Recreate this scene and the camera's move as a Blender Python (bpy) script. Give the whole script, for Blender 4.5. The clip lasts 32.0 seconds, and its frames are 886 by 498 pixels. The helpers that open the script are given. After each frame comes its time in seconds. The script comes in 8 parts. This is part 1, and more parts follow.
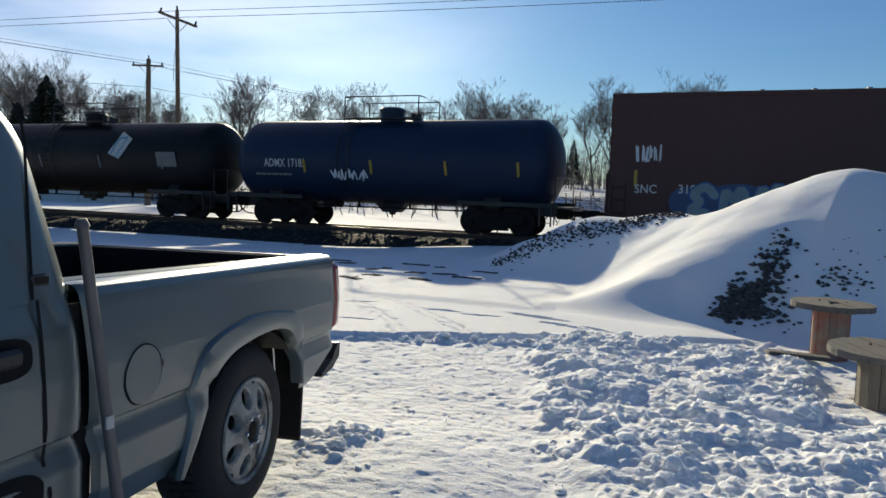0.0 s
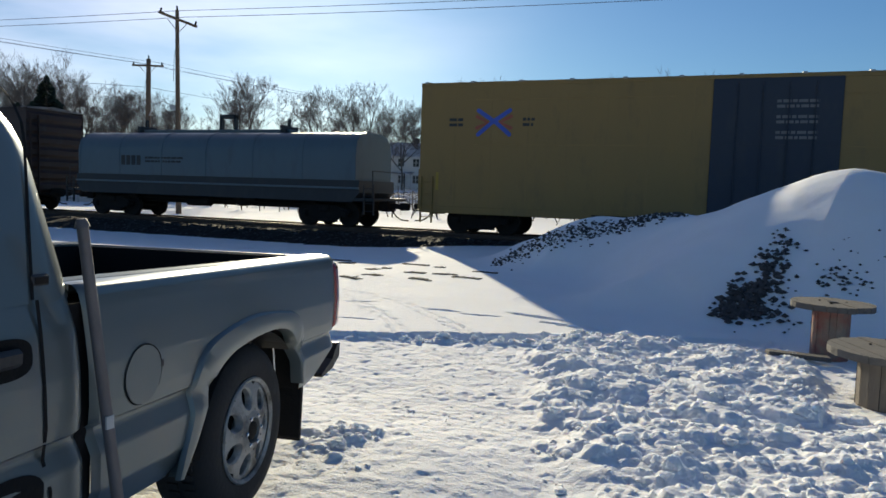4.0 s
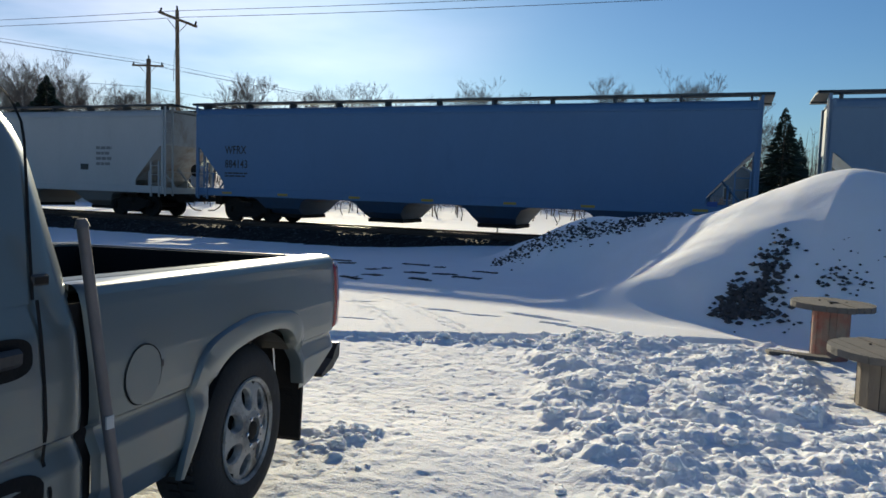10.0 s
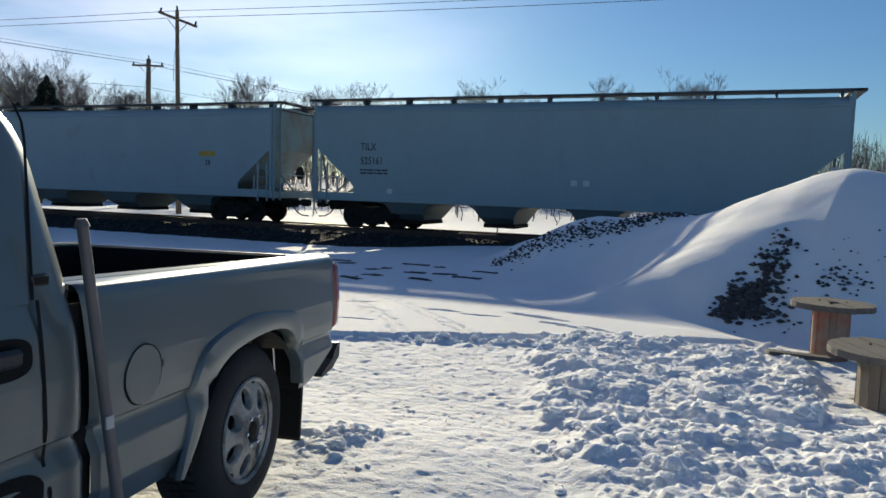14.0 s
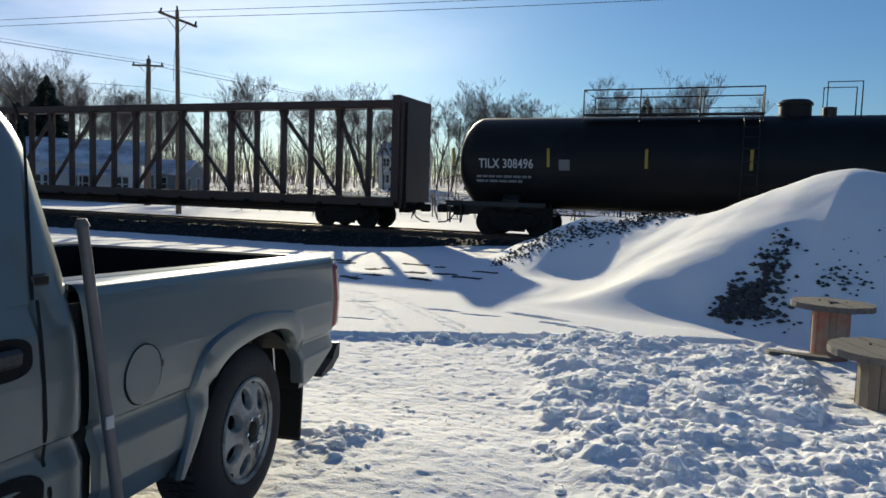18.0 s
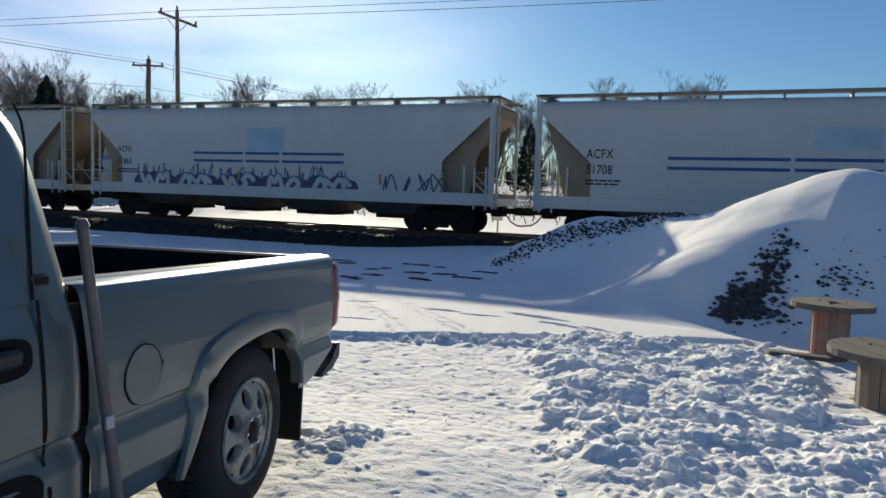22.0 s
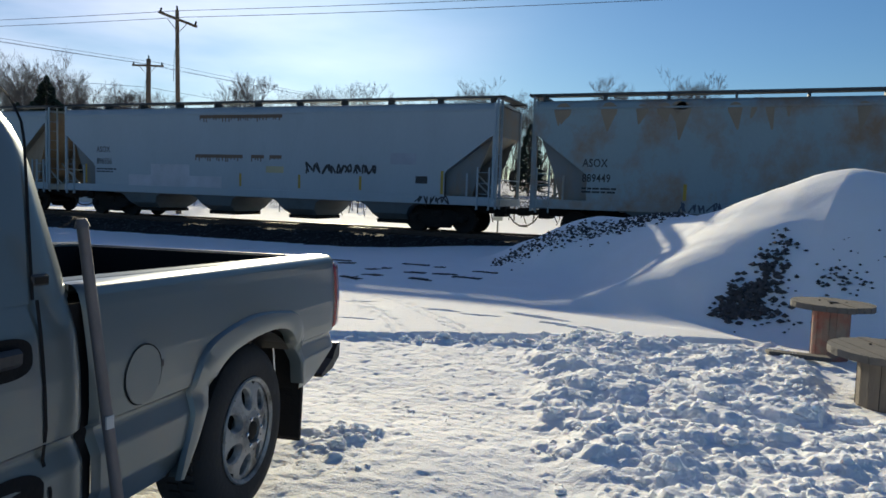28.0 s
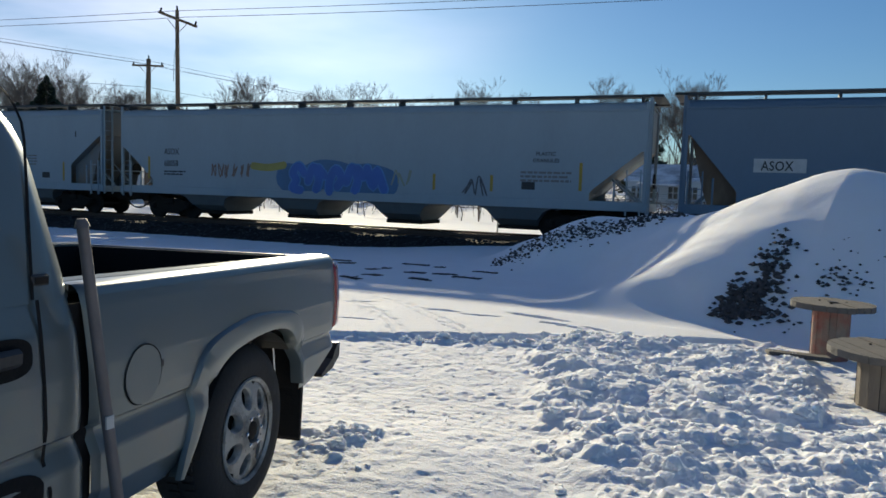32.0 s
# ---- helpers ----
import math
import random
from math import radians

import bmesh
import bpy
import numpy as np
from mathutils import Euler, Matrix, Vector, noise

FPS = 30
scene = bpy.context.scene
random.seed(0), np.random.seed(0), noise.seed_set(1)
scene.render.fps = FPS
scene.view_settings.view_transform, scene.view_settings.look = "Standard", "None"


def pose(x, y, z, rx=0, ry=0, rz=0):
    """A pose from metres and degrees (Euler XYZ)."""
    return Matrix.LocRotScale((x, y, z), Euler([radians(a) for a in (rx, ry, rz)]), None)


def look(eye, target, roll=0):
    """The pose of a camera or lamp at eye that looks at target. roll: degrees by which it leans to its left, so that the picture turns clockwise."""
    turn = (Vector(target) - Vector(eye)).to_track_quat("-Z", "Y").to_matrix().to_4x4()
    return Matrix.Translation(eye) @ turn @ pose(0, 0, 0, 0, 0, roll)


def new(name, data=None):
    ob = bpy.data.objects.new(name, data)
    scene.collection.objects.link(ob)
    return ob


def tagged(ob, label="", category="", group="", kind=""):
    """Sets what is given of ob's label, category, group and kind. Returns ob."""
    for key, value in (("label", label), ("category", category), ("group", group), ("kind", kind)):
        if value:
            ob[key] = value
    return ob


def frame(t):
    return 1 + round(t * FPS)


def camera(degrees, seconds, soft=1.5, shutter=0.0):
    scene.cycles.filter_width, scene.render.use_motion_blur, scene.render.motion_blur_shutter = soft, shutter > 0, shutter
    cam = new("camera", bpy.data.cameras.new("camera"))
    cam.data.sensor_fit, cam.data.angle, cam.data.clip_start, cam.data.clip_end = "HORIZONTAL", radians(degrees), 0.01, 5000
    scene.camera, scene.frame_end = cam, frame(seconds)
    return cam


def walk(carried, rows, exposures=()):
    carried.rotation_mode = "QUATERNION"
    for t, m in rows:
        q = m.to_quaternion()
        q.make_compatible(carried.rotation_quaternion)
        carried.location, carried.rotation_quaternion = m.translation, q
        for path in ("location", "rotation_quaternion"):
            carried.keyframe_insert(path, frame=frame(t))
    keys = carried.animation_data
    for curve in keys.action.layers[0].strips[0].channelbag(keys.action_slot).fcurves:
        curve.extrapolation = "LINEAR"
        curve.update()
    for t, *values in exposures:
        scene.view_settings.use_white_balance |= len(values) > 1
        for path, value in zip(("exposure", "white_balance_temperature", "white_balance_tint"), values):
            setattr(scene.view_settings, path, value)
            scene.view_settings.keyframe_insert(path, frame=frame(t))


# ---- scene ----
# X runs along the railway, Y leads away from the viewer across it, z = 0 is the snow in the yard.
EYE = (0.0, 0.0, 1.62)
YAW, PITCH, ROLL = 22.04, 4.51, 1.85
cam = camera(63.0, 32.0, soft=1.6)
_y, _p = radians(YAW), radians(PITCH)
AIM = (EYE[0] - math.sin(_y) * math.cos(_p), EYE[1] + math.cos(_y) * math.cos(_p), EYE[2] - math.sin(_p))
STAND = look(EYE, AIM, ROLL)
walk(cam, [(0.0, STAND), (32.0, STAND)], exposures=[(0.0, 0.68, 6200, 10), (32.0, 0.68, 6200, 10)])

# ---------------------------------------------------------------- light
SUN_EL, SUN_AZ = radians(16.9), radians(-30.5)
world = bpy.data.worlds.new("sky")
scene.world = world
world.use_nodes = True
_n, _l = world.node_tree.nodes, world.node_tree.links
_bg = _n["Background"]
_sky = _n.new("ShaderNodeTexSky")
_sky.sky_type = "NISHITA"
_sky.sun_disc = False
_sky.sun_elevation, _sky.sun_rotation = SUN_EL, SUN_AZ
_sky.air_density, _sky.dust_density, _sky.ozone_density = 1.1, 0.25, 3.0
# thin streaks of high cloud
_tc = _n.new("ShaderNodeTexCoord")
_mp = _n.new("ShaderNodeMapping")
_mp.inputs["Scale"].default_value = (1.6, 1.6, 7.0)
_mp.inputs["Rotation"].default_value = (0.0, 0.12, 0.3)
_no = _n.new("ShaderNodeTexNoise")
_no.inputs["Scale"].default_value, _no.inputs["Detail"].default_value = 1.7, 6.0
_rp = _n.new("ShaderNodeValToRGB")
_rp.color_ramp.elements[0].position, _rp.color_ramp.elements[0].color = 0.40, (0, 0, 0, 1)
_rp.color_ramp.elements[1].position, _rp.color_ramp.elements[1].color = 0.72, (0.75, 0.75, 0.75, 1)
_mx = _n.new("ShaderNodeMix")
_mx.data_type = "RGBA"
_hs = _n.new("ShaderNodeMix")
_hs.data_type, _hs.blend_type = "RGBA", "ADD"
_hs.inputs["Factor"].default_value = 1.0
_hs.inputs["B"].default_value = (8.2, 6.3, 5.4, 1)
_l.new(_tc.outputs["Generated"], _mp.inputs["Vector"])
_l.new(_mp.outputs["Vector"], _no.inputs["Vector"])
_l.new(_no.outputs["Fac"], _rp.inputs["Fac"])
# the veil thickens towards one side of the sky
_vd = _n.new("ShaderNodeVectorMath")
_vd.operation = "DOT_PRODUCT"
_vd.inputs[1].default_value = (-0.79, 0.50, 0.36)
_mr = _n.new("ShaderNodeMapRange")
_mr.interpolation_type = "SMOOTHSTEP"
_mr.inputs["From Min"].default_value, _mr.inputs["From Max"].default_value = 0.72, 1.0
_mr.inputs["To Min"].default_value, _mr.inputs["To Max"].default_value = 0.02, 1.0
_mu = _n.new("ShaderNodeMath")
_mu.operation = "MULTIPLY"
_ad = _n.new("ShaderNodeMath")
_ad.operation = "MULTIPLY_ADD"
_ad.inputs[1].default_value = 0.30
_l.new(_tc.outputs["Generated"], _vd.inputs[0])
_l.new(_vd.outputs["Value"], _mr.inputs["Value"])
_l.new(_rp.outputs["Color"], _mu.inputs[0])
_l.new(_mr.outputs["Result"], _mu.inputs[1])
_l.new(_mr.outputs["Result"], _ad.inputs[0])
_l.new(_mu.outputs[0], _ad.inputs[2])
_l.new(_ad.outputs[0], _mx.inputs["Factor"])
_ti = _n.new("ShaderNodeMix")
_ti.data_type, _ti.blend_type = "RGBA", "MULTIPLY"
_ti.inputs["Factor"].default_value = 1.0
_ti.inputs["B"].default_value = (0.67, 0.93, 1.17, 1)
_l.new(_sky.outputs["Color"], _ti.inputs["A"])
_l.new(_ti.outputs["Result"], _hs.inputs["A"])
_l.new(_ti.outputs["Result"], _mx.inputs["A"])
_l.new(_hs.outputs["Result"], _mx.inputs["B"])
_l.new(_mx.outputs["Result"], _bg.inputs["Color"])
_bg.inputs["Strength"].default_value = 0.0435
_sd = bpy.data.lights.new("sun", "SUN")
_sd.energy, _sd.angle, _sd.color = 4.05, radians(0.55), (1.0, 0.87, 0.59)
sun = new("sun", _sd)
_dir = Vector((math.sin(SUN_AZ) * math.cos(SUN_EL), math.cos(SUN_AZ) * math.cos(SUN_EL), math.sin(SUN_EL)))
sun.matrix_world = look(_dir * 200, (0, 0, 0))


# ---------------------------------------------------------------- materials
def material(name, base, rough=0.6, metal=0.0, vary=0.25, scale=3.0, grain=40.0, bump=0.15, dirt=None, dirt_at=0.6, dirt_scale=1.2,
             stretch=(1, 1, 1), coat=0.0, spec=0.5, island=False):
    """A surface with two scales of variation, fine relief and, if asked, patches of dirt."""
    m = bpy.data.materials.new(name)
    m.use_nodes = True
    n, l = m.node_tree.nodes, m.node_tree.links
    b = n["Principled BSDF"]
    tc, mp = n.new("ShaderNodeTexCoord"), n.new("ShaderNodeMapping")
    mp.inputs["Scale"].default_value = stretch
    l.new(tc.outputs["Object"], mp.inputs["Vector"])
    big, fine = n.new("ShaderNodeTexNoise"), n.new("ShaderNodeTexNoise")
    big.inputs["Scale"].default_value, big.inputs["Detail"].default_value = scale, 5
    fine.inputs["Scale"].default_value, fine.inputs["Detail"].default_value = grain, 3
    for q in (big, fine):
        l.new(mp.outputs["Vector"], q.inputs["Vector"])
    mix = n.new("ShaderNodeMix")
    mix.data_type = "RGBA"
    mix.inputs["A"].default_value = (*[c * (1 - vary) for c in base], 1)
    mix.inputs["B"].default_value = (*[min(1, c * (1 + vary)) for c in base], 1)
    add = n.new("ShaderNodeMath")
    add.operation = "MULTIPLY_ADD"
    add.inputs[1].default_value, add.inputs[2].default_value = 0.35, -0.17
    l.new(fine.outputs["Fac"], add.inputs[0])
    add2 = n.new("ShaderNodeMath")
    add2.operation = "ADD"
    l.new(big.outputs["Fac"], add2.inputs[0])
    l.new(add.outputs[0], add2.inputs[1])
    fac = add2.outputs[0]
    if island:
        geo = n.new("ShaderNodeNewGeometry")
        ad3 = n.new("ShaderNodeMath")
        ad3.operation = "MULTIPLY_ADD"
        ad3.inputs[1].default_value = 0.9
        l.new(geo.outputs["Random Per Island"], ad3.inputs[0])
        sub = n.new("ShaderNodeMath")
        sub.operation = "SUBTRACT"
        sub.inputs[1].default_value = 0.45
        l.new(fac, sub.inputs[0])
        l.new(sub.outputs[0], ad3.inputs[2])
        fac = ad3.outputs[0]
    l.new(fac, mix.inputs["Factor"])
    colour = mix.outputs["Result"]
    if dirt:
        dn, rp, dm = n.new("ShaderNodeTexNoise"), n.new("ShaderNodeValToRGB"), n.new("ShaderNodeMix")
        dn.inputs["Scale"].default_value, dn.inputs["Detail"].default_value = dirt_scale, 7
        dn.inputs["Roughness"].default_value = 0.65
        rp.color_ramp.elements[0].position, rp.color_ramp.elements[1].position = dirt_at - 0.12, dirt_at + 0.12
        dm.data_type = "RGBA"
        dm.inputs["B"].default_value = (*dirt, 1)
        l.new(mp.outputs["Vector"], dn.inputs["Vector"])
        l.new(dn.outputs["Fac"], rp.inputs["Fac"])
        l.new(rp.outputs["Color"], dm.inputs["Factor"])
        l.new(colour, dm.inputs["A"])
        colour = dm.outputs["Result"]
    l.new(colour, b.inputs["Base Color"])
    rr = n.new("ShaderNodeMapRange")
    rr.inputs["To Min"].default_value, rr.inputs["To Max"].default_value = max(0.02, rough - 0.12), min(1, rough + 0.12)
    l.new(big.outputs["Fac"], rr.inputs["Value"])
    l.new(rr.outputs["Result"], b.inputs["Roughness"])
    b.inputs["Metallic"].default_value = metal
    b.inputs["Coat Weight"].default_value = coat
    b.inputs["Coat Roughness"].default_value = 0.06
    b.inputs["Specular IOR Level"].default_value = spec
    if bump:
        bp = n.new("ShaderNodeBump")
        bp.inputs["Strength"].default_value, bp.inputs["Distance"].default_value = bump, 0.02
        l.new(fine.outputs["Fac"], bp.inputs["Height"])
        l.new(bp.outputs["Normal"], b.inputs["Normal"])
    return m


SNOW = material("snow", (0.86, 0.87, 0.90), 0.85, vary=0.04, scale=1.5, grain=55, bump=0.45, spec=0.06)
CLOD = material("clod_snow", (0.86, 0.87, 0.90), 0.85, vary=0.05, scale=6, grain=45, bump=0.6, spec=0.06)
for _m in (SNOW, CLOD):
    _b = _m.node_tree.nodes["Principled BSDF"]
    _b.inputs["Subsurface Weight"].default_value = 0.7
    _b.inputs["Subsurface Radius"].default_value = (1.0, 1.1, 1.25)
    _b.inputs["Subsurface Scale"].default_value = 0.018
GRAVEL = material("gravel", (0.055, 0.053, 0.055), 0.85, vary=0.5, scale=6, grain=50, bump=0.5, island=True)
BALLAST = material("ballast", (0.030, 0.028, 0.028), 0.95, vary=0.5, scale=2.5, grain=22, bump=1.0, spec=0.15, dirt=(0.75, 0.77, 0.8), dirt_at=0.80, dirt_scale=1.6)
TIE = material("tie_wood", (0.07, 0.055, 0.045), 0.85, vary=0.4, scale=5, grain=60, bump=0.4, stretch=(1, 1, 1), dirt=(0.8, 0.82, 0.86), dirt_at=0.66, dirt_scale=3)
RAIL = material("rail_steel", (0.09, 0.06, 0.05), 0.55, 0.6, vary=0.4, scale=4)
STEEL = material("running_gear_steel", (0.014, 0.013, 0.012), 0.8, 0.0, vary=0.4, scale=4, spec=0.2, dirt=(0.030, 0.022, 0.018), dirt_at=0.62, dirt_scale=3)
WHEEL = material("wheel_steel", (0.016, 0.014, 0.013), 0.75, 0.0, vary=0.4, scale=4, spec=0.25)
WHITE_INK = material("white_lettering", (0.50, 0.50, 0.49), 0.65, vary=0.2, scale=5, bump=0.05)
BLACK_INK = material("black_lettering", (0.025, 0.027, 0.03), 0.6, vary=0.1, bump=0.05)
BLUE_INK = material("blue_lettering", (0.03, 0.075, 0.26), 0.5, vary=0.1, bump=0.05)
YELLOW_INK = material("reflective_yellow", (0.38, 0.25, 0.03), 0.55, vary=0.3, bump=0.05)
GREY_INK = material("faded_grey_lettering", (0.17, 0.17, 0.17), 0.65, vary=0.2, bump=0.05)
BARK = material("bark", (0.10, 0.085, 0.072), 0.9, vary=0.35, scale=3, grain=18, bump=0.5)
TWIG = material("twigs", (0.14, 0.122, 0.112), 0.9, vary=0.3, bump=0)
NEEDLE = material("needles", (0.03, 0.045, 0.03), 0.85, vary=0.5, scale=2, bump=0, island=True)
POLEWOOD = material("weathered_pole_wood", (0.16, 0.115, 0.08), 0.85, vary=0.3, scale=3, grain=30, bump=0.4, stretch=(6, 6, 0.6))
WIRE = material("wire", (0.06, 0.06, 0.065), 0.5, 0.4, vary=0.1, bump=0)
GALV = material("galvanised_steel", (0.42, 0.42, 0.43), 0.42, 0.75, vary=0.2, scale=6, dirt=(0.24, 0.16, 0.1), dirt_at=0.68, dirt_scale=9)


def paint(name, rgb, rough=0.5, **kw):
    rgb = tuple(0.8 * c for c in rgb)
    kw.setdefault("dirt", tuple(0.45 * c + 0.03 for c in rgb))
    return material(name, rgb, rough, vary=kw.pop("vary", 0.12), scale=kw.pop("scale", 0.7), grain=kw.pop("grain", 12), bump=kw.pop("bump", 0.1),
                    dirt_at=kw.pop("dirt_at", 0.66), dirt_scale=kw.pop("dirt_scale", 0.9), stretch=kw.pop("stretch", (1.6, 1, 0.6)), **kw)


# ---------------------------------------------------------------- mesh helpers
class Shape:
    """Faces gathered for one mesh."""

    def __init__(self):
        self.v, self.f = [], []

    def add(self, verts, faces):
        k = len(self.v)
        self.v += [tuple(p) for p in verts]
        self.f += [tuple(i + k for i in q) for q in faces]
        return self

    def box(self, x0, x1, y0, y1, z0, z1, c=0.0):
        """A box, with its edges chamfered by c."""
        if c <= 0:
            v = [(x, y, z) for z in (z0, z1) for y in (y0, y1) for x in (x0, x1)]
            return self.add(v, [(0, 2, 3, 1), (4, 5, 7, 6), (0, 1, 5, 4), (2, 6, 7, 3), (0, 4, 6, 2), (1, 3, 7, 5)])
        bm = bmesh.new()
        bmesh.ops.create_cube(bm, size=1)
        for q in bm.verts:
            q.co = (x0 + (q.co.x + 0.5) * (x1 - x0), y0 + (q.co.y + 0.5) * (y1 - y0), z0 + (q.co.z + 0.5) * (z1 - z0))
        bmesh.ops.bevel(bm, geom=bm.edges[:], offset=c, segments=1, affect="EDGES")
        self.take(bm)
        return self

    def take(self, bm):
        bm.verts.index_update()
        self.add([q.co for q in bm.verts], [[w.index for w in q.verts] for q in bm.faces])
        bm.free()
        return self

    def extrude_y(self, poly, y0, y1):
        """A plate: an outline in (x, z), given counter-clockwise as seen from -Y, between y0 and y1."""
        n = len(poly)
        v = [(x, y0, z) for x, z in poly] + [(x, y1, z) for x, z in poly]
        return self.add(v, [tuple(range(n)), tuple(range(2 * n - 1, n - 1, -1))] + [(i, i + n, (i + 1) % n + n, (i + 1) % n) for i in range(n)])

    def extrude_x(self, poly, x0, x1):
        """A prism: an outline in (y, z), counter-clockwise as seen from +X."""
        n = len(poly)
        v = [(x1, y, z) for y, z in poly] + [(x0, y, z) for y, z in poly]
        return self.add(v, [tuple(range(n)), tuple(range(2 * n - 1, n - 1, -1))] + [(i, i + n, (i + 1) % n + n, (i + 1) % n) for i in range(n)])

    def tube(self, pts, r, sides=6, r1=None, caps=True):
        """A round bar along points."""
        pts = [Vector(p) for p in pts]
        n = len(pts)
        rings = []
        up = Vector((0.13, 0.21, 0.97))
        for i, p in enumerate(pts):
            d = (pts[min(i + 1, n - 1)] - pts[max(i - 1, 0)]).normalized()
            a = d.cross(up if abs(d.dot(up)) < 0.95 else Vector((1, 0, 0))).normalized()
            b = d.cross(a)
            q = r if r1 is None else r + (r1 - r) * i / max(1, n - 1)
            rings += [p + (a * math.cos(6.28318 * k / sides) + b * math.sin(6.28318 * k / sides)) * q for k in range(sides)]
        f = [(i * sides + k, i * sides + (k + 1) % sides, (i + 1) * sides + (k + 1) % sides, (i + 1) * sides + k) for i in range(n - 1) for k in range(sides)]
        if caps:
            f += [tuple(range(sides - 1, -1, -1)), tuple(range((n - 1) * sides, n * sides))]
        return self.add(rings, f)

    def lathe(self, prof, axis="z", sides=24, at=(0, 0, 0), caps=True):
        """A body turned round an axis; prof: (radius, height) from end to end."""
        v = []
        for r, h in prof:
            for k in range(sides):
                a = 6.2831853 * k / sides
                c, s = r * math.cos(a), r * math.sin(a)
                p = {"z": (c, s, h), "x": (h, c, s), "y": (s, h, c)}[axis]
                v.append((p[0] + at[0], p[1] + at[1], p[2] + at[2]))
        n = len(prof)
        f = [(i * sides + k, i * sides + (k + 1) % sides, (i + 1) * sides + (k + 1) % sides, (i + 1) * sides + k) for i in range(n - 1) for k in range(sides)]
        if caps:
            f += [tuple(range(sides - 1, -1, -1)), tuple(range((n - 1) * sides, n * sides))]
        return self.add(v, f)

    def mesh(self, name, mat, smooth=False):
        me = bpy.data.meshes.new(name)
        me.from_pydata(self.v, [], self.f)
        me.materials.append(mat)
        if smooth:
            me.shade_smooth()
            me.set_sharp_from_angle(angle=radians(38))
        me.update()
        return me


def part(name, shape, mat, parent, label="", smooth=False):
    """One mesh under a thing or a part. shape: a Shape, a bmesh or a finished mesh."""
    if isinstance(shape, Shape):
        me = shape.mesh(name, mat, smooth)
    else:
        me = shape
    ob = new(name, me)
    ob.parent = parent
    if label:
        ob["label"] = label
    return ob


def thing(name, label, category, m=None, group="", kind="", data=None):
    ob = tagged(new(name, data), label, category, group, kind)
    if m is not None:
        ob.matrix_basis = m
    return ob


def put(ob, x=0, y=0, z=0, rx=0, ry=0, rz=0):
    ob.matrix_basis = pose(x, y, z, rx, ry, rz)
    return ob


def hash01(ix, iy, seed):
    h = (ix.astype(np.int64) * 374761393 + iy.astype(np.int64) * 668265263 + seed * 974711) & 0x7FFFFFFF
    h = ((h ^ (h >> 13)) * 1274126177) & 0x7FFFFFFF
    return ((h ^ (h >> 16)) & 0xFFFF) / 65535.0


def vnoise(x, y, seed=0):
    """Smooth noise from 0 to 1 on arrays."""
    x, y = np.asarray(x, float), np.asarray(y, float)
    ix, iy = np.floor(x), np.floor(y)
    u, v = x - ix, y - iy
    u, v = u * u * (3 - 2 * u), v * v * (3 - 2 * v)
    a, b = hash01(ix, iy, seed), hash01(ix + 1, iy, seed)
    c, d = hash01(ix, iy + 1, seed), hash01(ix + 1, iy + 1, seed)
    return (a * (1 - u) + b * u) * (1 - v) + (c * (1 - u) + d * u) * v


def fbm(x, y, seed=0, octaves=4):
    t, amp, tot = 0, 1.0, 0
    for k in range(octaves):
        t = t + amp * vnoise(x * 2 ** k, y * 2 ** k, seed + 7 * k)
        tot += amp
        amp *= 0.5
    return t / tot


def sstep(a, b, x):
    t = np.clip((x - a) / (b - a), 0, 1)
    return t * t * (3 - 2 * t)


# ---------------------------------------------------------------- ground
TRACK_Y, RAIL_Z = 24.8, 0.19
PILE = [(3.6, 14.2, 1.9), (1.75, 13.6, 2.14), (0.75, 13.9, 1.74), (-0.2, 14.5, 1.30), (-1.2, 15.6, 1.28), (-2.8, 16.0, 1.14), (-4.3, 16.7, 0.55), (-5.6, 17.3, 0.0)]


SPUR = [(1.5, 13.3, 2.02), (0.45, 12.3, 1.30), (-0.4, 11.5, 0.74), (-1.3, 10.9, 0.32), (-2.3, 10.4, -0.05)]


def pile_height(x, y):
    """The snowed-over heap of crushed stone with its tail."""
    out = np.full(np.shape(x), -9.0)
    for (ax, ay, ah), (bx, by, bh) in [*zip(PILE, PILE[1:]), *zip(SPUR, SPUR[1:])]:
        dx, dy = bx - ax, by - ay
        t = np.clip(((x - ax) * dx + (y - ay) * dy) / (dx * dx + dy * dy), 0, 1)
        d = np.hypot(x - ax - t * dx, y - ay - t * dy)
        h = ah + (bh - ah) * t
        hh = np.maximum(h, 0)
        rnd = 0.3 + 0.52 * hh
        q = h - (0.62 + 0.085 * hh) * (np.sqrt(d * d + rnd * rnd) - rnd)
        w = np.clip(0.5 + 0.5 * (q - out) / 0.4, 0, 1)
        out = out * (1 - w) + q * w + 0.28 * w * (1 - w) * (out > -5)
    return out


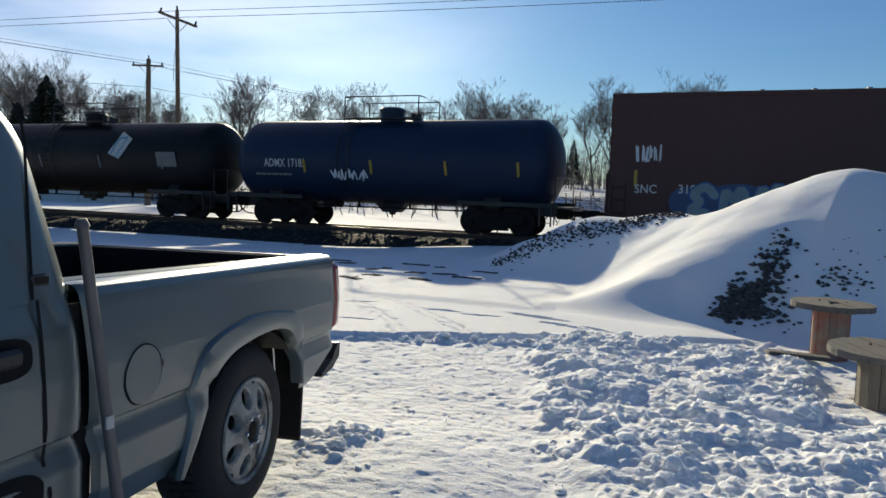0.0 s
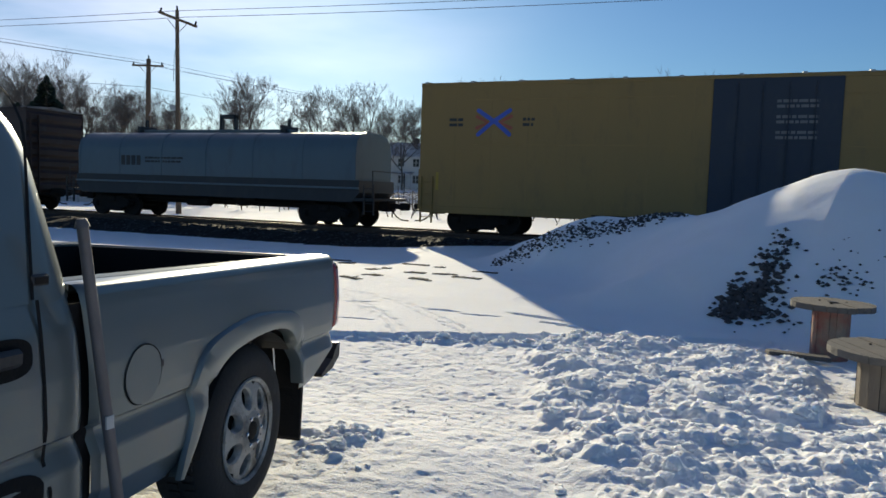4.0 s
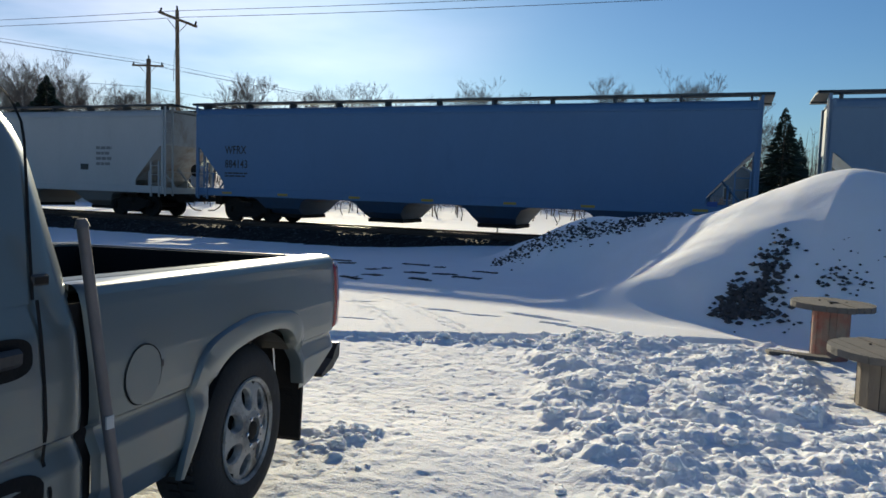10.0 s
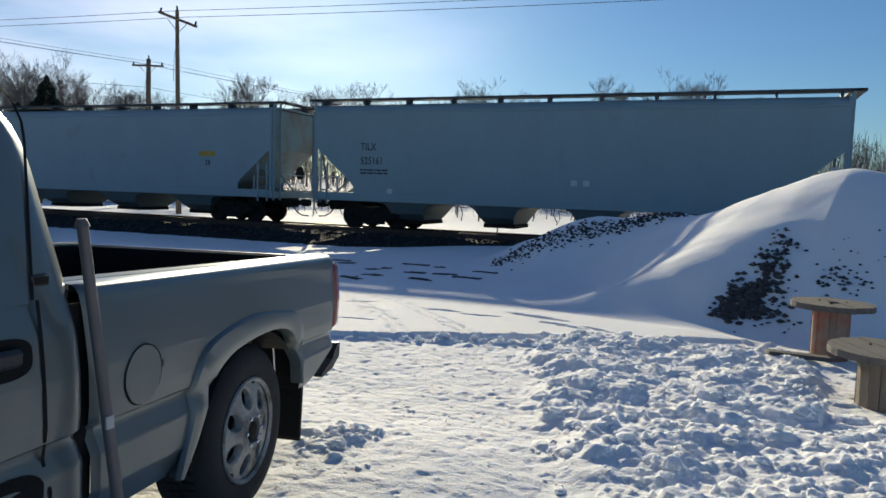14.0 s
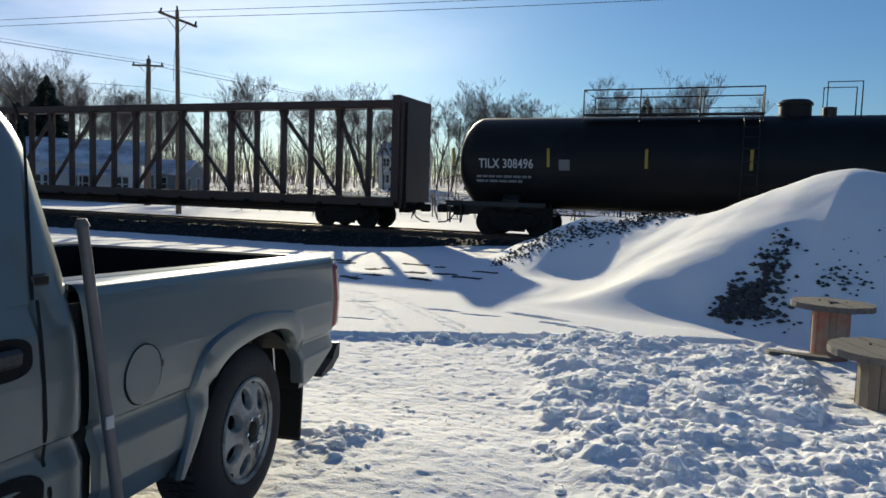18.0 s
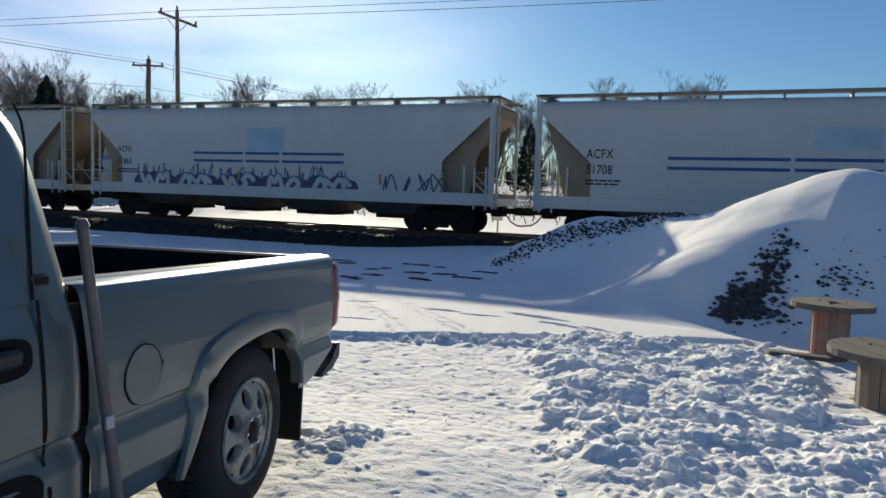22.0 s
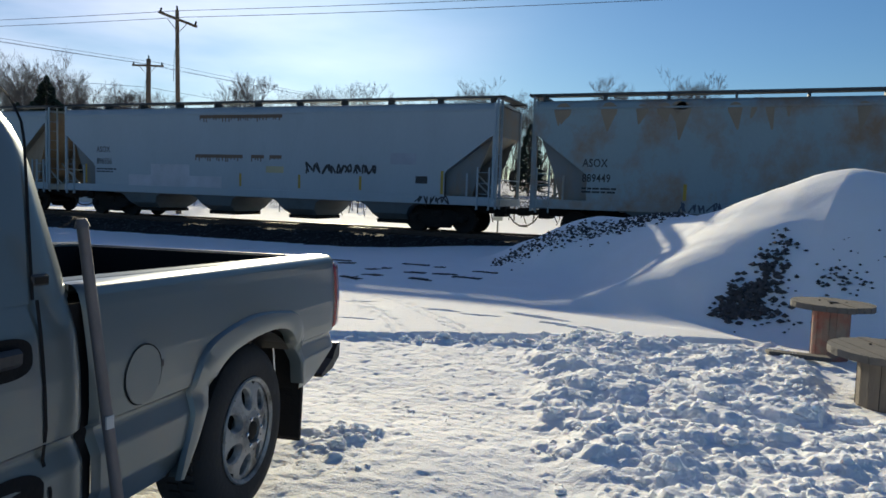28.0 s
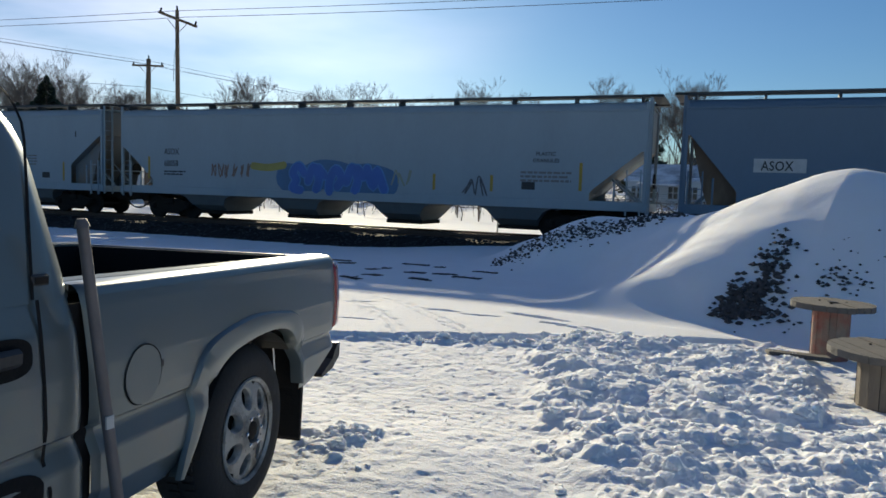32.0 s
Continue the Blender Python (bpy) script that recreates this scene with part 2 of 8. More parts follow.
def yard(x, y):
    """The ground without its fine lumps."""
    x, y = np.asarray(x, float), np.asarray(y, float)
    z = 0.05 * (fbm(x * 0.25, y * 0.25, 3) - 0.5)
    # the shallow ditch before the ballast, deeper to the left
    dip = sstep(13, 20, y) * (1 - sstep(26.5, 30, y)) * (0.10 + 0.30 * sstep(-6, -13, x) * 1.0)
    z = z - dip
    # beyond the railway the field lies low, then rises to the woods
    far = -0.25 * sstep(26, 32, y) + 1.9 * sstep(48, 105, y) + 2.3 * sstep(100, 160, y) + 6.0 * sstep(170, 420, y)
    z = z + far
    # undisturbed snow lies higher than the trodden yard
    edge = y - (7.75 + 0.47 * (x + 2.4) + 0.35 * (fbm(x * 1.3, y * 0.4, 11) - 0.5))
    z = z + 0.065 * sstep(-0.06, 0.06, edge) * (1 - sstep(-0.6, 0.8, x)) - 0.02
    z = z + 0.11 * (1 - sstep(-1.7, -0.4, x)) * (1 - sstep(3.4, 5.2, y))
    p = pile_height(x, y) + 0.05 * (fbm(x * 0.7, y * 0.7, 5, 2) - 0.5)
    k = 0.42
    m = np.clip(0.5 + 0.5 * (p - z) / k, 0, 1)
    return z * (1 - m) + p * m + k * m * (1 - m) * 0.55


def ground_z(x, y):
    return float(yard(np.array([x]), np.array([y]))[0])


def steps(a, b, s0, grow, top=1e9):
    out, s = [a], s0
    sign = 1 if b > a else -1
    while abs(out[-1] - a) < abs(b - a):
        out.append(out[-1] + sign * s)
        s = min(top, s * grow)
    return out


GX = np.array(steps(-3.4, -6.5, 0.026, 1.025)[:0:-1] + list(np.arange(-3.4, 2.4, 0.0145)) + steps(2.4, 900, 0.026, 1.06))
GX = np.concatenate([steps(GX[0], -900, 0.06, 1.06)[:0:-1], GX])
GY = np.array(steps(2.4, -60, 0.05, 1.12)[:0:-1] + list(np.arange(2.4, 8.9, 0.0145)) + steps(8.9, 30, 0.026, 1.013) + steps(30.4, 950, 0.3, 1.045)[1:])


def lumps(X, Y, Z):
    """Trodden and shovelled snow: chunks, heel marks and ridges in the near yard."""
    rng = np.random.default_rng(4)
    # how strongly the shovelled bank rises
    side = -0.80 - 0.29 * (Y - 3.8) + 0.45 * (fbm(Y * 1.3, X * 0.6, 9, 2) - 0.5)
    back = np.minimum(7.75 + 0.47 * (X + 2.4), 8.35 + 0.1 * X) + 0.35 * (fbm(X * 1.2, Y * 0.7, 2, 2) - 0.5)
    bank = sstep(-0.25, 0.25, X - side) * (1 - sstep(-0.2, 0.2, Y - back)) * sstep(1.0, 2.5, Y)
    bank = bank * (1 - 0.85 * sstep(0.55, 0.95, X) * sstep(5.6, 6.4, Y))
    WX, WY = X + 0.10 * (fbm(X * 16, Y * 16, 61, 3) - 0.5), Y + 0.10 * (fbm(X * 16, Y * 16, 67, 3) - 0.5)
    Z += bank * (0.03 + 0.12 * fbm(X * 1.5, Y * 1.5, 21, 3) ** 1.5)
    trod = (1 - bank) * (1 - sstep(-0.15, 0.1, Y - (7.75 + 0.47 * (X + 2.4)))) * sstep(1.5, 2.6, Y)
    Z += trod * (0.022 * (fbm(X * 3.5, Y * 3.5, 31) - 0.5) + 0.017 * (fbm(X * 9, Y * 16, 37, 4) - 0.5) + 0.009 * np.abs(fbm(X * 17, Y * 26, 39, 3) - 0.5))
    Z += bank * (0.030 * (fbm(X * 5, Y * 5, 41, 4) - 0.5) + 0.02 * np.abs(fbm(X * 14, Y * 14, 43, 3) - 0.5) + 0.012 * (fbm(X * 28, Y * 28, 47, 2) - 0.5))
    layer, crumbs = np.zeros_like(Z), np.zeros_like(Z)

    def bump(cx, cy, r, h, pw, sq, ang, tilt=0.0):
        i0, i1 = np.searchsorted(GX, (cx - r * 1.5, cx + r * 1.5))
        j0, j1 = np.searchsorted(GY, (cy - r * 1.5, cy + r * 1.5))
        if i1 <= i0 or j1 <= j0:
            return
        x, y = WX[j0:j1, i0:i1] - cx, WY[j0:j1, i0:i1] - cy
        k = 1.1 / max(r, 0.03)
        wob = 0.9 * r * (fbm((x + cx) * k + cx * 7, (y + cy) * k, 13, 3) - 0.5)
        a, b = x * math.cos(ang) + y * math.sin(ang), -x * math.sin(ang) + y * math.cos(ang)
        d = np.clip((np.hypot(a, b * sq) + wob) / r, 0, 1)
        v = h * (1 - d ** pw) * (1 + tilt * a / r)
        if h < 0:
            Z[j0:j1, i0:i1] += v
        elif r < 0.045:
            crumbs[j0:j1, i0:i1] = np.maximum(crumbs[j0:j1, i0:i1], v)
        else:
            layer[j0:j1, i0:i1] = np.maximum(layer[j0:j1, i0:i1], v)

    # big broken chunks, middling ones, then crumbs over all of it
    for count, r0, r1, h0, h1 in ((80, 0.12, 0.30, 0.30, 0.55), (520, 0.05, 0.13, 0.35, 0.75), (4200, 0.012, 0.042, 0.35, 0.7)):
        made = 0
        while made < count:
            cx, cy = rng.uniform(-2.4, 3.4), rng.uniform(2.9, 8.9)
            i, j = np.searchsorted(GX, cx), np.searchsorted(GY, cy)
            if rng.random() > bank[j, i]:
                continue
            made += 1
            r = r0 + (r1 - r0) * rng.random() ** 2
            bump(cx, cy, r, r * rng.uniform(h0, h1), rng.choice((4.0, 7.0, 11.0, 18.0)), rng.uniform(1, 1.8), rng.uniform(0, 3.14), rng.uniform(-0.45, 0.45))
    for k in range(2400):
        # heel marks and crumbs on the trodden snow
        cx, cy = rng.uniform(-4.2, 0.2), rng.uniform(2.6, 7.6)
        i, j = np.searchsorted(GX, cx), np.searchsorted(GY, cy)
        if trod[j, i] < 0.5:
            continue
        if rng.random() < 0.5:
            bump(cx, cy, rng.uniform(0.04, 0.11), -rng.uniform(0.003, 0.007), 4, 2.6, rng.uniform(1.2, 2.0))
        else:
            r = 0.010 + 0.022 * rng.random() ** 2
            bump(cx, cy, r, r * 0.45, 3, 1.5, rng.uniform(0, 3))
    # crumbs pushed up along the edge of the untouched snow
    for k in range(420):
        cx = rng.uniform(-4.6, 0.6)
        wide = 0.06 + 0.12 * sstep(-3.2, -1.6, cx)
        cy = 7.72 + 0.47 * (cx + 2.4) + rng.normal(-0.12 - 0.1 * sstep(-3.2, -1.6, cx), wide)
        r = 0.02 + 0.06 * rng.random() ** 2.4
        bump(cx, cy, r, r * rng.uniform(0.4, 0.8), 4, 1.5, rng.uniform(0, 3))
    # drift beside the rear wheel of the pickup
    for k in range(90):
        cx, cy = rng.normal(-2.24, 0.11), rng.normal(3.84, 0.16)
        r = 0.02 + 0.06 * rng.random() ** 2
        bump(cx, cy, r, r * 0.7, 4, 1.5, rng.uniform(0, 3), rng.uniform(-0.6, 0.6))
    Z += 0.55 * layer + 0.6 * crumbs
    # two tyre tracks that curve over the smooth snow
    for line in ([(-6.4, 9.95), (-5.69, 9.79), (-5.12, 9.65), (-4.51, 9.37), (-3.68, 8.55), (-3.03, 7.96), (-2.73, 7.64)], [(-6.1, 9.75), (-5.41, 9.3), (-4.86, 8.87), (-4.3, 8.36), (-3.84, 7.85), (-3.38, 7.2)]):
        p = np.array(line)
        d = np.concatenate([[0], np.cumsum(np.hypot(*np.diff(p, axis=0).T))])
        for q in np.arange(0, d[-1], 0.05):
            cx, cy = np.interp(q, d, p[:, 0]), np.interp(q, d, p[:, 1])
            for e in (-0.07, 0.07):
                bump(cx + e * 0.7 + rng.normal(0, 0.012), cy + e * 0.7 + rng.normal(0, 0.012), rng.uniform(0.03, 0.06), -rng.uniform(0.003, 0.010), 3, 1.4, 2.3)
    # small scarps where the wind cut the smooth snow
    for cx, cy, ln, ang in ((-4.76, 9.0, 0.33, 0.28), (-4.25, 7.75, 0.4, 0.23), (-3.57, 8.9, 0.5, 0.0), (-3.0, 8.81, 0.48, 0.11), (-2.3, 9.07, 0.74, -0.28), (-1.91, 8.67, 0.57, -0.36), (-1.4, 8.58, 0.45, -0.5), (-0.87, 8.2, 0.36, -0.33)):
        bump(cx, cy, ln * 0.6, -0.035, 3, 6.0, ang)
    # wind ripples on the heap
    heap = sstep(0.25, 0.9, pile_height(X, Y))
    Z += heap * 0.03 * (fbm(X * 0.9 + 1.6 * Y, 2.6 * Y - 0.6 * X, 51, 3) - 0.5)
    return Z


def build_ground():
    X, Y = np.meshgrid(GX, GY)
    Z = lumps(X, Y, yard(X, Y))
    ny, nx = X.shape
    me = bpy.data.meshes.new("ground")
    me.vertices.add(nx * ny)
    me.vertices.foreach_set("co", np.stack([X, Y, Z], -1).astype(np.float32).ravel())
    idx = np.arange(nx * ny, dtype=np.int32).reshape(ny, nx)
    quads = np.stack([idx[:-1, :-1], idx[:-1, 1:], idx[1:, 1:], idx[1:, :-1]], -1).reshape(-1, 4)
    me.loops.add(quads.size)
    me.loops.foreach_set("vertex_index", quads.ravel())
    me.polygons.add(len(quads))
    me.polygons.foreach_set("loop_start", np.arange(0, quads.size, 4, dtype=np.int32))
    me.update(calc_edges=True)
    me.materials.append(SNOW)
    me.shade_smooth()
    return thing("ground", "snow-covered yard and field, trodden and shovelled in front", "snow ground", kind="structure", data=me)


ground = build_ground()


def snow_at(x, y):
    """Height of the finished snow surface."""
    hit, p, nrm, i = ground.ray_cast(Vector((x, y, 60)), Vector((0, 0, -1)))
    return p.z if hit else 0.0


# ---------------------------------------------------------------- railway track
def build_track():
    bal = Shape()
    # a bank of crushed stone with uneven feet
    xs = np.concatenate([np.arange(-300, -60, 6.0), np.arange(-60, 30, 0.3), np.arange(30, 301, 6.0)])
    prof = [(-4.1, -0.85), (-3.5, -0.62), (-2.9, -0.42), (-2.35, -0.26), (-1.9, -0.2), (-1.4, -0.19), (0, -0.2), (1.4, -0.19), (1.9, -0.21), (2.6, -0.4), (3.7, -0.95)]
    rng = np.random.default_rng(8)
    v, n = [], len(prof)
    for x in xs:
        for k, (y, z) in enumerate(prof):
            j = 0.06 if k not in (5, 6, 7) else 0.015
            v.append((x, TRACK_Y + y + rng.normal(0, j), RAIL_Z + z + rng.normal(0, j * 0.6)))
    bal.add(v, [(i * n + k, (i + 1) * n + k, (i + 1) * n + k + 1, i * n + k + 1) for i in range(len(xs) - 1) for k in range(n - 1)])
    track = thing("railway_track", "single railway track on a dark stone ballast bed, partly snowed over", "railway track", kind="structure")
    part("ballast_bed", bal, BALLAST, track)
    rail_prof = [(-0.075, -0.18), (0.075, -0.18), (0.075, -0.165), (0.012, -0.15), (0.012, -0.045), (0.036, -0.035), (0.036, -0.004), (0.028, 0), (-0.028, 0), (-0.036, -0.004), (-0.036, -0.035), (-0.012, -0.045), (-0.012, -0.15), (-0.075, -0.165)]
    for s in (-1, 1):
        part("rail", Shape().extrude_x([(TRACK_Y + s * 0.755 + y, RAIL_Z + z) for y, z in rail_prof], -300, 300), RAIL, track)
    me = Shape().box(-0.115, 0.115, -1.3, 1.3, -0.17, 0.0, 0.012).mesh("tie", TIE)
    for i in range(190):
        ob = part("tie", me, TIE, track)
        put(ob, -80 + 0.53 * i + random.uniform(-0.03, 0.03), TRACK_Y + random.uniform(-0.03, 0.03), RAIL_Z - 0.182, 0, 0, random.uniform(-1, 1))
    # loose stones on the near shoulder
    st = Shape()
    for i in range(2600):
        x, y = rng.uniform(-34, 3), rng.uniform(-3.9, -1.5)
        z = np.interp(y, [p[0] for p in prof], [p[1] for p in prof])
        stone(st, (x, TRACK_Y + y, RAIL_Z + z + 0.015), rng.uniform(0.03, 0.075), rng)
    tagged(part("ballast_stones", st, GRAVEL, track), kind="stuff")


def stone(shape, at, r, rng):
    """A small broken stone of eight faces."""
    p = [(1, 0, 0), (0, 1, 0), (-1, 0, 0), (0, -1, 0), (0, 0, 0.8), (0, 0, -0.8)]
    a = rng.uniform(0, 6.28)
    c, s = math.cos(a), math.sin(a)
    v = []
    for x, y, z in p:
        x, y, z = x * r * rng.uniform(0.6, 1.35), y * r * rng.uniform(0.6, 1.35), z * r * rng.uniform(0.5, 1.0)
        v.append((at[0] + c * x - s * y, at[1] + s * x + c * y, at[2] + z))
    shape.add(v, [(0, 1, 4), (1, 2, 4), (2, 3, 4), (3, 0, 4), (1, 0, 5), (2, 1, 5), (3, 2, 5), (0, 3, 5)])


build_track()

# ---------------------------------------------------------------- lettering and painted signs on flat sides
_TEXT = {}


def word_mesh(text, mat, squeeze=1.0, bold=0.0):
    key = (text, mat.name, squeeze, bold)
    if key not in _TEXT:
        cu = bpy.data.curves.new("lettering", "FONT")
        cu.body, cu.size, cu.extrude, cu.offset, cu.resolution_u = text, 1.0, 0.002, bold, 3
        cu.space_character = 1.05
        ob = bpy.data.objects.new("lettering", cu)
        scene.collection.objects.link(ob)
        me = bpy.data.meshes.new_from_object(ob.evaluated_get(bpy.context.evaluated_depsgraph_get()))
        bpy.data.objects.remove(ob)
        me.materials.clear()
        me.materials.append(mat)
        for q in me.vertices:
            q.co = (q.co.x * squeeze, -q.co.z, q.co.y)
        me.name = "lettering"
        _TEXT[key] = me
    return _TEXT[key]


def word(car, text, x, z, h, mat, y, squeeze=1.0, bold=0.012, name="lettering", slant=0):
    """Letters of cap height h on the near side, their lower left corner at x, z."""
    ob = part(name, word_mesh(text, mat, squeeze, bold), mat, car)
    ob.matrix_basis = Matrix.Translation((x, y - 0.006, z)) @ Matrix.Diagonal((h / 0.69, 1, h / 0.69, 1))
    return ob


def plate(car, name, x0, x1, z0, z1, mat, y, label="", t=0.006):
    return part(name, Shape().box(x0, x1, y - t, y - 0.001, z0, z1), mat, car, label)


def bars(car, x, z, w, h, rows, mat, y, name="small_print"):
    """Small writing that cannot be read: broken bars."""
    s = Shape()
    rng = random.Random(int(x * 100) + rows)
    step = h / rows
    for r in range(rows):
        a = x
        while a < x + w * (1 if r % 2 == 0 else 0.85):
            b = a + rng.uniform(0.08, 0.3)
            s.box(a, min(b, x + w), y - 0.006, y - 0.001, z - r * step - step * 0.55, z - r * step)
            a = b + 0.04
    return part(name, s, mat, car)


def stroke(shape, pts, w, y, w1=None, curve=True):
    """A flat painted line with round ends through (x, z) points; w: half-widths."""
    p = [Vector(q) for q in pts]
    if curve and len(p) > 2:
        out = []
        for i in range(len(p) - 1):
            a, b, c, d = p[max(i - 1, 0)], p[i], p[i + 1], p[min(i + 2, len(p) - 1)]
            for k in range(6):
                t = k / 6
                out.append(0.5 * ((2 * b) + (c - a) * t + (2 * a - 5 * b + 4 * c - d) * t * t + (3 * b - a - 3 * c + d) * t ** 3))
        p = out + [p[-1]]
    n = len(p)
    v, f = [], []
    y -= 0.0006 * len(shape.f) ** 0.5
    for i, q in enumerate(p):
        d = (p[min(i + 1, n - 1)] - p[max(i - 1, 0)])
        d = d.normalized() if d.length > 1e-9 else Vector((1, 0))
        s = Vector((-d.y, d.x)) * (w if w1 is None else w + (w1 - w) * i / max(1, n - 1))
        v += [(q.x + s.x, y - 0.0001 * i, q.y + s.y), (q.x - s.x, y - 0.0001 * i, q.y - s.y)]
    f = [(2 * i, 2 * i + 1, 2 * i + 3, 2 * i + 2) for i in range(n - 1)]
    shape.add(v, f)
    for q, ww, yy in ((p[0], w, y + 0.0003), (p[-1], w if w1 is None else w1, y - 0.0001 * n - 0.0003)):
        ring = [(q.x + ww * math.cos(0.5236 * k), yy, q.y + ww * math.sin(0.5236 * k)) for k in range(12)]
        shape.add(ring, [tuple(range(12))])


_INK = {}


def ink(rgb):
    if rgb not in _INK:
        _INK[rgb] = material("spray_paint", rgb, 0.55, vary=0.3, scale=1.5, grain=20, bump=0.05)
    return _INK[rgb]


def tag_scrawl(car, x, z, w, h, rgb, y, seed, line=0.035, loops=6):
    """A quick sprayed scrawl of loops that cannot be read."""
    rng = random.Random(seed)
    s = Shape()
    for k in range(loops):
        cx = x + w * (k + 0.5) / loops
        ww = w / loops * 0.55
        pts = []
        for j in range(5):
            pts.append((cx + rng.uniform(-ww, ww), z + h * ((j % 2) * 0.7 + rng.uniform(0, 0.3))))
        stroke(s, pts, line, y - 0.005)
    return part("graffiti_tag", s, ink(rgb), car)


FORMS = [[[(0.1, 0.15), (0.25, 0.85), (0.5, 0.6), (0.75, 0.95), (0.95, 0.2)]],
         [[(0.9, 0.7), (0.6, 0.95), (0.25, 0.7), (0.45, 0.45), (0.2, 0.15), (0.65, 0.08)]],
         [[(0.05, 0.4), (0.35, 0.9), (0.65, 0.5), (0.5, 0.1)], [(0.65, 0.85), (0.95, 0.6)]],
         [[(0.1, 0.8), (0.4, 0.2), (0.6, 0.75), (0.95, 0.1)]],
         [[(0.15, 0.1), (0.2, 0.5), (0.55, 0.9), (0.85, 0.6), (0.6, 0.3)]]]


def throw_up(car, x0, x1, z0, z1, fill, edge, y, seed, n=5):
    """A sprayed piece: fat slanting strokes with an outline, no word."""
    rng = random.Random(seed)
    w, h = (x1 - x0) / n, z1 - z0
    cloud = Shape()
    stroke(cloud, [(x0 + (x1 - x0) * k / 6, z0 + h * rng.uniform(0.35, 0.6)) for k in range(7)], 0.42 * h, y - 0.002)
    part("graffiti_cloud", cloud, ink(tuple(0.5 * c + 0.02 for c in edge)), car)
    for k in range(n):
        a, b = Shape(), Shape()
        lean, dz = rng.uniform(-0.15, 0.2), rng.uniform(-0.08, 0.08)
        for line in rng.choice(FORMS):
            pts = [(x0 + w * (k + 0.05 + 0.95 * u) + lean * w * (v - 0.5), z0 + h * (0.1 + 0.8 * v + dz)) for u, v in line]
            stroke(a, pts, 0.115 * h, y - 0.034)
            stroke(b, pts, 0.115 * h + 0.05, y - 0.022)
        part("letter_outline", b, ink(edge), car)
        part("graffiti_letter", a, ink(fill), car)


TRAIN = []

# ---------------------------------------------------------------- parts shared by the freight cars
def wheelset_mesh():
    s = Shape()
    prof = [(0.08, -0.07), (0.40, -0.05), (0.40, -0.065), (0.455, -0.065), (0.462, 0.03), (0.49, 0.045), (0.49, 0.07), (0.38, 0.07), (0.36, 0.03), (0.16, 0.02), (0.13, 0.09), (0.08, 0.09)]
    for sgn in (-1, 1):
        s.lathe([(r, sgn * (0.755 - h)) for r, h in prof], "y", 24)
    s.lathe([(0.085, -1.0), (0.085, 1.0)], "y", 10)
    return s.mesh("wheelset", WHEEL, True)


def side_frame_mesh():
    s = Shape()
    out = [(-1.12, 0.50), (-1.12, 0.62), (-0.75, 0.72), (-0.45, 0.80), (0.45, 0.80), (0.75, 0.72), (1.12, 0.62), (1.12, 0.50), (0.80, 0.42), (0.42, 0.20), (-0.42, 0.20), (-0.80, 0.42)]
    s.extrude_y([(x, z) for x, z in out[::-1]], -1.08, -0.93)
    for sg in (-1, 1):
        s.box(sg * 0.89 - 0.15, sg * 0.89 + 0.15, -1.16, -0.9, 0.36, 0.62, 0.03)
        s.lathe([(0.10, -1.20), (0.10, -1.16)], "y", 12, (sg * 0.89, 0, 0.46))
    for k in (-0.16, 0, 0.16):
        s.lathe([(0.07, 0.30), (0.07, 0.62)], "z", 8, (k, -1.0, 0))
    s.box(-0.5, 0.5, -1.12, -0.92, 0.17, 0.28, 0.02)
    return s.mesh("side_frame", STEEL)


def bolster_mesh():
    s = Shape().box(-0.22, 0.22, -1.15, 1.15, 0.55, 0.80, 0.04)
    s.lathe([(0.3, 0.80), (0.3, 0.95)], "z", 14)
    s.box(-0.95, 0.95, -0.06, 0.06, 0.42, 0.5, 0.01)
    for sg in (-1, 1):
        s.box(sg * 0.36 - 0.05, sg * 0.36 + 0.05, -0.95, 0.95, 0.34, 0.46, 0.02)
    return s.mesh("bogie", STEEL)


def coupler_mesh():
    s = Shape()
    s.box(-0.25, 0.62, -0.1, 0.1, 0.72, 0.92, 0.02)
    s.box(0.5, 0.82, -0.2, 0.16, 0.68, 0.97, 0.05)
    s.box(0.74, 0.9, -0.2, -0.03, 0.70, 0.95, 0.04)
    s.box(-0.3, 0.1, -0.35, 0.35, 0.62, 1.02, 0.03)
    return s.mesh("coupler", STEEL)


def hose_mesh():
    return Shape().tube([(0.1, -0.38, 0.80), (0.28, -0.36, 0.68), (0.45, -0.33, 0.45), (0.65, -0.28, 0.33), (0.9, -0.2, 0.31)], 0.028, 6).mesh("air_hose", STEEL, True)


WHEELSET, SIDE_FRAME, BOLSTER, COUPLER, HOSE = wheelset_mesh(), side_frame_mesh(), bolster_mesh(), coupler_mesh(), hose_mesh()


def running_gear(car, L, inset=2.15):
    """Two bogies, couplers and hoses under a car of length L."""
    for sg in (-1, 1):
        bogie = put(part("bogie", BOLSTER, STEEL, car), sg * (L / 2 - inset))
        for a in (0, 180):
            put(part("side_frame", SIDE_FRAME, STEEL, bogie), 0, 0, 0, 0, 0, a)
        for x in (-0.89, 0.89):
            put(part("wheelset", WHEELSET, WHEEL, bogie), x, 0, 0.46)
        a = 0 if sg > 0 else 180
        put(part("coupler", COUPLER, STEEL, car), sg * L / 2, 0, 0, 0, 0, a)
        put(part("air_hose", HOSE, STEEL, car), sg * L / 2, 0, 0, 0, 0, a)


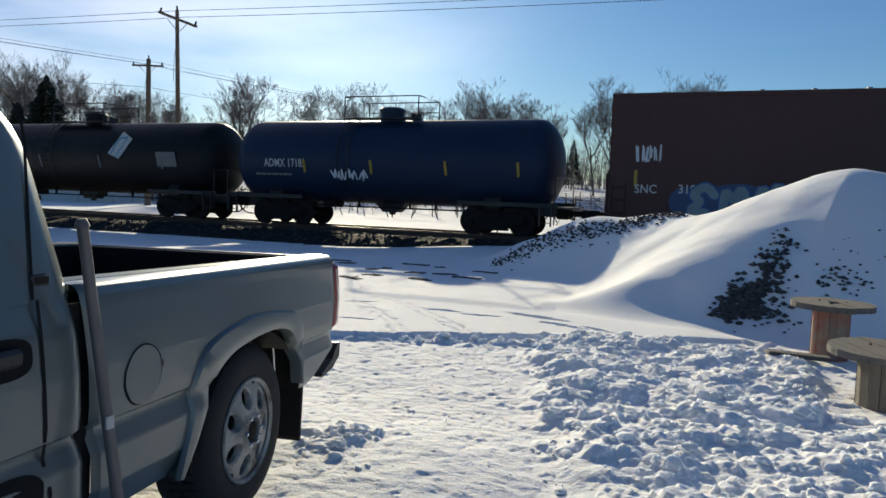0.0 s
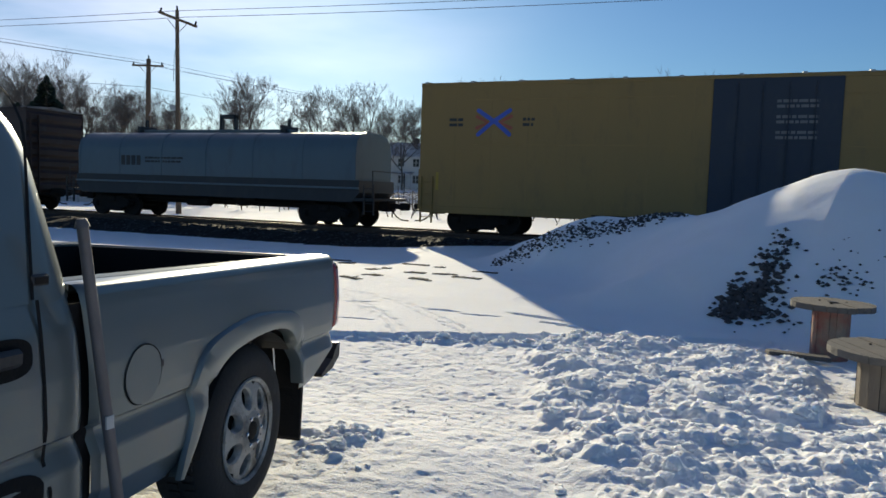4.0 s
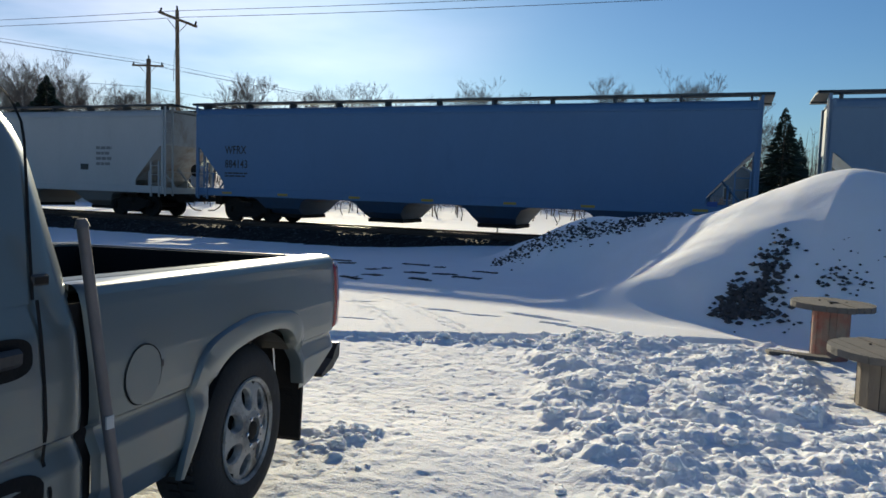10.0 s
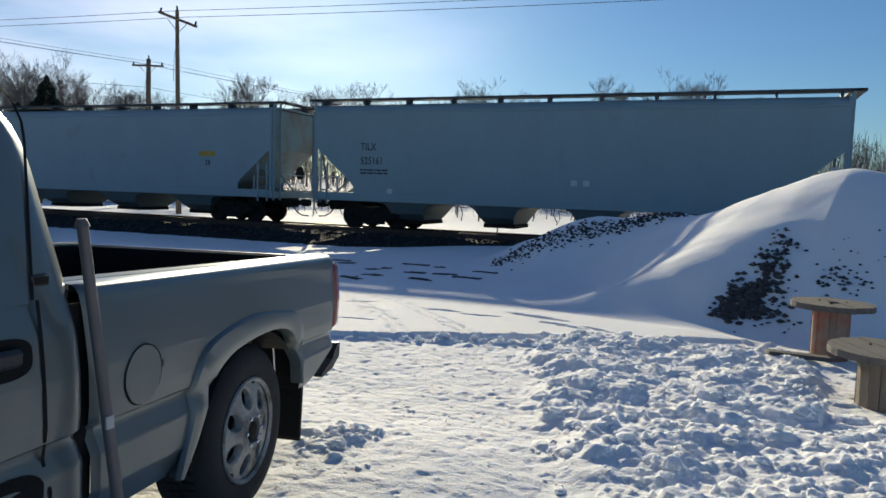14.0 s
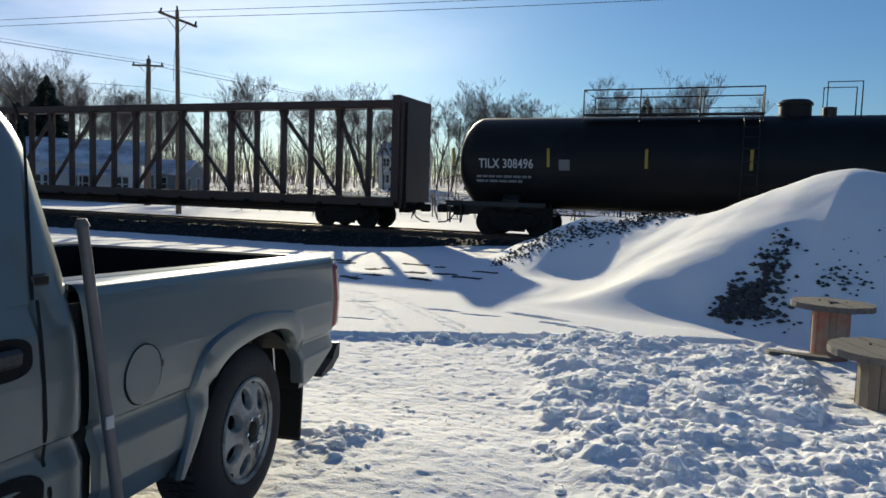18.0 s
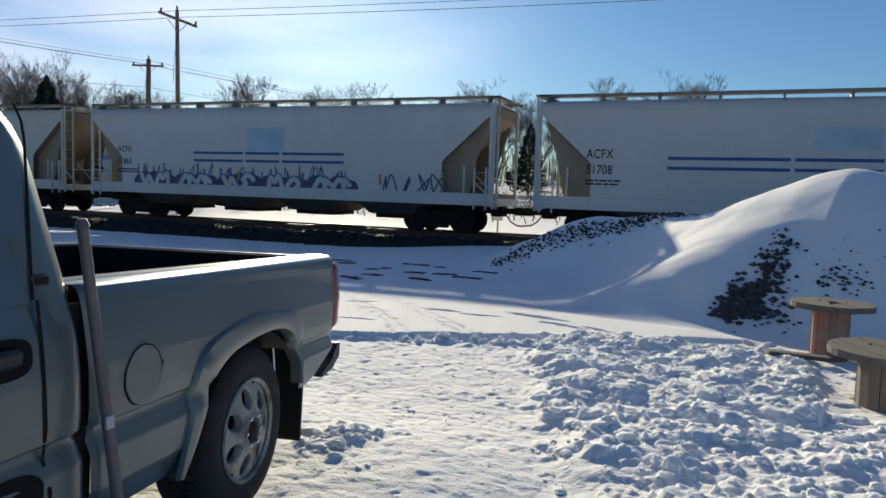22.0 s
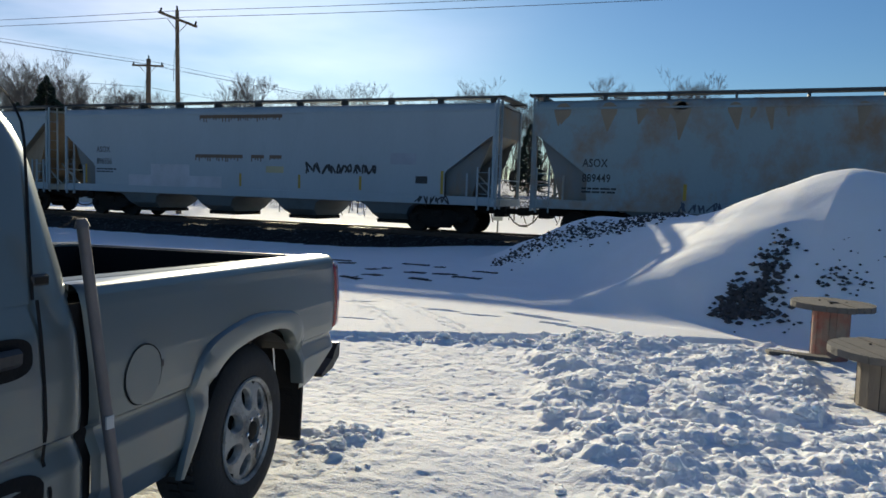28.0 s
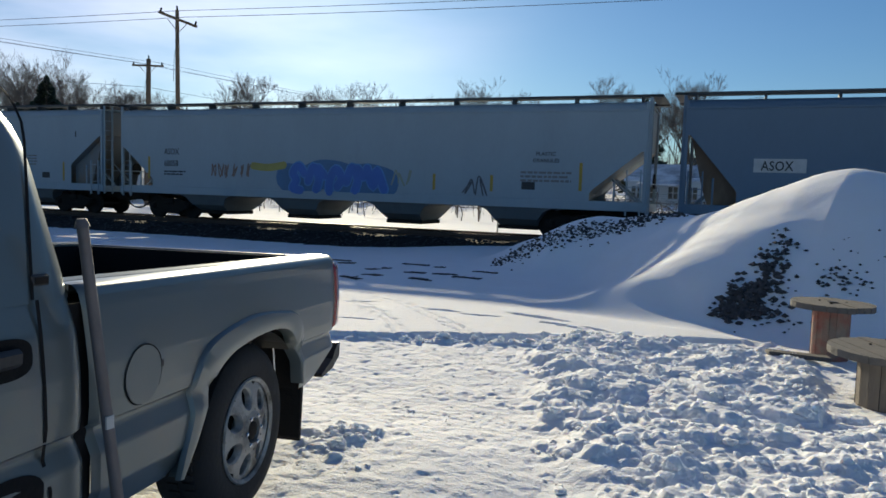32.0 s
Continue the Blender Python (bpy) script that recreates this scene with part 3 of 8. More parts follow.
def ladder(car, x, y, z0, z1, w=0.42, mat=None, side=True, rungs=None, name="ladder"):
    """An upright ladder; side: on a long side, else on an end."""
    s = Shape()
    n = rungs or max(2, int((z1 - z0) / 0.38))
    for e in (-w / 2, w / 2):
        if side:
            s.box(x + e - 0.02, x + e + 0.02, y - 0.04, y + 0.04, z0, z1)
        else:
            s.box(x - 0.04, x + 0.04, y + e - 0.02, y + e + 0.02, z0, z1)
    for i in range(n):
        z = z0 + (z1 - z0) * (i + 0.5) / n
        if side:
            s.tube([(x - w / 2, y - 0.05, z), (x + w / 2, y - 0.05, z)], 0.014, 5)
        else:
            s.tube([(x, y - w / 2, z), (x, y + w / 2, z)], 0.014, 5)
    return part(name, s, mat or STEEL, car)


def reflectors(car, spots, y, z=1.75, h=0.55, w=0.1):
    me = Shape().box(-w / 2, w / 2, -0.006, -0.001, 0, h).mesh("reflector", YELLOW_INK)
    for x in spots:
        put(part("reflector", me, YELLOW_INK, car), x, y, z)


def underframe_gear(car, L, z=0.85):
    """Brake cylinder, reservoir and rods between the bogies."""
    s = Shape()
    s.lathe([(0.02, -0.7), (0.19, -0.62), (0.19, 0.5), (0.02, 0.58)], "x", 12, (-0.8, -0.75, z - 0.12))
    part("air_reservoir", s, STEEL, car, smooth=True)
    s = Shape()
    s.lathe([(0.14, -0.3), (0.14, 0.2)], "x", 12, (1.4, -0.8, z - 0.1))
    s.box(1.0, 2.0, -0.9, -0.7, z - 0.02, z + 0.1)
    part("brake_cylinder", s, STEEL, car)
    s = Shape().tube([(-L / 2 + 3, -0.35, z - 0.18), (L / 2 - 3, -0.35, z - 0.18)], 0.022, 5)
    s.tube([(-L / 2 + 1, -0.9, z - 0.05), (L / 2 - 1, -0.9, z - 0.05)], 0.03, 5)
    part("brake_rod", s, STEEL, car)


# ---------------------------------------------------------------- box cars
def boxcar(x0, x1, top, rgb, label, door=None, door_rgb=None, seams=0.0, roof_rgb=None, ribs=13, bow=0.0, end_rgb=None, gloss=0.55):
    """A closed box car from x0 to x1 along the train, its roof at height top over the rail."""
    L, hw, z0 = x1 - x0, 1.52, 0.70
    car = thing("box_car", label, "box car", group="freight train")
    TRAIN.append((car, (x0 + x1) / 2))
    body_m = paint("box_car_paint", rgb, gloss, dirt=tuple(0.5 * c + 0.012 for c in rgb))
    end_m = paint("box_car_end_paint", end_rgb or rgb, 0.6)
    roof_m = material("galvanised_roof", roof_rgb or (0.22, 0.21, 0.21), 0.6, 0.3, vary=0.25, scale=1.2, dirt=(0.14, 0.1, 0.08), dirt_at=0.6)
    h = L / 2
    s = Shape().box(-h + 0.06, h - 0.06, -hw + 0.02, hw - 0.02, z0 + 0.15, top - 0.12)
    part("inner_shell", s, body_m, car)
    # side panels, each a pressed sheet, standing in front of the shell
    n = max(6, round(L / 1.3))
    door_span = door or (0, 0)
    edges = [-h + L * i / n for i in range(n + 1)]
    for sg in (-1, 1):
        for a, b in zip(edges, edges[1:]):
            if sg < 0 and a >= door_span[0] - 0.3 and b <= door_span[1] + 0.3 and door:
                continue
            p = Shape()
            y0, y1 = (-hw - 0.012, -hw + 0.02) if sg < 0 else (hw - 0.02, hw + 0.012)
            p.box(a + 0.008, b - 0.008, y0, y1, z0 + 0.2, top - 0.2, 0.006)
            part("side_panel", p, body_m, car)
        yy = sg * (hw + 0.018)
        me = Shape().box(-0.03, 0.03, min(yy, yy - sg * 0.04), max(yy, yy - sg * 0.04), z0 + 0.12, top - 0.16).mesh("side_post", body_m)
        for a in edges:
            put(part("side_post", me, body_m, car), min(max(a, -h + 0.04), h - 0.04))
        yy = sg * (hw + 0.03)
        part("side_sill", Shape().box(-h + 0.1, h - 0.1, min(yy, yy - sg * 0.07), max(yy, yy - sg * 0.07), z0, z0 + 0.24, 0.01), body_m, car)
        part("roof_rail", Shape().box(-h, h, min(yy, yy - sg * 0.1), max(yy, yy - sg * 0.1), top - 0.22, top - 0.08, 0.01), body_m, car)
    if door:
        a, b = door
        dm = paint("door_paint", door_rgb or rgb, 0.55)
        d = Shape().box(a, b, -hw - 0.07, -hw + 0.01, z0 + 0.16, top - 0.2, 0.015)
        dd = part("plug_door", d, dm, car)
        for k in (0.2, 0.4, 0.6, 0.8):
            xx = a + (b - a) * k
            part("lock_rod", Shape().tube([(xx, -hw - 0.11, z0 + 0.3), (xx, -hw - 0.11, top - 0.35)], 0.02, 5), dm, dd)
        for zz in (z0 + 0.9, z0 + 1.5, z0 + 2.4):
            part("door_rib", Shape().box(a + 0.1, b - 0.1, -hw - 0.09, -hw - 0.06, zz, zz + 0.06), dm, dd)
        part("door_track", Shape().box(a - (b - a), b + 0.1, -hw - 0.1, -hw - 0.01, z0 + 0.06, z0 + 0.14, 0.008), STEEL, car)
    # roof: low gable with cross ribs
    s = Shape().extrude_x([(-hw - 0.06, top - 0.1), (hw + 0.06, top - 0.1), (hw * 0.5, top - 0.01), (0, top + 0.02), (-hw * 0.5, top - 0.01)], -h, h)
    roof = part("roof", s, roof_m, car)
    rib = Shape().extrude_x([(-hw - 0.07, top - 0.11), (hw + 0.07, top - 0.11), (hw + 0.05, top - 0.05), (0, top + 0.06), (-hw - 0.05, top - 0.05)], -0.06, 0.06).mesh("roof_rib", roof_m)
    for i in range(ribs):
        put(part("roof_rib", rib, roof_m, roof), -h + 0.2 + (L - 0.4) * i / (ribs - 1))
    # corrugated ends
    for sg in (-1, 1):
        e = Shape()
        prof, zz = [], z0 + 0.1
        rows = 7
        step = (top - 0.2 - zz) / rows
        pts = [(0, zz)]
        for r in range(rows):
            b0 = zz + r * step
            pts += [(0.0, b0 + 0.06 * step), (0.085, b0 + 0.30 * step), (0.085, b0 + 0.70 * step), (0.0, b0 + 0.94 * step)]
        pts += [(0, top - 0.12)]
        v = []
        ys = (-hw + 0.0, -hw + 0.12, hw - 0.12, hw - 0.0)
        for d, z in pts:
            for j, y in enumerate(ys):
                v.append((sg * (h - 0.05 + (d if j in (1, 2) else 0)), y, z))
        f = []
        for i in range(len(pts) - 1):
            for j in range(3):
                q = (i * 4 + j, i * 4 + j + 1, (i + 1) * 4 + j + 1, (i + 1) * 4 + j)
                f.append(q if sg > 0 else q[::-1])
        e.add(v, f)
        part("corrugated_end", e, end_m, car)
        ladder(car, sg * (h + 0.06), -hw + 0.35, z0 + 0.1, top - 0.4 if sg > 0 else z0 + 1.5, 0.42, end_m, side=False)
        ladder(car, sg * (h - 0.3), -hw - 0.05, z0 - 0.35, z0 + 1.25, 0.42, body_m, rungs=4)
        part("end_platform", Shape().box(sg * h - 0.02 if sg > 0 else -h - 0.3, h + 0.3 if sg > 0 else -h + 0.02, -1.3, 1.3, z0 + 0.02, z0 + 0.08), STEEL, car)
    part("centre_sill", Shape().box(-h + 0.1, h - 0.1, -0.3, 0.3, 0.72, z0 + 0.12, 0.02), STEEL, car)
    for x in np.linspace(-h + 3.2, h - 3.2, 6):
        part("cross_bearer", Shape().extrude_y([(x - 0.06, 0.85), (x + 0.06, 0.85), (x + 0.06, z0 + 0.12), (x - 0.06, z0 + 0.12)], -hw + 0.1, hw - 0.1), STEEL, car)
    underframe_gear(car, L)
    running_gear(car, L)
    return car, -hw - 0.02


# ---------------------------------------------------------------- tank cars
def tank_profile(h, r, slope=0.0):
    """Half-length h, radius r: dished heads."""
    prof = []
    hd = 0.55 * r
    for k in range(8):
        a = k / 7 * 1.5708
        prof.append((max(0.02, r * math.sin(a)), -h + hd * (1 - math.cos(a))))
    prof += [(r, -h * 0.33), (r, h * 0.33)]
    for k in range(8):
        a = 1.5708 - k / 7 * 1.5708
        prof.append((max(0.02, r * math.sin(a)), h - hd * (1 - math.cos(a))))
    return prof


def tankcar(x0, x1, top, r, rgb, label, style="rail", gloss=0.5, dome_at=0.0, rail_from=None, rail_to=None, dirt=None, frame_rgb=(0.02, 0.02, 0.022), placards=()):
    """A tank car from head to head."""
    L = x1 - x0
    h = L / 2
    car = thing("tank_car", label, "tank car", group="freight train")
    TRAIN.append((car, (x0 + x1) / 2))
    zc = top - r
    tank_m = paint("tank_paint", rgb, gloss, spec=0.22, dirt=dirt or tuple(0.6 * c + 0.01 for c in rgb), dirt_at=0.62, stretch=(0.7, 1, 1.2))
    frame_m = paint("tank_frame_paint", frame_rgb, 0.55)
    tank = part("tank", Shape().lathe([(a, b) for a, b in tank_profile(h, r)], "x", 40, (0, 0, zc)), tank_m, car, smooth=True)
    for x in (-h * 0.62, -h * 0.25, h * 0.25, h * 0.62):
        part("weld_seam", Shape().lathe([(r + 0.004, x - 0.012), (r + 0.008, x), (r + 0.004, x + 0.012)], "x", 40, (0, 0, zc)), tank_m, tank, smooth=True)
    # stub sills and saddles at both ends
    for sg in (-1, 1):
        a, b = sorted((sg * (h + 0.15), sg * (h - 3.4)))
        part("stub_sill", Shape().box(a, b, -0.28, 0.28, 0.68, 1.02, 0.02), frame_m, car)
        s = Shape()
        xb = sg * (h - 2.15)
        s.extrude_x([(-1.25, 0.95), (1.25, 0.95), (1.3, 1.25), (0.9, zc - r * 0.62), (-0.9, zc - r * 0.62), (-1.3, 1.25)], xb - 0.28, xb + 0.28)
        part("saddle", s, frame_m, car)
        for yy in (-1.42, 1.36):
            part("side_step", Shape().box(a, b, yy, yy + 0.06, 1.0, 1.16, 0.01), frame_m, car)
        part("end_platform", Shape().box(sg * (h + 0.1) - 0.28, sg * (h + 0.1) + 0.28, -1.45, 1.45, 0.98, 1.04), frame_m, car)
        q = Shape()
        xe = sg * (h + 0.05)
        q.tube([(xe, -1.43, 0.45), (xe, -1.43, 2.0), (xe, -0.7, 2.05), (xe, 0.7, 2.05), (xe, 1.43, 2.0), (xe, 1.43, 0.45)], 0.022, 6)
        part("hand_rail", q, frame_m, car)
        ladder(car, sg * (h - 0.25), -1.47, 0.4, 1.1, 0.4, frame_m, rungs=3, name="sill_step")
    # manway and platform on top
    dome = Shape()
    dome.lathe([(0.46, top - 0.12), (0.46, top + 0.3), (0.5, top + 0.31), (0.5, top + 0.38), (0.40, top + 0.47), (0.02, top + 0.5)], "z", 20, (dome_at, 0, 0))
    part("manway", dome, tank_m, car, smooth=True)
    part("valve_housing", Shape().lathe([(0.2, top - 0.1), (0.2, top + 0.25), (0.02, top + 0.28)], "z", 14, (dome_at + 0.95, 0.1, 0)), frame_m, car, smooth=True)
    a, b = (dome_at - 1.5, dome_at + 1.5) if rail_from is None else (rail_from, rail_to)
    s = Shape()
    for yy in (-0.95, 0.55):
        s.box(a, b, yy, yy + 0.4, top - 0.03, top + 0.02, 0.005)
    part("walkway", s, frame_m, car)
    s = Shape()
    hh = 0.78
    for yy in (-0.98, 0.98):
        posts = max(2, int((b - a) / 1.6) + 1)
        xs = [a + (b - a) * i / (posts - 1) for i in range(posts)]
        for x in xs:
            s.tube([(x, yy, top - 0.25), (x, yy, top + hh)], 0.022, 5)
        s.tube([(a, yy, top + hh), (b, yy, top + hh)], 0.022, 5)
        if yy > 0 or style != "open":
            s.tube([(a, yy, top + hh * 0.5), (b, yy, top + hh * 0.5)], 0.016, 5)
    for x in (a, b):
        s.tube([(x, -0.98, top + hh), (x, -0.4, top + hh)], 0.022, 5)
        s.tube([(x, 0.4, top + hh), (x, 0.98, top + hh)], 0.022, 5)
    part("safety_railing", s, frame_m, car)
    # side ladder that follows the shell
    s = Shape()
    for e in (-0.22, 0.22):
        s.tube([(dome_at - 1.2 + e, -(r + 0.1) * math.cos(q), zc + (r + 0.1) * math.sin(q)) for q in np.linspace(-0.7, 1.25, 9)], 0.02, 5)
    for q in np.linspace(-0.65, 1.2, 9):
        s.tube([(dome_at - 1.42, -(r + 0.1) * math.cos(q), zc + (r + 0.1) * math.sin(q)), (dome_at - 0.98, -(r + 0.1) * math.cos(q), zc + (r + 0.1) * math.sin(q))], 0.014, 5)
    part("ladder", s, frame_m, car)
    # bottom outlet
    part("bottom_outlet", Shape().lathe([(0.3, zc - r + 0.05), (0.25, zc - r - 0.12), (0.12, zc - r - 0.16), (0.12, zc - r - 0.4)], "z", 14, (0, 0, 0)), frame_m, car)
    part("outlet_skid", Shape().extrude_y([(-0.7, zc - r + 0.1), (-0.3, zc - r - 0.3), (0.3, zc - r - 0.3), (0.7, zc - r + 0.1)], -0.25, 0.25), frame_m, car)
    p = Shape().tube([(-h + 2.5, -0.7, 0.78), (h - 2.5, -0.7, 0.78)], 0.03, 6)
    for x in np.linspace(-h + 3.4, h - 3.4, 7):
        p.box(x - 0.03, x + 0.03, -0.74, -0.66, 0.75, zc - r * 0.7)
    part("brake_pipe", p, STEEL, car)
    part("brake_cylinder", Shape().lathe([(0.13, -0.4), (0.13, 0.4)], "x", 12, (-h * 0.35, -0.5, 0.85)), STEEL, car)
    running_gear(car, L + 0.35, 2.3)
    return car, r, zc


def on_tank(ob, r, zc, z):
    """Turn a flat sign at height z so that it lies on the shell."""
    a = math.asin(max(-0.95, min(0.95, (z - zc) / r)))
    m = ob.matrix_basis.copy()
    ob.matrix_basis = Matrix.Translation((m.translation.x, -(r + 0.006) * math.cos(a), zc + (r + 0.006) * math.sin(a))) @ Matrix.Rotation(-a, 4, "X") @ Matrix.Diagonal((*m.to_scale(), 1))
    return ob


def tank_word(car, r, zc, text, x, z, h, mat, squeeze=1.0, bold=0.012):
    return on_tank(word(car, text, x, z, h, mat, 0, squeeze, bold), r, zc, z)


def tank_plate(car, r, zc, name, x, z, w, h, mat, label=""):
    ob = part(name, Shape().box(0, w, -0.004, 0.02, 0, h), mat, car, label)
    put(ob, x, 0, z)
    return on_tank(ob, r, zc, z)


# ---------------------------------------------------------------- covered hoppers
def hopper(x0, x1, top, rgb, label, cut=(1.5, 2.9), bays=4, bay_rgb=None, sill=0.30, slope_rgb=None, walk_rgb=(0.06, 0.065, 0.07), rust=None, rust_at=0.7,
           bay_low=0.24, rounded=True, gloss=0.5, posts=0, dirt=None, arch=1.0, over=0.42):
    """A covered hopper car. cut: how far in, how high and, where it ends in an upright edge, how low the open end corners reach."""
    L = x1 - x0
    h, hw = L / 2, 1.55
    zs, ze = 1.0, top - 0.50
    car = thing("covered_hopper", label, "hopper car", group="freight train")
    TRAIN.append((car, (x0 + x1) / 2))
    rgb = (rgb[0] * 0.74, rgb[1] * 0.86, rgb[2] * 0.94) if rgb[2] >= rgb[0] else tuple(0.85 * c for c in rgb)
    body_m = paint("hopper_paint", rgb, gloss, dirt=dirt or rust or tuple(0.7 * c for c in rgb), dirt_at=rust_at, dirt_scale=0.8, stretch=(1.0, 1, 0.45) if not rust else (0.9, 1, 0.7))
    # bays take the side colour at 0.45 unless given their own
    bay_m = paint("hopper_bay_colour", bay_rgb or tuple(0.45 * c for c in rgb), 0.6)
    slope_m = paint("hopper_end_paint", slope_rgb or rgb, 0.6, dirt=(0.22, 0.15, 0.09), dirt_at=0.58)
    walk_m = material("running_board_steel", walk_rgb, 0.6, 0.3, vary=0.2)
    cx, cz = cut[:2]
    cm = cut[2] if len(cut) > 2 else zs + sill + 0.22
    # the long sides: outline with cut corners
    out = [(-h, ze), (-h, cz), (-h + 0.12, cz - 0.02), (-h + cx - 0.1, cm + 0.14), (-h + cx, cm), (-h + cx, zs + sill), (h - cx, zs + sill), (h - cx, cm), (h - cx + 0.1, cm + 0.14), (h - 0.12, cz - 0.02), (h, cz), (h, ze)]
    for sg in (-1, 1):
        y = sg * hw
        a, b = (y, y + 0.03) if sg < 0 else (y - 0.03, y)
        part("side_sheet", Shape().extrude_y(out, a, b), body_m, car)
        # curved eave up to the roof
        s = Shape()
        arc = [(hw, ze), (hw - 0.03, ze + 0.12), (hw - 0.13, ze + 0.22), (hw - 0.35, ze + 0.28)] if rounded else [(hw, ze), (hw, ze + 0.06), (hw - 0.05, ze + 0.12), (hw - 0.35, ze + 0.20)]
        v = [(x, sg * yy, z) for x in (-h, h) for yy, z in arc]
        n = len(arc)
        s.add(v, [(i, i + 1, i + 1 + n, i + n) if sg > 0 else (i + n, i + 1 + n, i + 1, i) for i in range(n - 1)])
        part("eave", s, body_m, car, smooth=True)
        yy = sg * (hw + 0.03)
        part("side_sill", Shape().box(-h, h, min(yy, yy - sg * 0.14), max(yy, yy - sg * 0.14), zs, zs + sill, 0.012), body_m, car)
        part("eave_bead", Shape().box(-h, h, min(yy, yy - sg * 0.05), max(yy, yy - sg * 0.05), ze - 0.04, ze + 0.03, 0.008), body_m, car)
        for i in range(posts):
            x = -h + cx + (L - 2 * cx) * (i + 0.5) / posts
            yp = sg * (hw + 0.07)
            part("side_stake", Shape().box(x - 0.05, x + 0.05, min(yp, yp - sg * 0.08), max(yp, yp - sg * 0.08), zs, ze, 0.01), body_m, car)
    # roof and slope sheets
    zr = ze + (0.28 if rounded else 0.20)
    part("roof", Shape().extrude_x([(-hw + 0.33, zr - 0.04), (hw - 0.33, zr - 0.04), (hw - 0.33, zr), (0, zr + 0.07), (-hw + 0.33, zr)], -h, h), body_m, car)
    for sg in (-1, 1):
        # end wall above, sloping floor below
        p = [(sg * (h - 0.02), ze + 0.2), (sg * (h - 0.02), cz + 0.05), (sg * (h - cx - 0.1), cm), (sg * (h - cx - 1.1), 0.95)]
        s = Shape()
        for (ax, az), (bx, bz) in zip(p, p[1:]):
            q = [(ax, -hw + 0.03, az), (bx, -hw + 0.03, bz), (bx, hw - 0.03, bz), (ax, hw - 0.03, az)]
            s.add(q, [(0, 1, 2, 3) if sg > 0 else (3, 2, 1, 0)])
        part("slope_sheet", s, slope_m, car)
        if len(cut) > 2:
            # shear plates that stand in behind the cut corners
            g = [(h - cx - 0.05, zs + 0.1), (h - 0.50 * cx, zs + 0.1), (h - 0.34 * cx, cm + 0.1), (h - 0.12, cz), (h - 0.2, cz + 0.1), (h - cx - 0.05, cm + 0.1)]
            g = [(sg * a, b) for a, b in g][::sg]
            for yy in (-hw + 0.30, hw - 0.34):
                part("shear_plate", Shape().extrude_y(g, yy, yy + 0.04), slope_m, car)
        for yy in (-hw + 0.06, hw - 0.06):
            part("corner_post", Shape().box(sg * h - 0.05, sg * h + 0.05, yy - 0.05, yy + 0.05, zs, ze + 0.25, 0.01), body_m, car)
        part("end_sill", Shape().box(sg * h - 0.1, sg * h + 0.1, -hw, hw, zs - 0.02, zs + 0.24, 0.015), body_m, car)
        part("end_platform", Shape().box(min(sg * h, sg * (h - cx)), max(sg * h, sg * (h - cx)), -hw + 0.1, hw - 0.1, zs + 0.06, zs + 0.1), walk_m, car)
        ladder(car, sg * (h + 0.09), -hw + 0.32, zs - 0.1, top - 0.1, 0.42, body_m, side=False)
        ladder(car, sg * (h - 0.32), -hw - 0.03, zs - 0.14, zs + 1.3, 0.42, body_m, rungs=4)
        q = Shape()
        q.tube([(sg * (h - cx * 0.55), -hw + 0.12, zs + 0.1), (sg * (h - cx * 0.55), -hw + 0.12, zs + 0.1 + (cz - zs) * 0.42)], 0.035, 6)
        part("end_post", q, body_m, car)
        for yy in (-0.5, 0.5):
            part("end_brace", Shape().tube([(sg * (h - 0.1), yy, zs + 0.1), (sg * (h - cx * 0.8), yy, zs + 1.2)], 0.04, 6), body_m, car)
        part("end_handrail", Shape().tube([(sg * (h + 0.12), -hw + 0.55, zs + 0.9), (sg * (h + 0.12), hw - 0.3, zs + 0.9)], 0.02, 5), body_m, car)
    q = Shape().lathe([(0.26, -0.03), (0.26, 0.03)], "x", 14, (h + 0.1, 0.35, zs + 1.0))
    part("brake_wheel", q, STEEL, car)
    # running boards on brackets along the roof
    for sg in (-1, 1):
        yy = sg * (hw - 0.42)
        wb = part("running_board", Shape().box(-h - over, h + over, yy - 0.22, yy + 0.2, top - 0.085, top, 0.008), walk_m, car)
        me = Shape().box(-0.035, 0.035, -0.22, 0.2, zr - 0.02, top - 0.085).mesh("bracket", walk_m)
        for i in range(11):
            put(part("bracket", me, walk_m, wb), -h + 0.2 + (L - 0.4) * i / 10, yy)
    for x in (-h - over + 0.2, h + over - 0.2):
        part("cross_walk", Shape().box(x - 0.2, x + 0.2, -hw + 0.2, hw - 0.2, top - 0.05, top - 0.005), walk_m, car)
    part("roof_hatch", Shape().box(-h + 0.9, h - 0.9, -0.32, 0.32, zr + 0.03, zr + 0.10, 0.02), body_m, car, "long trough hatch")
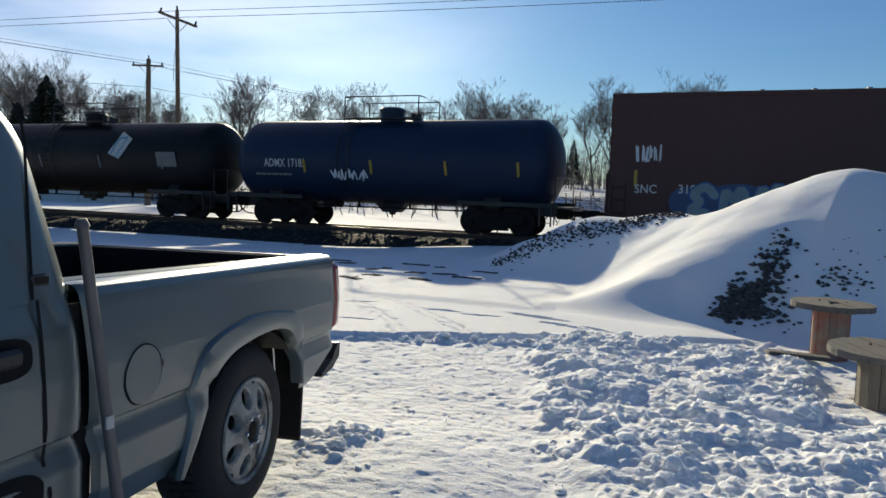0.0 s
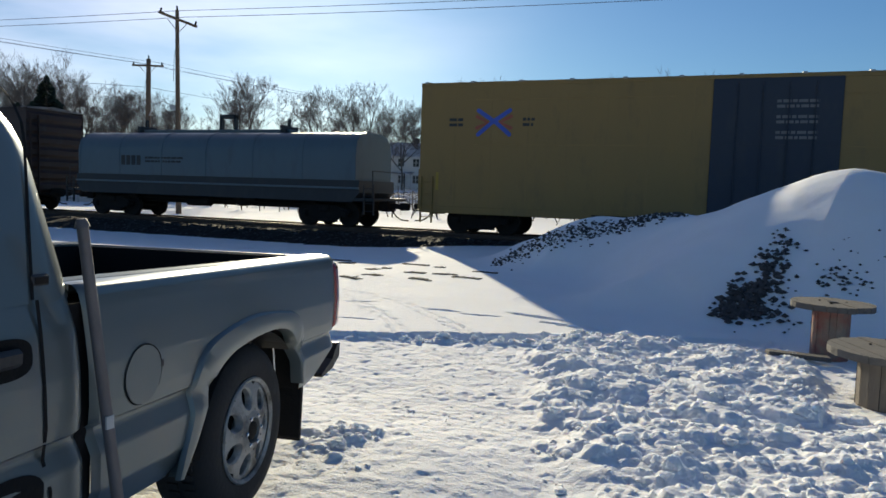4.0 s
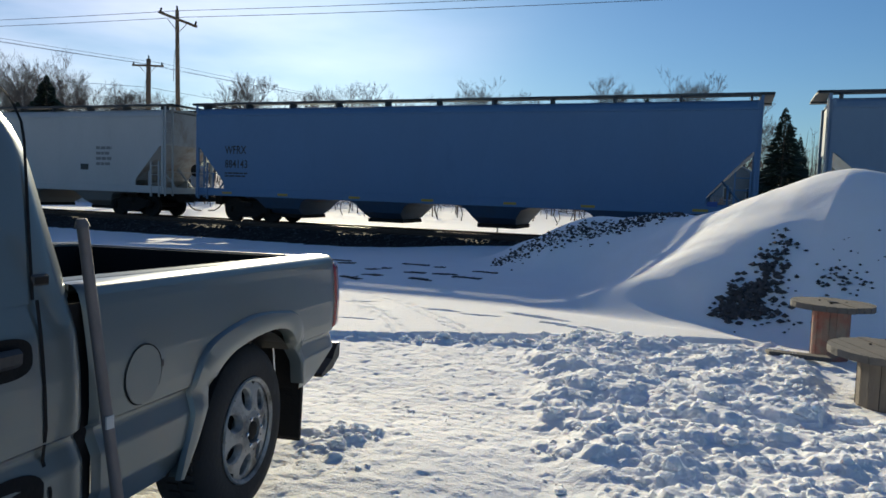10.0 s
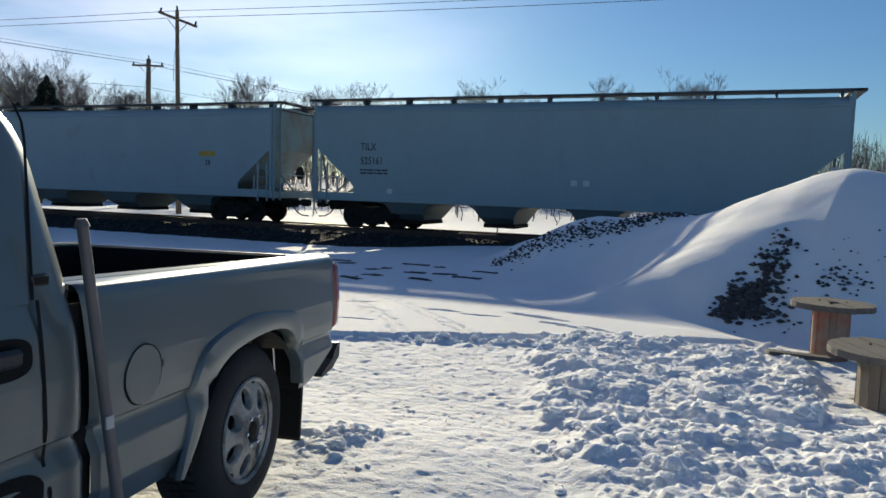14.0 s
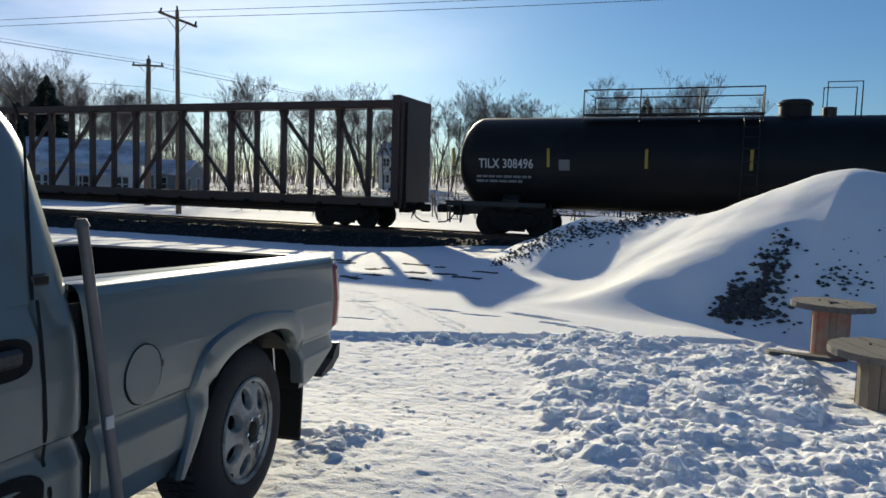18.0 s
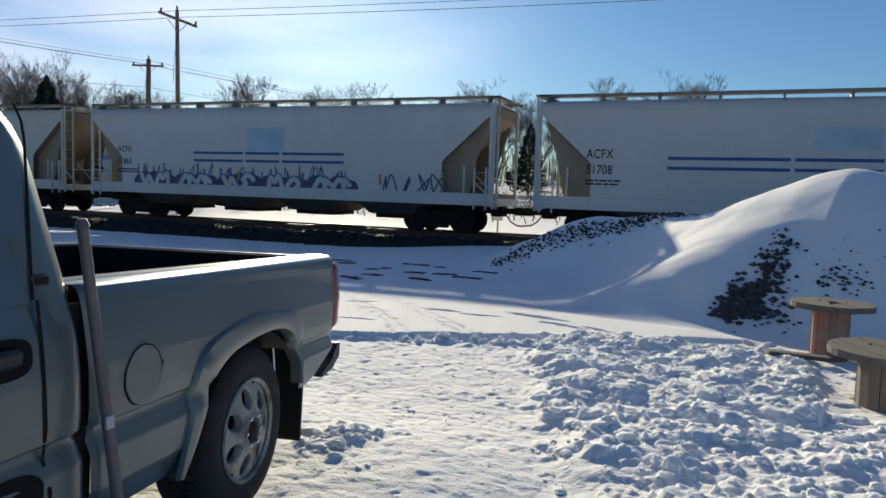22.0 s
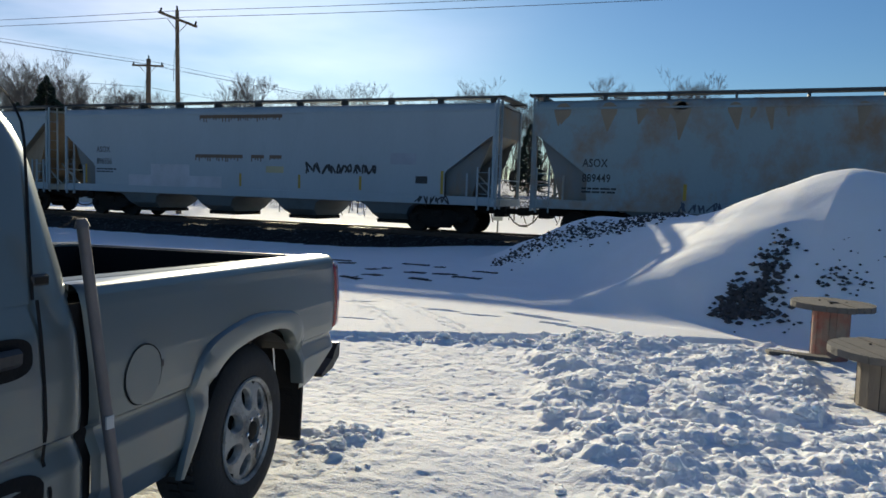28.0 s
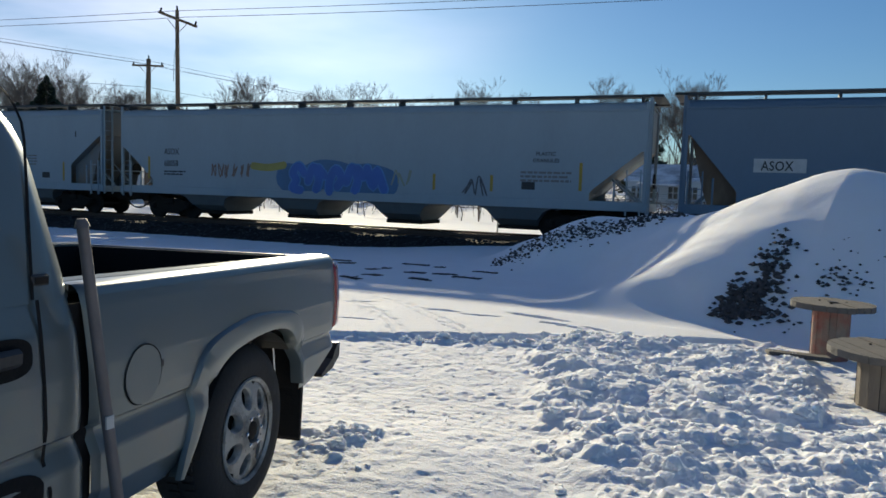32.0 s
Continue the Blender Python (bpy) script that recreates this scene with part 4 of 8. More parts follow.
    # discharge bays between the bogies
    if bays:
        span = L - 2 * (cx + 0.35)
        wbay = span / bays
        for i in range(bays):
            xc = -span / 2 + wbay * (i + 0.5)
            s = Shape()
            a, b = wbay * 0.5, min(0.75, wbay * 0.155 * arch)
            top4 = [(xc - a, -hw + 0.12, zs + 0.05), (xc + a, -hw + 0.12, zs + 0.05), (xc + a, hw - 0.12, zs + 0.05), (xc - a, hw - 0.12, zs + 0.05)]
            ring = []
            for f, dy, z in ((min(0.94, 0.62 * arch), 0.14, zs + 0.03), (0.46 * arch, 0.2, zs - 0.12), (0.36 * arch, 0.36, zs - 0.40)):
                ring += [(xc - a * f, -hw + dy, z), (xc + a * f, -hw + dy, z), (xc + a * f, hw - dy, z), (xc - a * f, hw - dy, z)]
            bot4 = [(xc - b, -0.75, bay_low + 0.12), (xc + b, -0.75, bay_low + 0.12), (xc + b, 0.75, bay_low + 0.12), (xc - b, 0.75, bay_low + 0.12)]
            s.add(top4 + ring + bot4, [(k + 4 * j, k + 4 * (j + 1), (k + 1) % 4 + 4 * (j + 1), (k + 1) % 4 + 4 * j) for j in range(4) for k in range(4)] + [(16, 19, 18, 17)])
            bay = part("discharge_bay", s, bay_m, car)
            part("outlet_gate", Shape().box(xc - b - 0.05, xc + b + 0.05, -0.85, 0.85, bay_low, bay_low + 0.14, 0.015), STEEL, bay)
    for sg in (-1, 1):
        a, b = sorted((sg * (h - 0.1), sg * (h - cx - 1.2)))
        part("stub_sill", Shape().box(a, b, -0.28, 0.28, 0.72, 1.06, 0.02), STEEL, car)
    running_gear(car, L)
    return car, -hw - 0.002


# ---------------------------------------------------------------- centre-beam flat cars
def centrebeam(x0, x1, top, rgb, label, bays=18, web=()):
    L = x1 - x0
    h, hw = L / 2, 1.4
    car = thing("centre_beam_car", label, "flat car", group="freight train")
    TRAIN.append((car, (x0 + x1) / 2))
    m = paint("centre_beam_paint", rgb, 0.6)
    part("deck", Shape().box(-h, h, -hw, hw, 1.02, 1.12, 0.01), m, car)
    for yy in (-hw - 0.02, hw - 0.1):
        part("side_sill", Shape().box(-h, h, yy, yy + 0.12, 0.84, 1.16, 0.015), m, car)
    part("centre_sill", Shape().extrude_y([(-h + 2, 0.75), (-h + 4, 0.48), (h - 4, 0.48), (h - 2, 0.75), (h, 0.75), (h, 1.03), (-h, 1.03), (-h, 0.75)], -0.3, 0.3), m, car)
    part("top_chord", Shape().box(-h + 0.2, h - 0.2, -0.33, 0.33, top - 0.30, top, 0.03), m, car)
    xs = [-h + 0.5 + (L - 1.0) * i / bays for i in range(bays + 1)]
    for i, x in enumerate(xs[1:-1], 1):
        wide = i % 2 == 0
        w = 0.095 if wide else 0.075
        p = Shape().box(x - w, x + w, -0.12, 0.12, 1.1, top - 0.3, 0.015)
        if wide:
            p.extrude_y([(x - 0.10, top - 0.70), (x + 0.10, top - 0.70), (x + 0.24, top - 0.30), (x - 0.24, top - 0.30)], -0.05, 0.05)
        part("post", p, m, car)
    half = bays // 2
    for i in range(2, bays - 1, 2):
        left = i < half
        a, b = (xs[i], xs[i + 2]) if left else (xs[i + 2], xs[i])
        if i + 2 > bays - 2 and not left:
            a, b = xs[i + 1], xs[i]
        s = Shape()
        p0, p1 = (a, 1.2), (b, top - 0.5)
        dx, dz = p1[0] - p0[0], p1[1] - p0[1]
        q = math.hypot(dx, dz)
        ox, oz = -dz / q * 0.062, dx / q * 0.062
        poly = [(p0[0] + ox, p0[1] + oz), (p0[0] - ox, p0[1] - oz), (p1[0] - ox, p1[1] - oz), (p1[0] + ox, p1[1] + oz)]
        area = sum(poly[k][0] * poly[(k + 1) % 4][1] - poly[(k + 1) % 4][0] * poly[k][1] for k in range(4))
        s.extrude_y(poly if area > 0 else poly[::-1], -0.06, 0.06)
        part("diagonal", s, m, car)
    for sg in (-1, 1):
        s = Shape().box(sg * h - 0.16, sg * h + 0.16, -hw, hw, 1.0, top + 0.02, 0.02)
        end = part("end_bulkhead", s, m, car)
        for k in range(5):
            z = 1.4 + (top - 1.9) * k / 4
            part("bulkhead_rib", Shape().box(sg * (h - 0.2) - 0.05, sg * (h - 0.2) + 0.05, -hw + 0.05, hw - 0.05, z, z + 0.12, 0.01), m, end)
        if sg in web:
            a, b = sorted((sg * (h - 0.2), sg * (h - 1.35)))
            part("end_web", Shape().box(a, b, -0.1, 0.1, 1.1, top - 0.3), m, car)
        ladder(car, sg * (h + 0.2), -hw + 0.3, 0.8, top - 0.2, 0.42, m, side=False)
    for i in range(14):
        x = -h + 1.4 + (L - 2.8) * i / 13
        part("winch", Shape().lathe([(0.07, -0.12), (0.07, 0.12)], "y", 8, (x, -hw - 0.02, 0.86)), STEEL, car)
    underframe_gear(car, L, 0.8)
    running_gear(car, L, 2.3)
    return car, -hw - 0.03


# ---------------------------------------------------------------- covered coil car
def coilcar(x0, x1, top, rgb, label):
    L = x1 - x0
    h, hw = L / 2, 1.45
    car = thing("coil_car", label, "coil car", group="freight train")
    TRAIN.append((car, (x0 + x1) / 2))
    m = paint("hood_paint", rgb, 0.45)
    fm = paint("coil_frame_paint", (0.03, 0.035, 0.04), 0.6)
    sec = [(-hw, 1.75), (hw, 1.75), (hw, top - 0.75), (hw - 0.12, top - 0.35), (hw - 0.4, top - 0.12), (hw - 0.8, top), (-hw + 0.8, top), (-hw + 0.4, top - 0.12), (-hw + 0.12, top - 0.35), (-hw, top - 0.75)]
    s = Shape().extrude_x(sec, -h + 0.25, h - 0.25)
    hood = part("hood", s, m, car, smooth=True)
    for x in np.linspace(-h + 0.3, h - 0.3, 7):
        part("hood_rib", Shape().extrude_x([(y * 1.012, 1.75 + (z - 1.75) * 1.008) for y, z in sec], x - 0.04, x + 0.04), m, hood, smooth=True)
    part("top_beam", Shape().box(-h * 0.62, h * 0.45, -0.3, 0.3, top, top + 0.16, 0.02), m, hood)
    for x in (-h * 0.62, h * 0.42):
        q = Shape().box(x - 0.1, x + 0.1, -0.5, 0.5, top - 0.02, top + 0.3, 0.02)
        q.box(x - 0.05, x + 0.05, -0.06, 0.06, top + 0.25, top + 0.6)
        part("stacking_bracket", q, fm, hood)
    q = Shape()
    q.box(-0.42, -0.3, -0.1, 0.1, top + 0.1, top + 0.75, 0.02).box(0.3, 0.42, -0.1, 0.1, top + 0.1, top + 0.75, 0.02).box(-0.42, 0.42, -0.1, 0.1, top + 0.62, top + 0.8, 0.02)
    part("lifting_bail", q, fm, hood)
    part("trough_side", Shape().extrude_y([(-h + 0.4, 0.95), (h - 0.4, 0.95), (h - 0.1, 1.3), (h - 0.1, 1.75), (-h + 0.1, 1.75), (-h + 0.1, 1.3)], -hw + 0.02, hw - 0.02), fm, car)
    for yy in (-hw - 0.05, hw - 0.03):
        part("side_chord", Shape().box(-h + 0.1, h - 0.1, yy, yy + 0.08, 1.42, 1.5, 0.01), m, car)
    for sg in (-1, 1):
        part("end_platform", Shape().box(sg * h - 0.5, sg * h + 0.5, -1.4, 1.4, 1.0, 1.1), fm, car)
        part("hand_rail", Shape().tube([(sg * (h + 0.4), -1.35, 1.05), (sg * (h + 0.4), -1.35, 2.1), (sg * (h + 0.4), 1.35, 2.1), (sg * (h + 0.4), 1.35, 1.05)], 0.022, 5), fm, car)
        ladder(car, sg * (h + 0.3), -1.42, 0.5, 1.6, 0.4, fm, rungs=4)
    part("centre_sill", Shape().box(-h, h, -0.35, 0.35, 0.62, 1.0, 0.02), STEEL, car)
    underframe_gear(car, L, 0.85)
    running_gear(car, L + 0.9, 2.2)
    return car, -hw - 0.01


# ---------------------------------------------------------------- the freight train, car by car from its head
def marks(car, y, a, b, x, z, h, mat, gap=0.52, squeeze=0.8):
    """Two lines of reporting marks with small print below."""
    word(car, a, x, z, h, mat, y, squeeze)
    word(car, b, x, z - gap, h, mat, y, squeeze)
    bars(car, x, z - gap - 0.18, 1.1, 0.22, 2, mat, y)


def build_train():
    # black tank car with a pale diamond sign
    c, r, zc = tankcar(-35.4, -19.46, 4.02, 1.55, (0.012, 0.012, 0.014), "black tank car with a pale diamond sign on its side", dome_at=0.2, placards=())
    d = part("diamond_sign", Shape().extrude_y([(-0.55, -0.35), (0.12, -0.6), (0.62, 0.3), (0.05, 0.62)], -0.004, 0.02), WHITE_INK, c, "white and pale blue diamond sign")
    put(d, 3.1, 0, 2.95)
    on_tank(d, r, zc, 2.95)
    q = Shape()
    stroke(q, [(-0.35, -0.35), (-0.1, 0.25), (0.35, 0.35)], 0.05, -0.008)
    stroke(q, [(-0.05, -0.45), (0.2, 0.0), (0.35, 0.3)], 0.04, -0.008)
    put(part("painted_leaf", q, ink((0.12, 0.3, 0.4)), d), 0, 0, 0)
    tank_plate(c, r, zc, "sign_plate", 5.2, 2.1, 1.0, 0.6, GREY_INK)
    for x in (-1.5, 2.0, 5.4):
        tank_plate(c, r, zc, "reflector", x, 2.0, 0.08, 0.55, GREY_INK)

    # dark blue tank car
    c, r, zc = tankcar(-18.70, -5.62, 4.05, 1.57, (0.012, 0.032, 0.075), "dark blue tank car with white lettering", dome_at=-0.1, style="open")
    tank_word(c, r, zc, "ADMX 17182", -4.75, 2.2, 0.30, WHITE_INK, 0.72)
    bars(c, -5.1, 1.95, 1.6, 0.14, 1, GREY_INK, -r - 0.01)
    s = tag_scrawl(c, -1.8, 1.75, 1.6, 0.4, (0.6, 0.62, 0.65), -r - 0.01, 5, 0.022, 7)
    for x in (-3.0, -0.2, 2.7, 5.3):
        tank_plate(c, r, zc, "reflector", x, 2.0, 0.09, 0.5, YELLOW_INK)

    # maroon box car
    c, y = boxcar(-3.84, 12.98, 4.76, (0.055, 0.012, 0.010), "dark maroon box car with sprayed letters along its foot", gloss=0.5)
    word(c, "SNC", -7.6, 1.6, 0.26, WHITE_INK, y, 0.9)
    word(c, "319 98", -6.3, 1.62, 0.26, WHITE_INK, y, 0.9)
    p = Shape()
    stroke(p, [(7.1, 4.1), (6.85, 4.1), (6.82, 3.8), (7.1, 3.78)], 0.035, y - 0.006, curve=False)
    stroke(p, [(7.15, 3.76), (7.28, 4.12), (7.38, 3.76)], 0.035, y - 0.006, curve=False)
    stroke(p, [(7.5, 3.78), (7.5, 4.12)], 0.035, y - 0.006)
    part("company_mark", p, WHITE_INK, c)
    tag_scrawl(c, -7.6, 2.55, 0.75, 0.55, (0.55, 0.58, 0.6), y, 3, 0.02, 6)
    throw_up(c, -6.1, -1.4, 0.85, 1.95, (0.17, 0.25, 0.27), (0.03, 0.09, 0.25), y, 11, 5)
    throw_up(c, -1.3, -0.5, 0.9, 1.9, (0.2, 0.32, 0.4), (0.02, 0.06, 0.2), y, 12, 2)
    reflectors(c, (-7.58, 7.3), y, 1.8, 0.5)
    reflectors(c, (1.7, 4.3), y, 0.95, 0.5)

    # tall yellow box car with a dark blue door
    c, y = boxcar(15.34, 32.25, 5.22, (0.33, 0.205, 0.06), "tall yellow box car with a dark blue plug door and graffiti", door=(-1.72, 1.66), door_rgb=(0.018, 0.03, 0.055), roof_rgb=(0.5, 0.48, 0.44))
    yellow_details(c, y, -6.0, 6.4, True)
    throw_up(c, -8.2, -1.9, 0.8, 2.15, (0.15, 0.05, 0.07), (0.05, 0.08, 0.26), y, 21, 6)
    throw_up(c, 1.9, 7.2, 0.8, 2.2, (0.035, 0.06, 0.11), (0.03, 0.14, 0.20), y, 22, 5)
    word(c, "FB OX", -6.75, 2.6, 0.28, BLACK_INK, y, 1.0)
    tag_scrawl(c, -1.55, 1.2, 1.5, 0.8, (0.22, 0.24, 0.25), y - 0.06, 8, 0.02, 5)
    for x in (-1.4, 0.2, 1.0):
        plate(c, "notice", x, x + 0.35, 2.3, 2.75, GREY_INK, y - 0.06)
    reflectors(c, (-7.7, 7.9), y, 1.6, 0.6)
    reflectors(c, (-5.5, -2.9, -0.6, 2.6, 5.0), y, 1.15, 0.5)

    # brown box car with pale letters
    c, y = boxcar(34.58, 51.45, 4.73, (0.030, 0.012, 0.010), "dark brown box car with pale letters and sprayed graffiti", door=(-1.3, 1.7), door_rgb=(0.028, 0.011, 0.009))
    faded = ink((0.10, 0.075, 0.05))
    for row, n, z in ((2.2, 9, 3.25), (2.4, 7, 2.65)):
        for k in range(n):
            plate(c, "faded_letter", row + 0.60 * k, row + 0.60 * k + (0.08 if k == 1 and n == 9 else 0.27), z, z + 0.36, faded, y)
    p = Shape()
    pts = [(-6.05, 2.45), (-6.6, 2.8), (-6.65, 3.5), (-6.7, 3.75), (-6.35, 3.7), (-6.05, 3.8), (-5.75, 3.7), (-5.4, 3.75), (-5.45, 3.5), (-5.5, 2.8), (-6.05, 2.45)]
    stroke(p, pts, 0.03, y - 0.006, curve=False)
    part("shield_outline", p, ink((0.16, 0.07, 0.03)), c)
    word(c, "SNC", -7.6, 2.1, 0.24, WHITE_INK, y, 0.9)
    word(c, "21 08 5", -7.5, 1.55, 0.27, WHITE_INK, y, 0.9)
    bars(c, -7.5, 1.35, 1.2, 0.35, 2, GREY_INK, y)
    tag_scrawl(c, -8.1, 3.1, 0.7, 0.7, (0.5, 0.55, 0.58), y, 4, 0.05, 3)
    throw_up(c, -6.4, -1.7, 0.8, 1.9, (0.18, 0.21, 0.20), (0.06, 0.09, 0.10), y, 31, 5)
    throw_up(c, 1.9, 6.0, 0.82, 2.05, (0.20, 0.38, 0.42), (0.02, 0.06, 0.12), y, 32, 4)
    bars(c, -4.0, 2.15, 0.5, 0.3, 2, GREY_INK, y)
    bars(c, 6.4, 1.7, 0.9, 0.5, 3, GREY_INK, y)

    # covered coil car
    c, y = coilcar(54.3, 68.5, 3.55, (0.10, 0.15, 0.18), "grey-blue covered coil car with a round-shouldered hood")
    p = Shape()
    for k in range(4):
        p.box(-4.4 + 0.28 * k, -4.2 + 0.28 * k, y - 0.006, y, 2.15 + 0.0, 2.55)
    part("company_mark", p, BLACK_INK, c)
    bars(c, -3.1, 2.5, 2.0, 0.3, 2, BLACK_INK, y)

    # second tall yellow box car
    c, y = boxcar(70.84, 91.39, 5.24, (0.33, 0.205, 0.06), "long yellow box car with a dark blue plug door", door=(-0.75, 2.7), door_rgb=(0.018, 0.03, 0.055), roof_rgb=(0.5, 0.48, 0.44))
    yellow_details(c, y, -7.6, 6.6, False)
    for z in (3.2, 2.75, 2.3):
        bars(c, 1.0, z + 1.2, 1.1, 0.3, 2, GREY_INK, y - 0.06)
    plate(c, "notice", 6.6, 7.1, 1.3, 1.65, BLACK_INK, y)
    reflectors(c, (-9.6, 9.7), y, 1.5, 0.6)

    # white tank car
    c, r, zc = tankcar(92.51, 105.79, 4.15, 1.62, (0.40, 0.41, 0.40), "off-white tank car with brown stains along its top", gloss=0.5, dome_at=-0.3, dirt=(0.16, 0.10, 0.055), frame_rgb=(0.05, 0.05, 0.05), style="open")
    tank_word(c, r, zc, "TILX 170478", -5.45, 2.1, 0.30, BLACK_INK, 0.78)
    tank_plate(c, r, zc, "reflector", 5.0, 2.3, 0.11, 0.75, YELLOW_INK)
    tank_plate(c, r, zc, "grey_patch", 3.6, 2.1, 1.2, 0.55, GREY_INK)
    for x in (-5.7, 4.2):
        part("support_post", Shape().box(x - 0.06, x + 0.06, -1.5, -1.38, 0.95, 1.9), paint("post_paint", (0.35, 0.35, 0.34)), c)
    for x in (-3.1, 2.6, 4.4):
        s = Shape()
        s.lathe([(r + 0.012, x - 0.12), (r + 0.012, x + 0.12)], "x", 40, (0, 0, zc))
        part("stained_band", s, paint("stain", (0.30, 0.27, 0.22), dirt=(0.14, 0.09, 0.05), dirt_at=0.5), c, smooth=True)

    # black-brown box car
    c, y = boxcar(107.51, 124.07, 4.74, (0.016, 0.012, 0.012), "black-brown box car with white numbers and faint graffiti", door=(-1.2, 1.9), door_rgb=(0.014, 0.011, 0.011))
    word(c, "GT  W", -6.2, 2.62, 0.27, WHITE_INK, y, 0.85)
    word(c, "517  983", -6.3, 2.18, 0.27, WHITE_INK, y, 0.85)
    plate(c, "notice", -4.4, -4.1, 2.25, 2.5, GREY_INK, y)
    throw_up(c, -6.3, -3.0, 0.95, 1.85, (0.08, 0.16, 0.17), (0.03, 0.05, 0.06), y, 41, 5)
    tag_scrawl(c, -0.5, 1.3, 1.7, 1.0, (0.35, 0.37, 0.38), y - 0.06, 42, 0.025, 5)
    plate(c, "small_print", 5.9, 6.45, 2.68, 2.83, GREY_INK, y)
    plate(c, "small_print", 6.7, 7.4, 2.68, 2.83, GREY_INK, y)
    plate(c, "notice", -1.1, -0.8, 2.95, 3.1, WHITE_INK, y - 0.06)
    tag_scrawl(c, 4.6, 1.2, 1.6, 0.7, (0.18, 0.2, 0.24), y, 43, 0.02, 6)
    reflectors(c, (-7.6,), y, 1.2, 0.95)
    reflectors(c, (-1.7, 2.0, 4.6), y, 1.2, 0.5)

    # brown box car with a large white mark
    c, y = boxcar(125.88, 142.53, 4.74, (0.045, 0.012, 0.010), "dark brown box car with a big white mark and blue graffiti", ribs=15)
    p = Shape()
    stroke(p, [(5.85, 3.5), (5.35, 3.5), (5.25, 3.42), (5.25, 3.02), (5.35, 2.94), (5.85, 2.94)], 0.055, y - 0.006, curve=False)
    stroke(p, [(6.12, 2.94), (6.12, 3.5), (6.3, 3.5), (6.75, 2.94), (6.95, 2.94), (6.95, 3.5)], 0.055, y - 0.006, curve=False)
    part("company_mark", p, WHITE_INK, c)
    plate(c, "small_print", 5.2, 6.95, 2.57, 2.70, WHITE_INK, y)
    word(c, "CN 415270", -7.0, 2.38, 0.25, WHITE_INK, y, 0.85)
    throw_up(c, -7.4, -4.7, 1.15, 2.3, (0.045, 0.06, 0.08), (0.20, 0.34, 0.36), y, 51, 3)
    throw_up(c, 1.6, 7.6, 0.75, 2.2, (0.05, 0.055, 0.13), (0.09, 0.14, 0.13), y, 52, 6)
    tag_scrawl(c, 2.3, 2.3, 2.6, 0.35, (0.2, 0.28, 0.25), y, 53, 0.02, 6)
    bars(c, -3.2, 2.6, 0.5, 0.3, 2, GREY_INK, y)
    bars(c, -4.4, 1.2, 0.9, 0.12, 1, GREY_INK, y)
    reflectors(c, (-8.2, 8.15), y, 1.5, 0.7)
    reflectors(c, (-5.6, -2.7, 0.6, 2.5, 5.2), y, 1.2, 0.5)

    # black tank car with yellow lettering
    c, r, zc = tankcar(143.67, 158.36, 4.0, 1.54, (0.018, 0.026, 0.032), "black tank car with yellow lettering", dome_at=-0.6, rail_from=-2.1, rail_to=1.6)
    tank_word(c, r, zc, "UTLX 681696", -5.75, 2.2, 0.27, YELLOW_INK, 0.78)
    tank_plate(c, r, zc, "yellow_plate", 2.15, 2.35, 1.0, 0.35, YELLOW_INK)
    tank_plate(c, r, zc, "pale_patch", 5.1, 2.0, 1.0, 0.4, GREY_INK)
    for x in (-6.7, -3.1, -0.9, 3.3, 6.4):
        tank_plate(c, r, zc, "reflector", x, 2.2, 0.09, 0.6, YELLOW_INK)
    d = part("hazard_diamond", Shape().extrude_y([(-0.17, 0), (0, -0.17), (0.17, 0), (0, 0.17)], -0.004, 0.02), WHITE_INK, c)
    put(d, 5.65, 0, 1.25)
    on_tank(d, r, zc, 1.25)

    # ---- the long covered hoppers
    grey = (0.40, 0.44, 0.47)
    c, y = hopper(160.14, 181.12, 4.66, (0.60, 0.60, 0.59), "light grey covered hopper with four discharge bays", cut=(1.4, 2.95))
    marks(c, y, "EQUX", "16972", -8.6, 2.73, 0.22, BLACK_INK, 0.5)
    bars(c, 6.9, 2.9, 0.9, 0.9, 4, GREY_INK, y)
    plate(c, "notice", 6.0, 6.45, 1.9, 2.15, BLACK_INK, y)
    c, y = hopper(182.95, 203.50, 4.66, (0.13, 0.24, 0.40), "faded blue covered hopper with black marks", cut=(1.3, 2.9))
    marks(c, y, "WFRX", "884143", -8.9, 2.66, 0.30, BLACK_INK, 0.55)
    for x in (-9.0, -6.4, -3.3, -0.4, 2.6, 5.2, 8.6):
        plate(c, "reflector", x, x + 0.45, 1.08, 1.16, YELLOW_INK, y - 0.03)
    plate(c, "notice", 9.0, 9.3, 1.25, 1.4, BLUE_INK, y - 0.03)
    c, y = hopper(205.45, 224.70, 4.68, (0.26, 0.33, 0.42), "grey covered hopper with dark marks, plain sides", cut=(1.5, 2.9))
    marks(c, y, "ACFX", "68244", -8.2, 2.40, 0.26, BLACK_INK, 0.45)
    plate(c, "yellow_plate", 4.7, 5.6, 1.75, 1.95, YELLOW_INK, y)
    bars(c, -6.6, 1.7, 1.0, 0.15, 1, GREY_INK, y)
    c, y = hopper(226.94, 246.25, 4.70, (0.50, 0.54, 0.56), "light grey covered hopper with a huge blue painted word", cut=(1.3, 3.0, 1.9))
    big_word(c, y)
    word(c, "WLPX", -7.87, 2.52, 0.24, BLACK_INK, y, 0.85)
    bars(c, -7.4, 2.2, 0.5, 0.2, 1, GREY_INK, y)
    plate(c, "notice", 6.7, 7.2, 1.62, 1.9, BLACK_INK, y)
    reflectors(c, (8.2,), y, 1.7, 0.5)
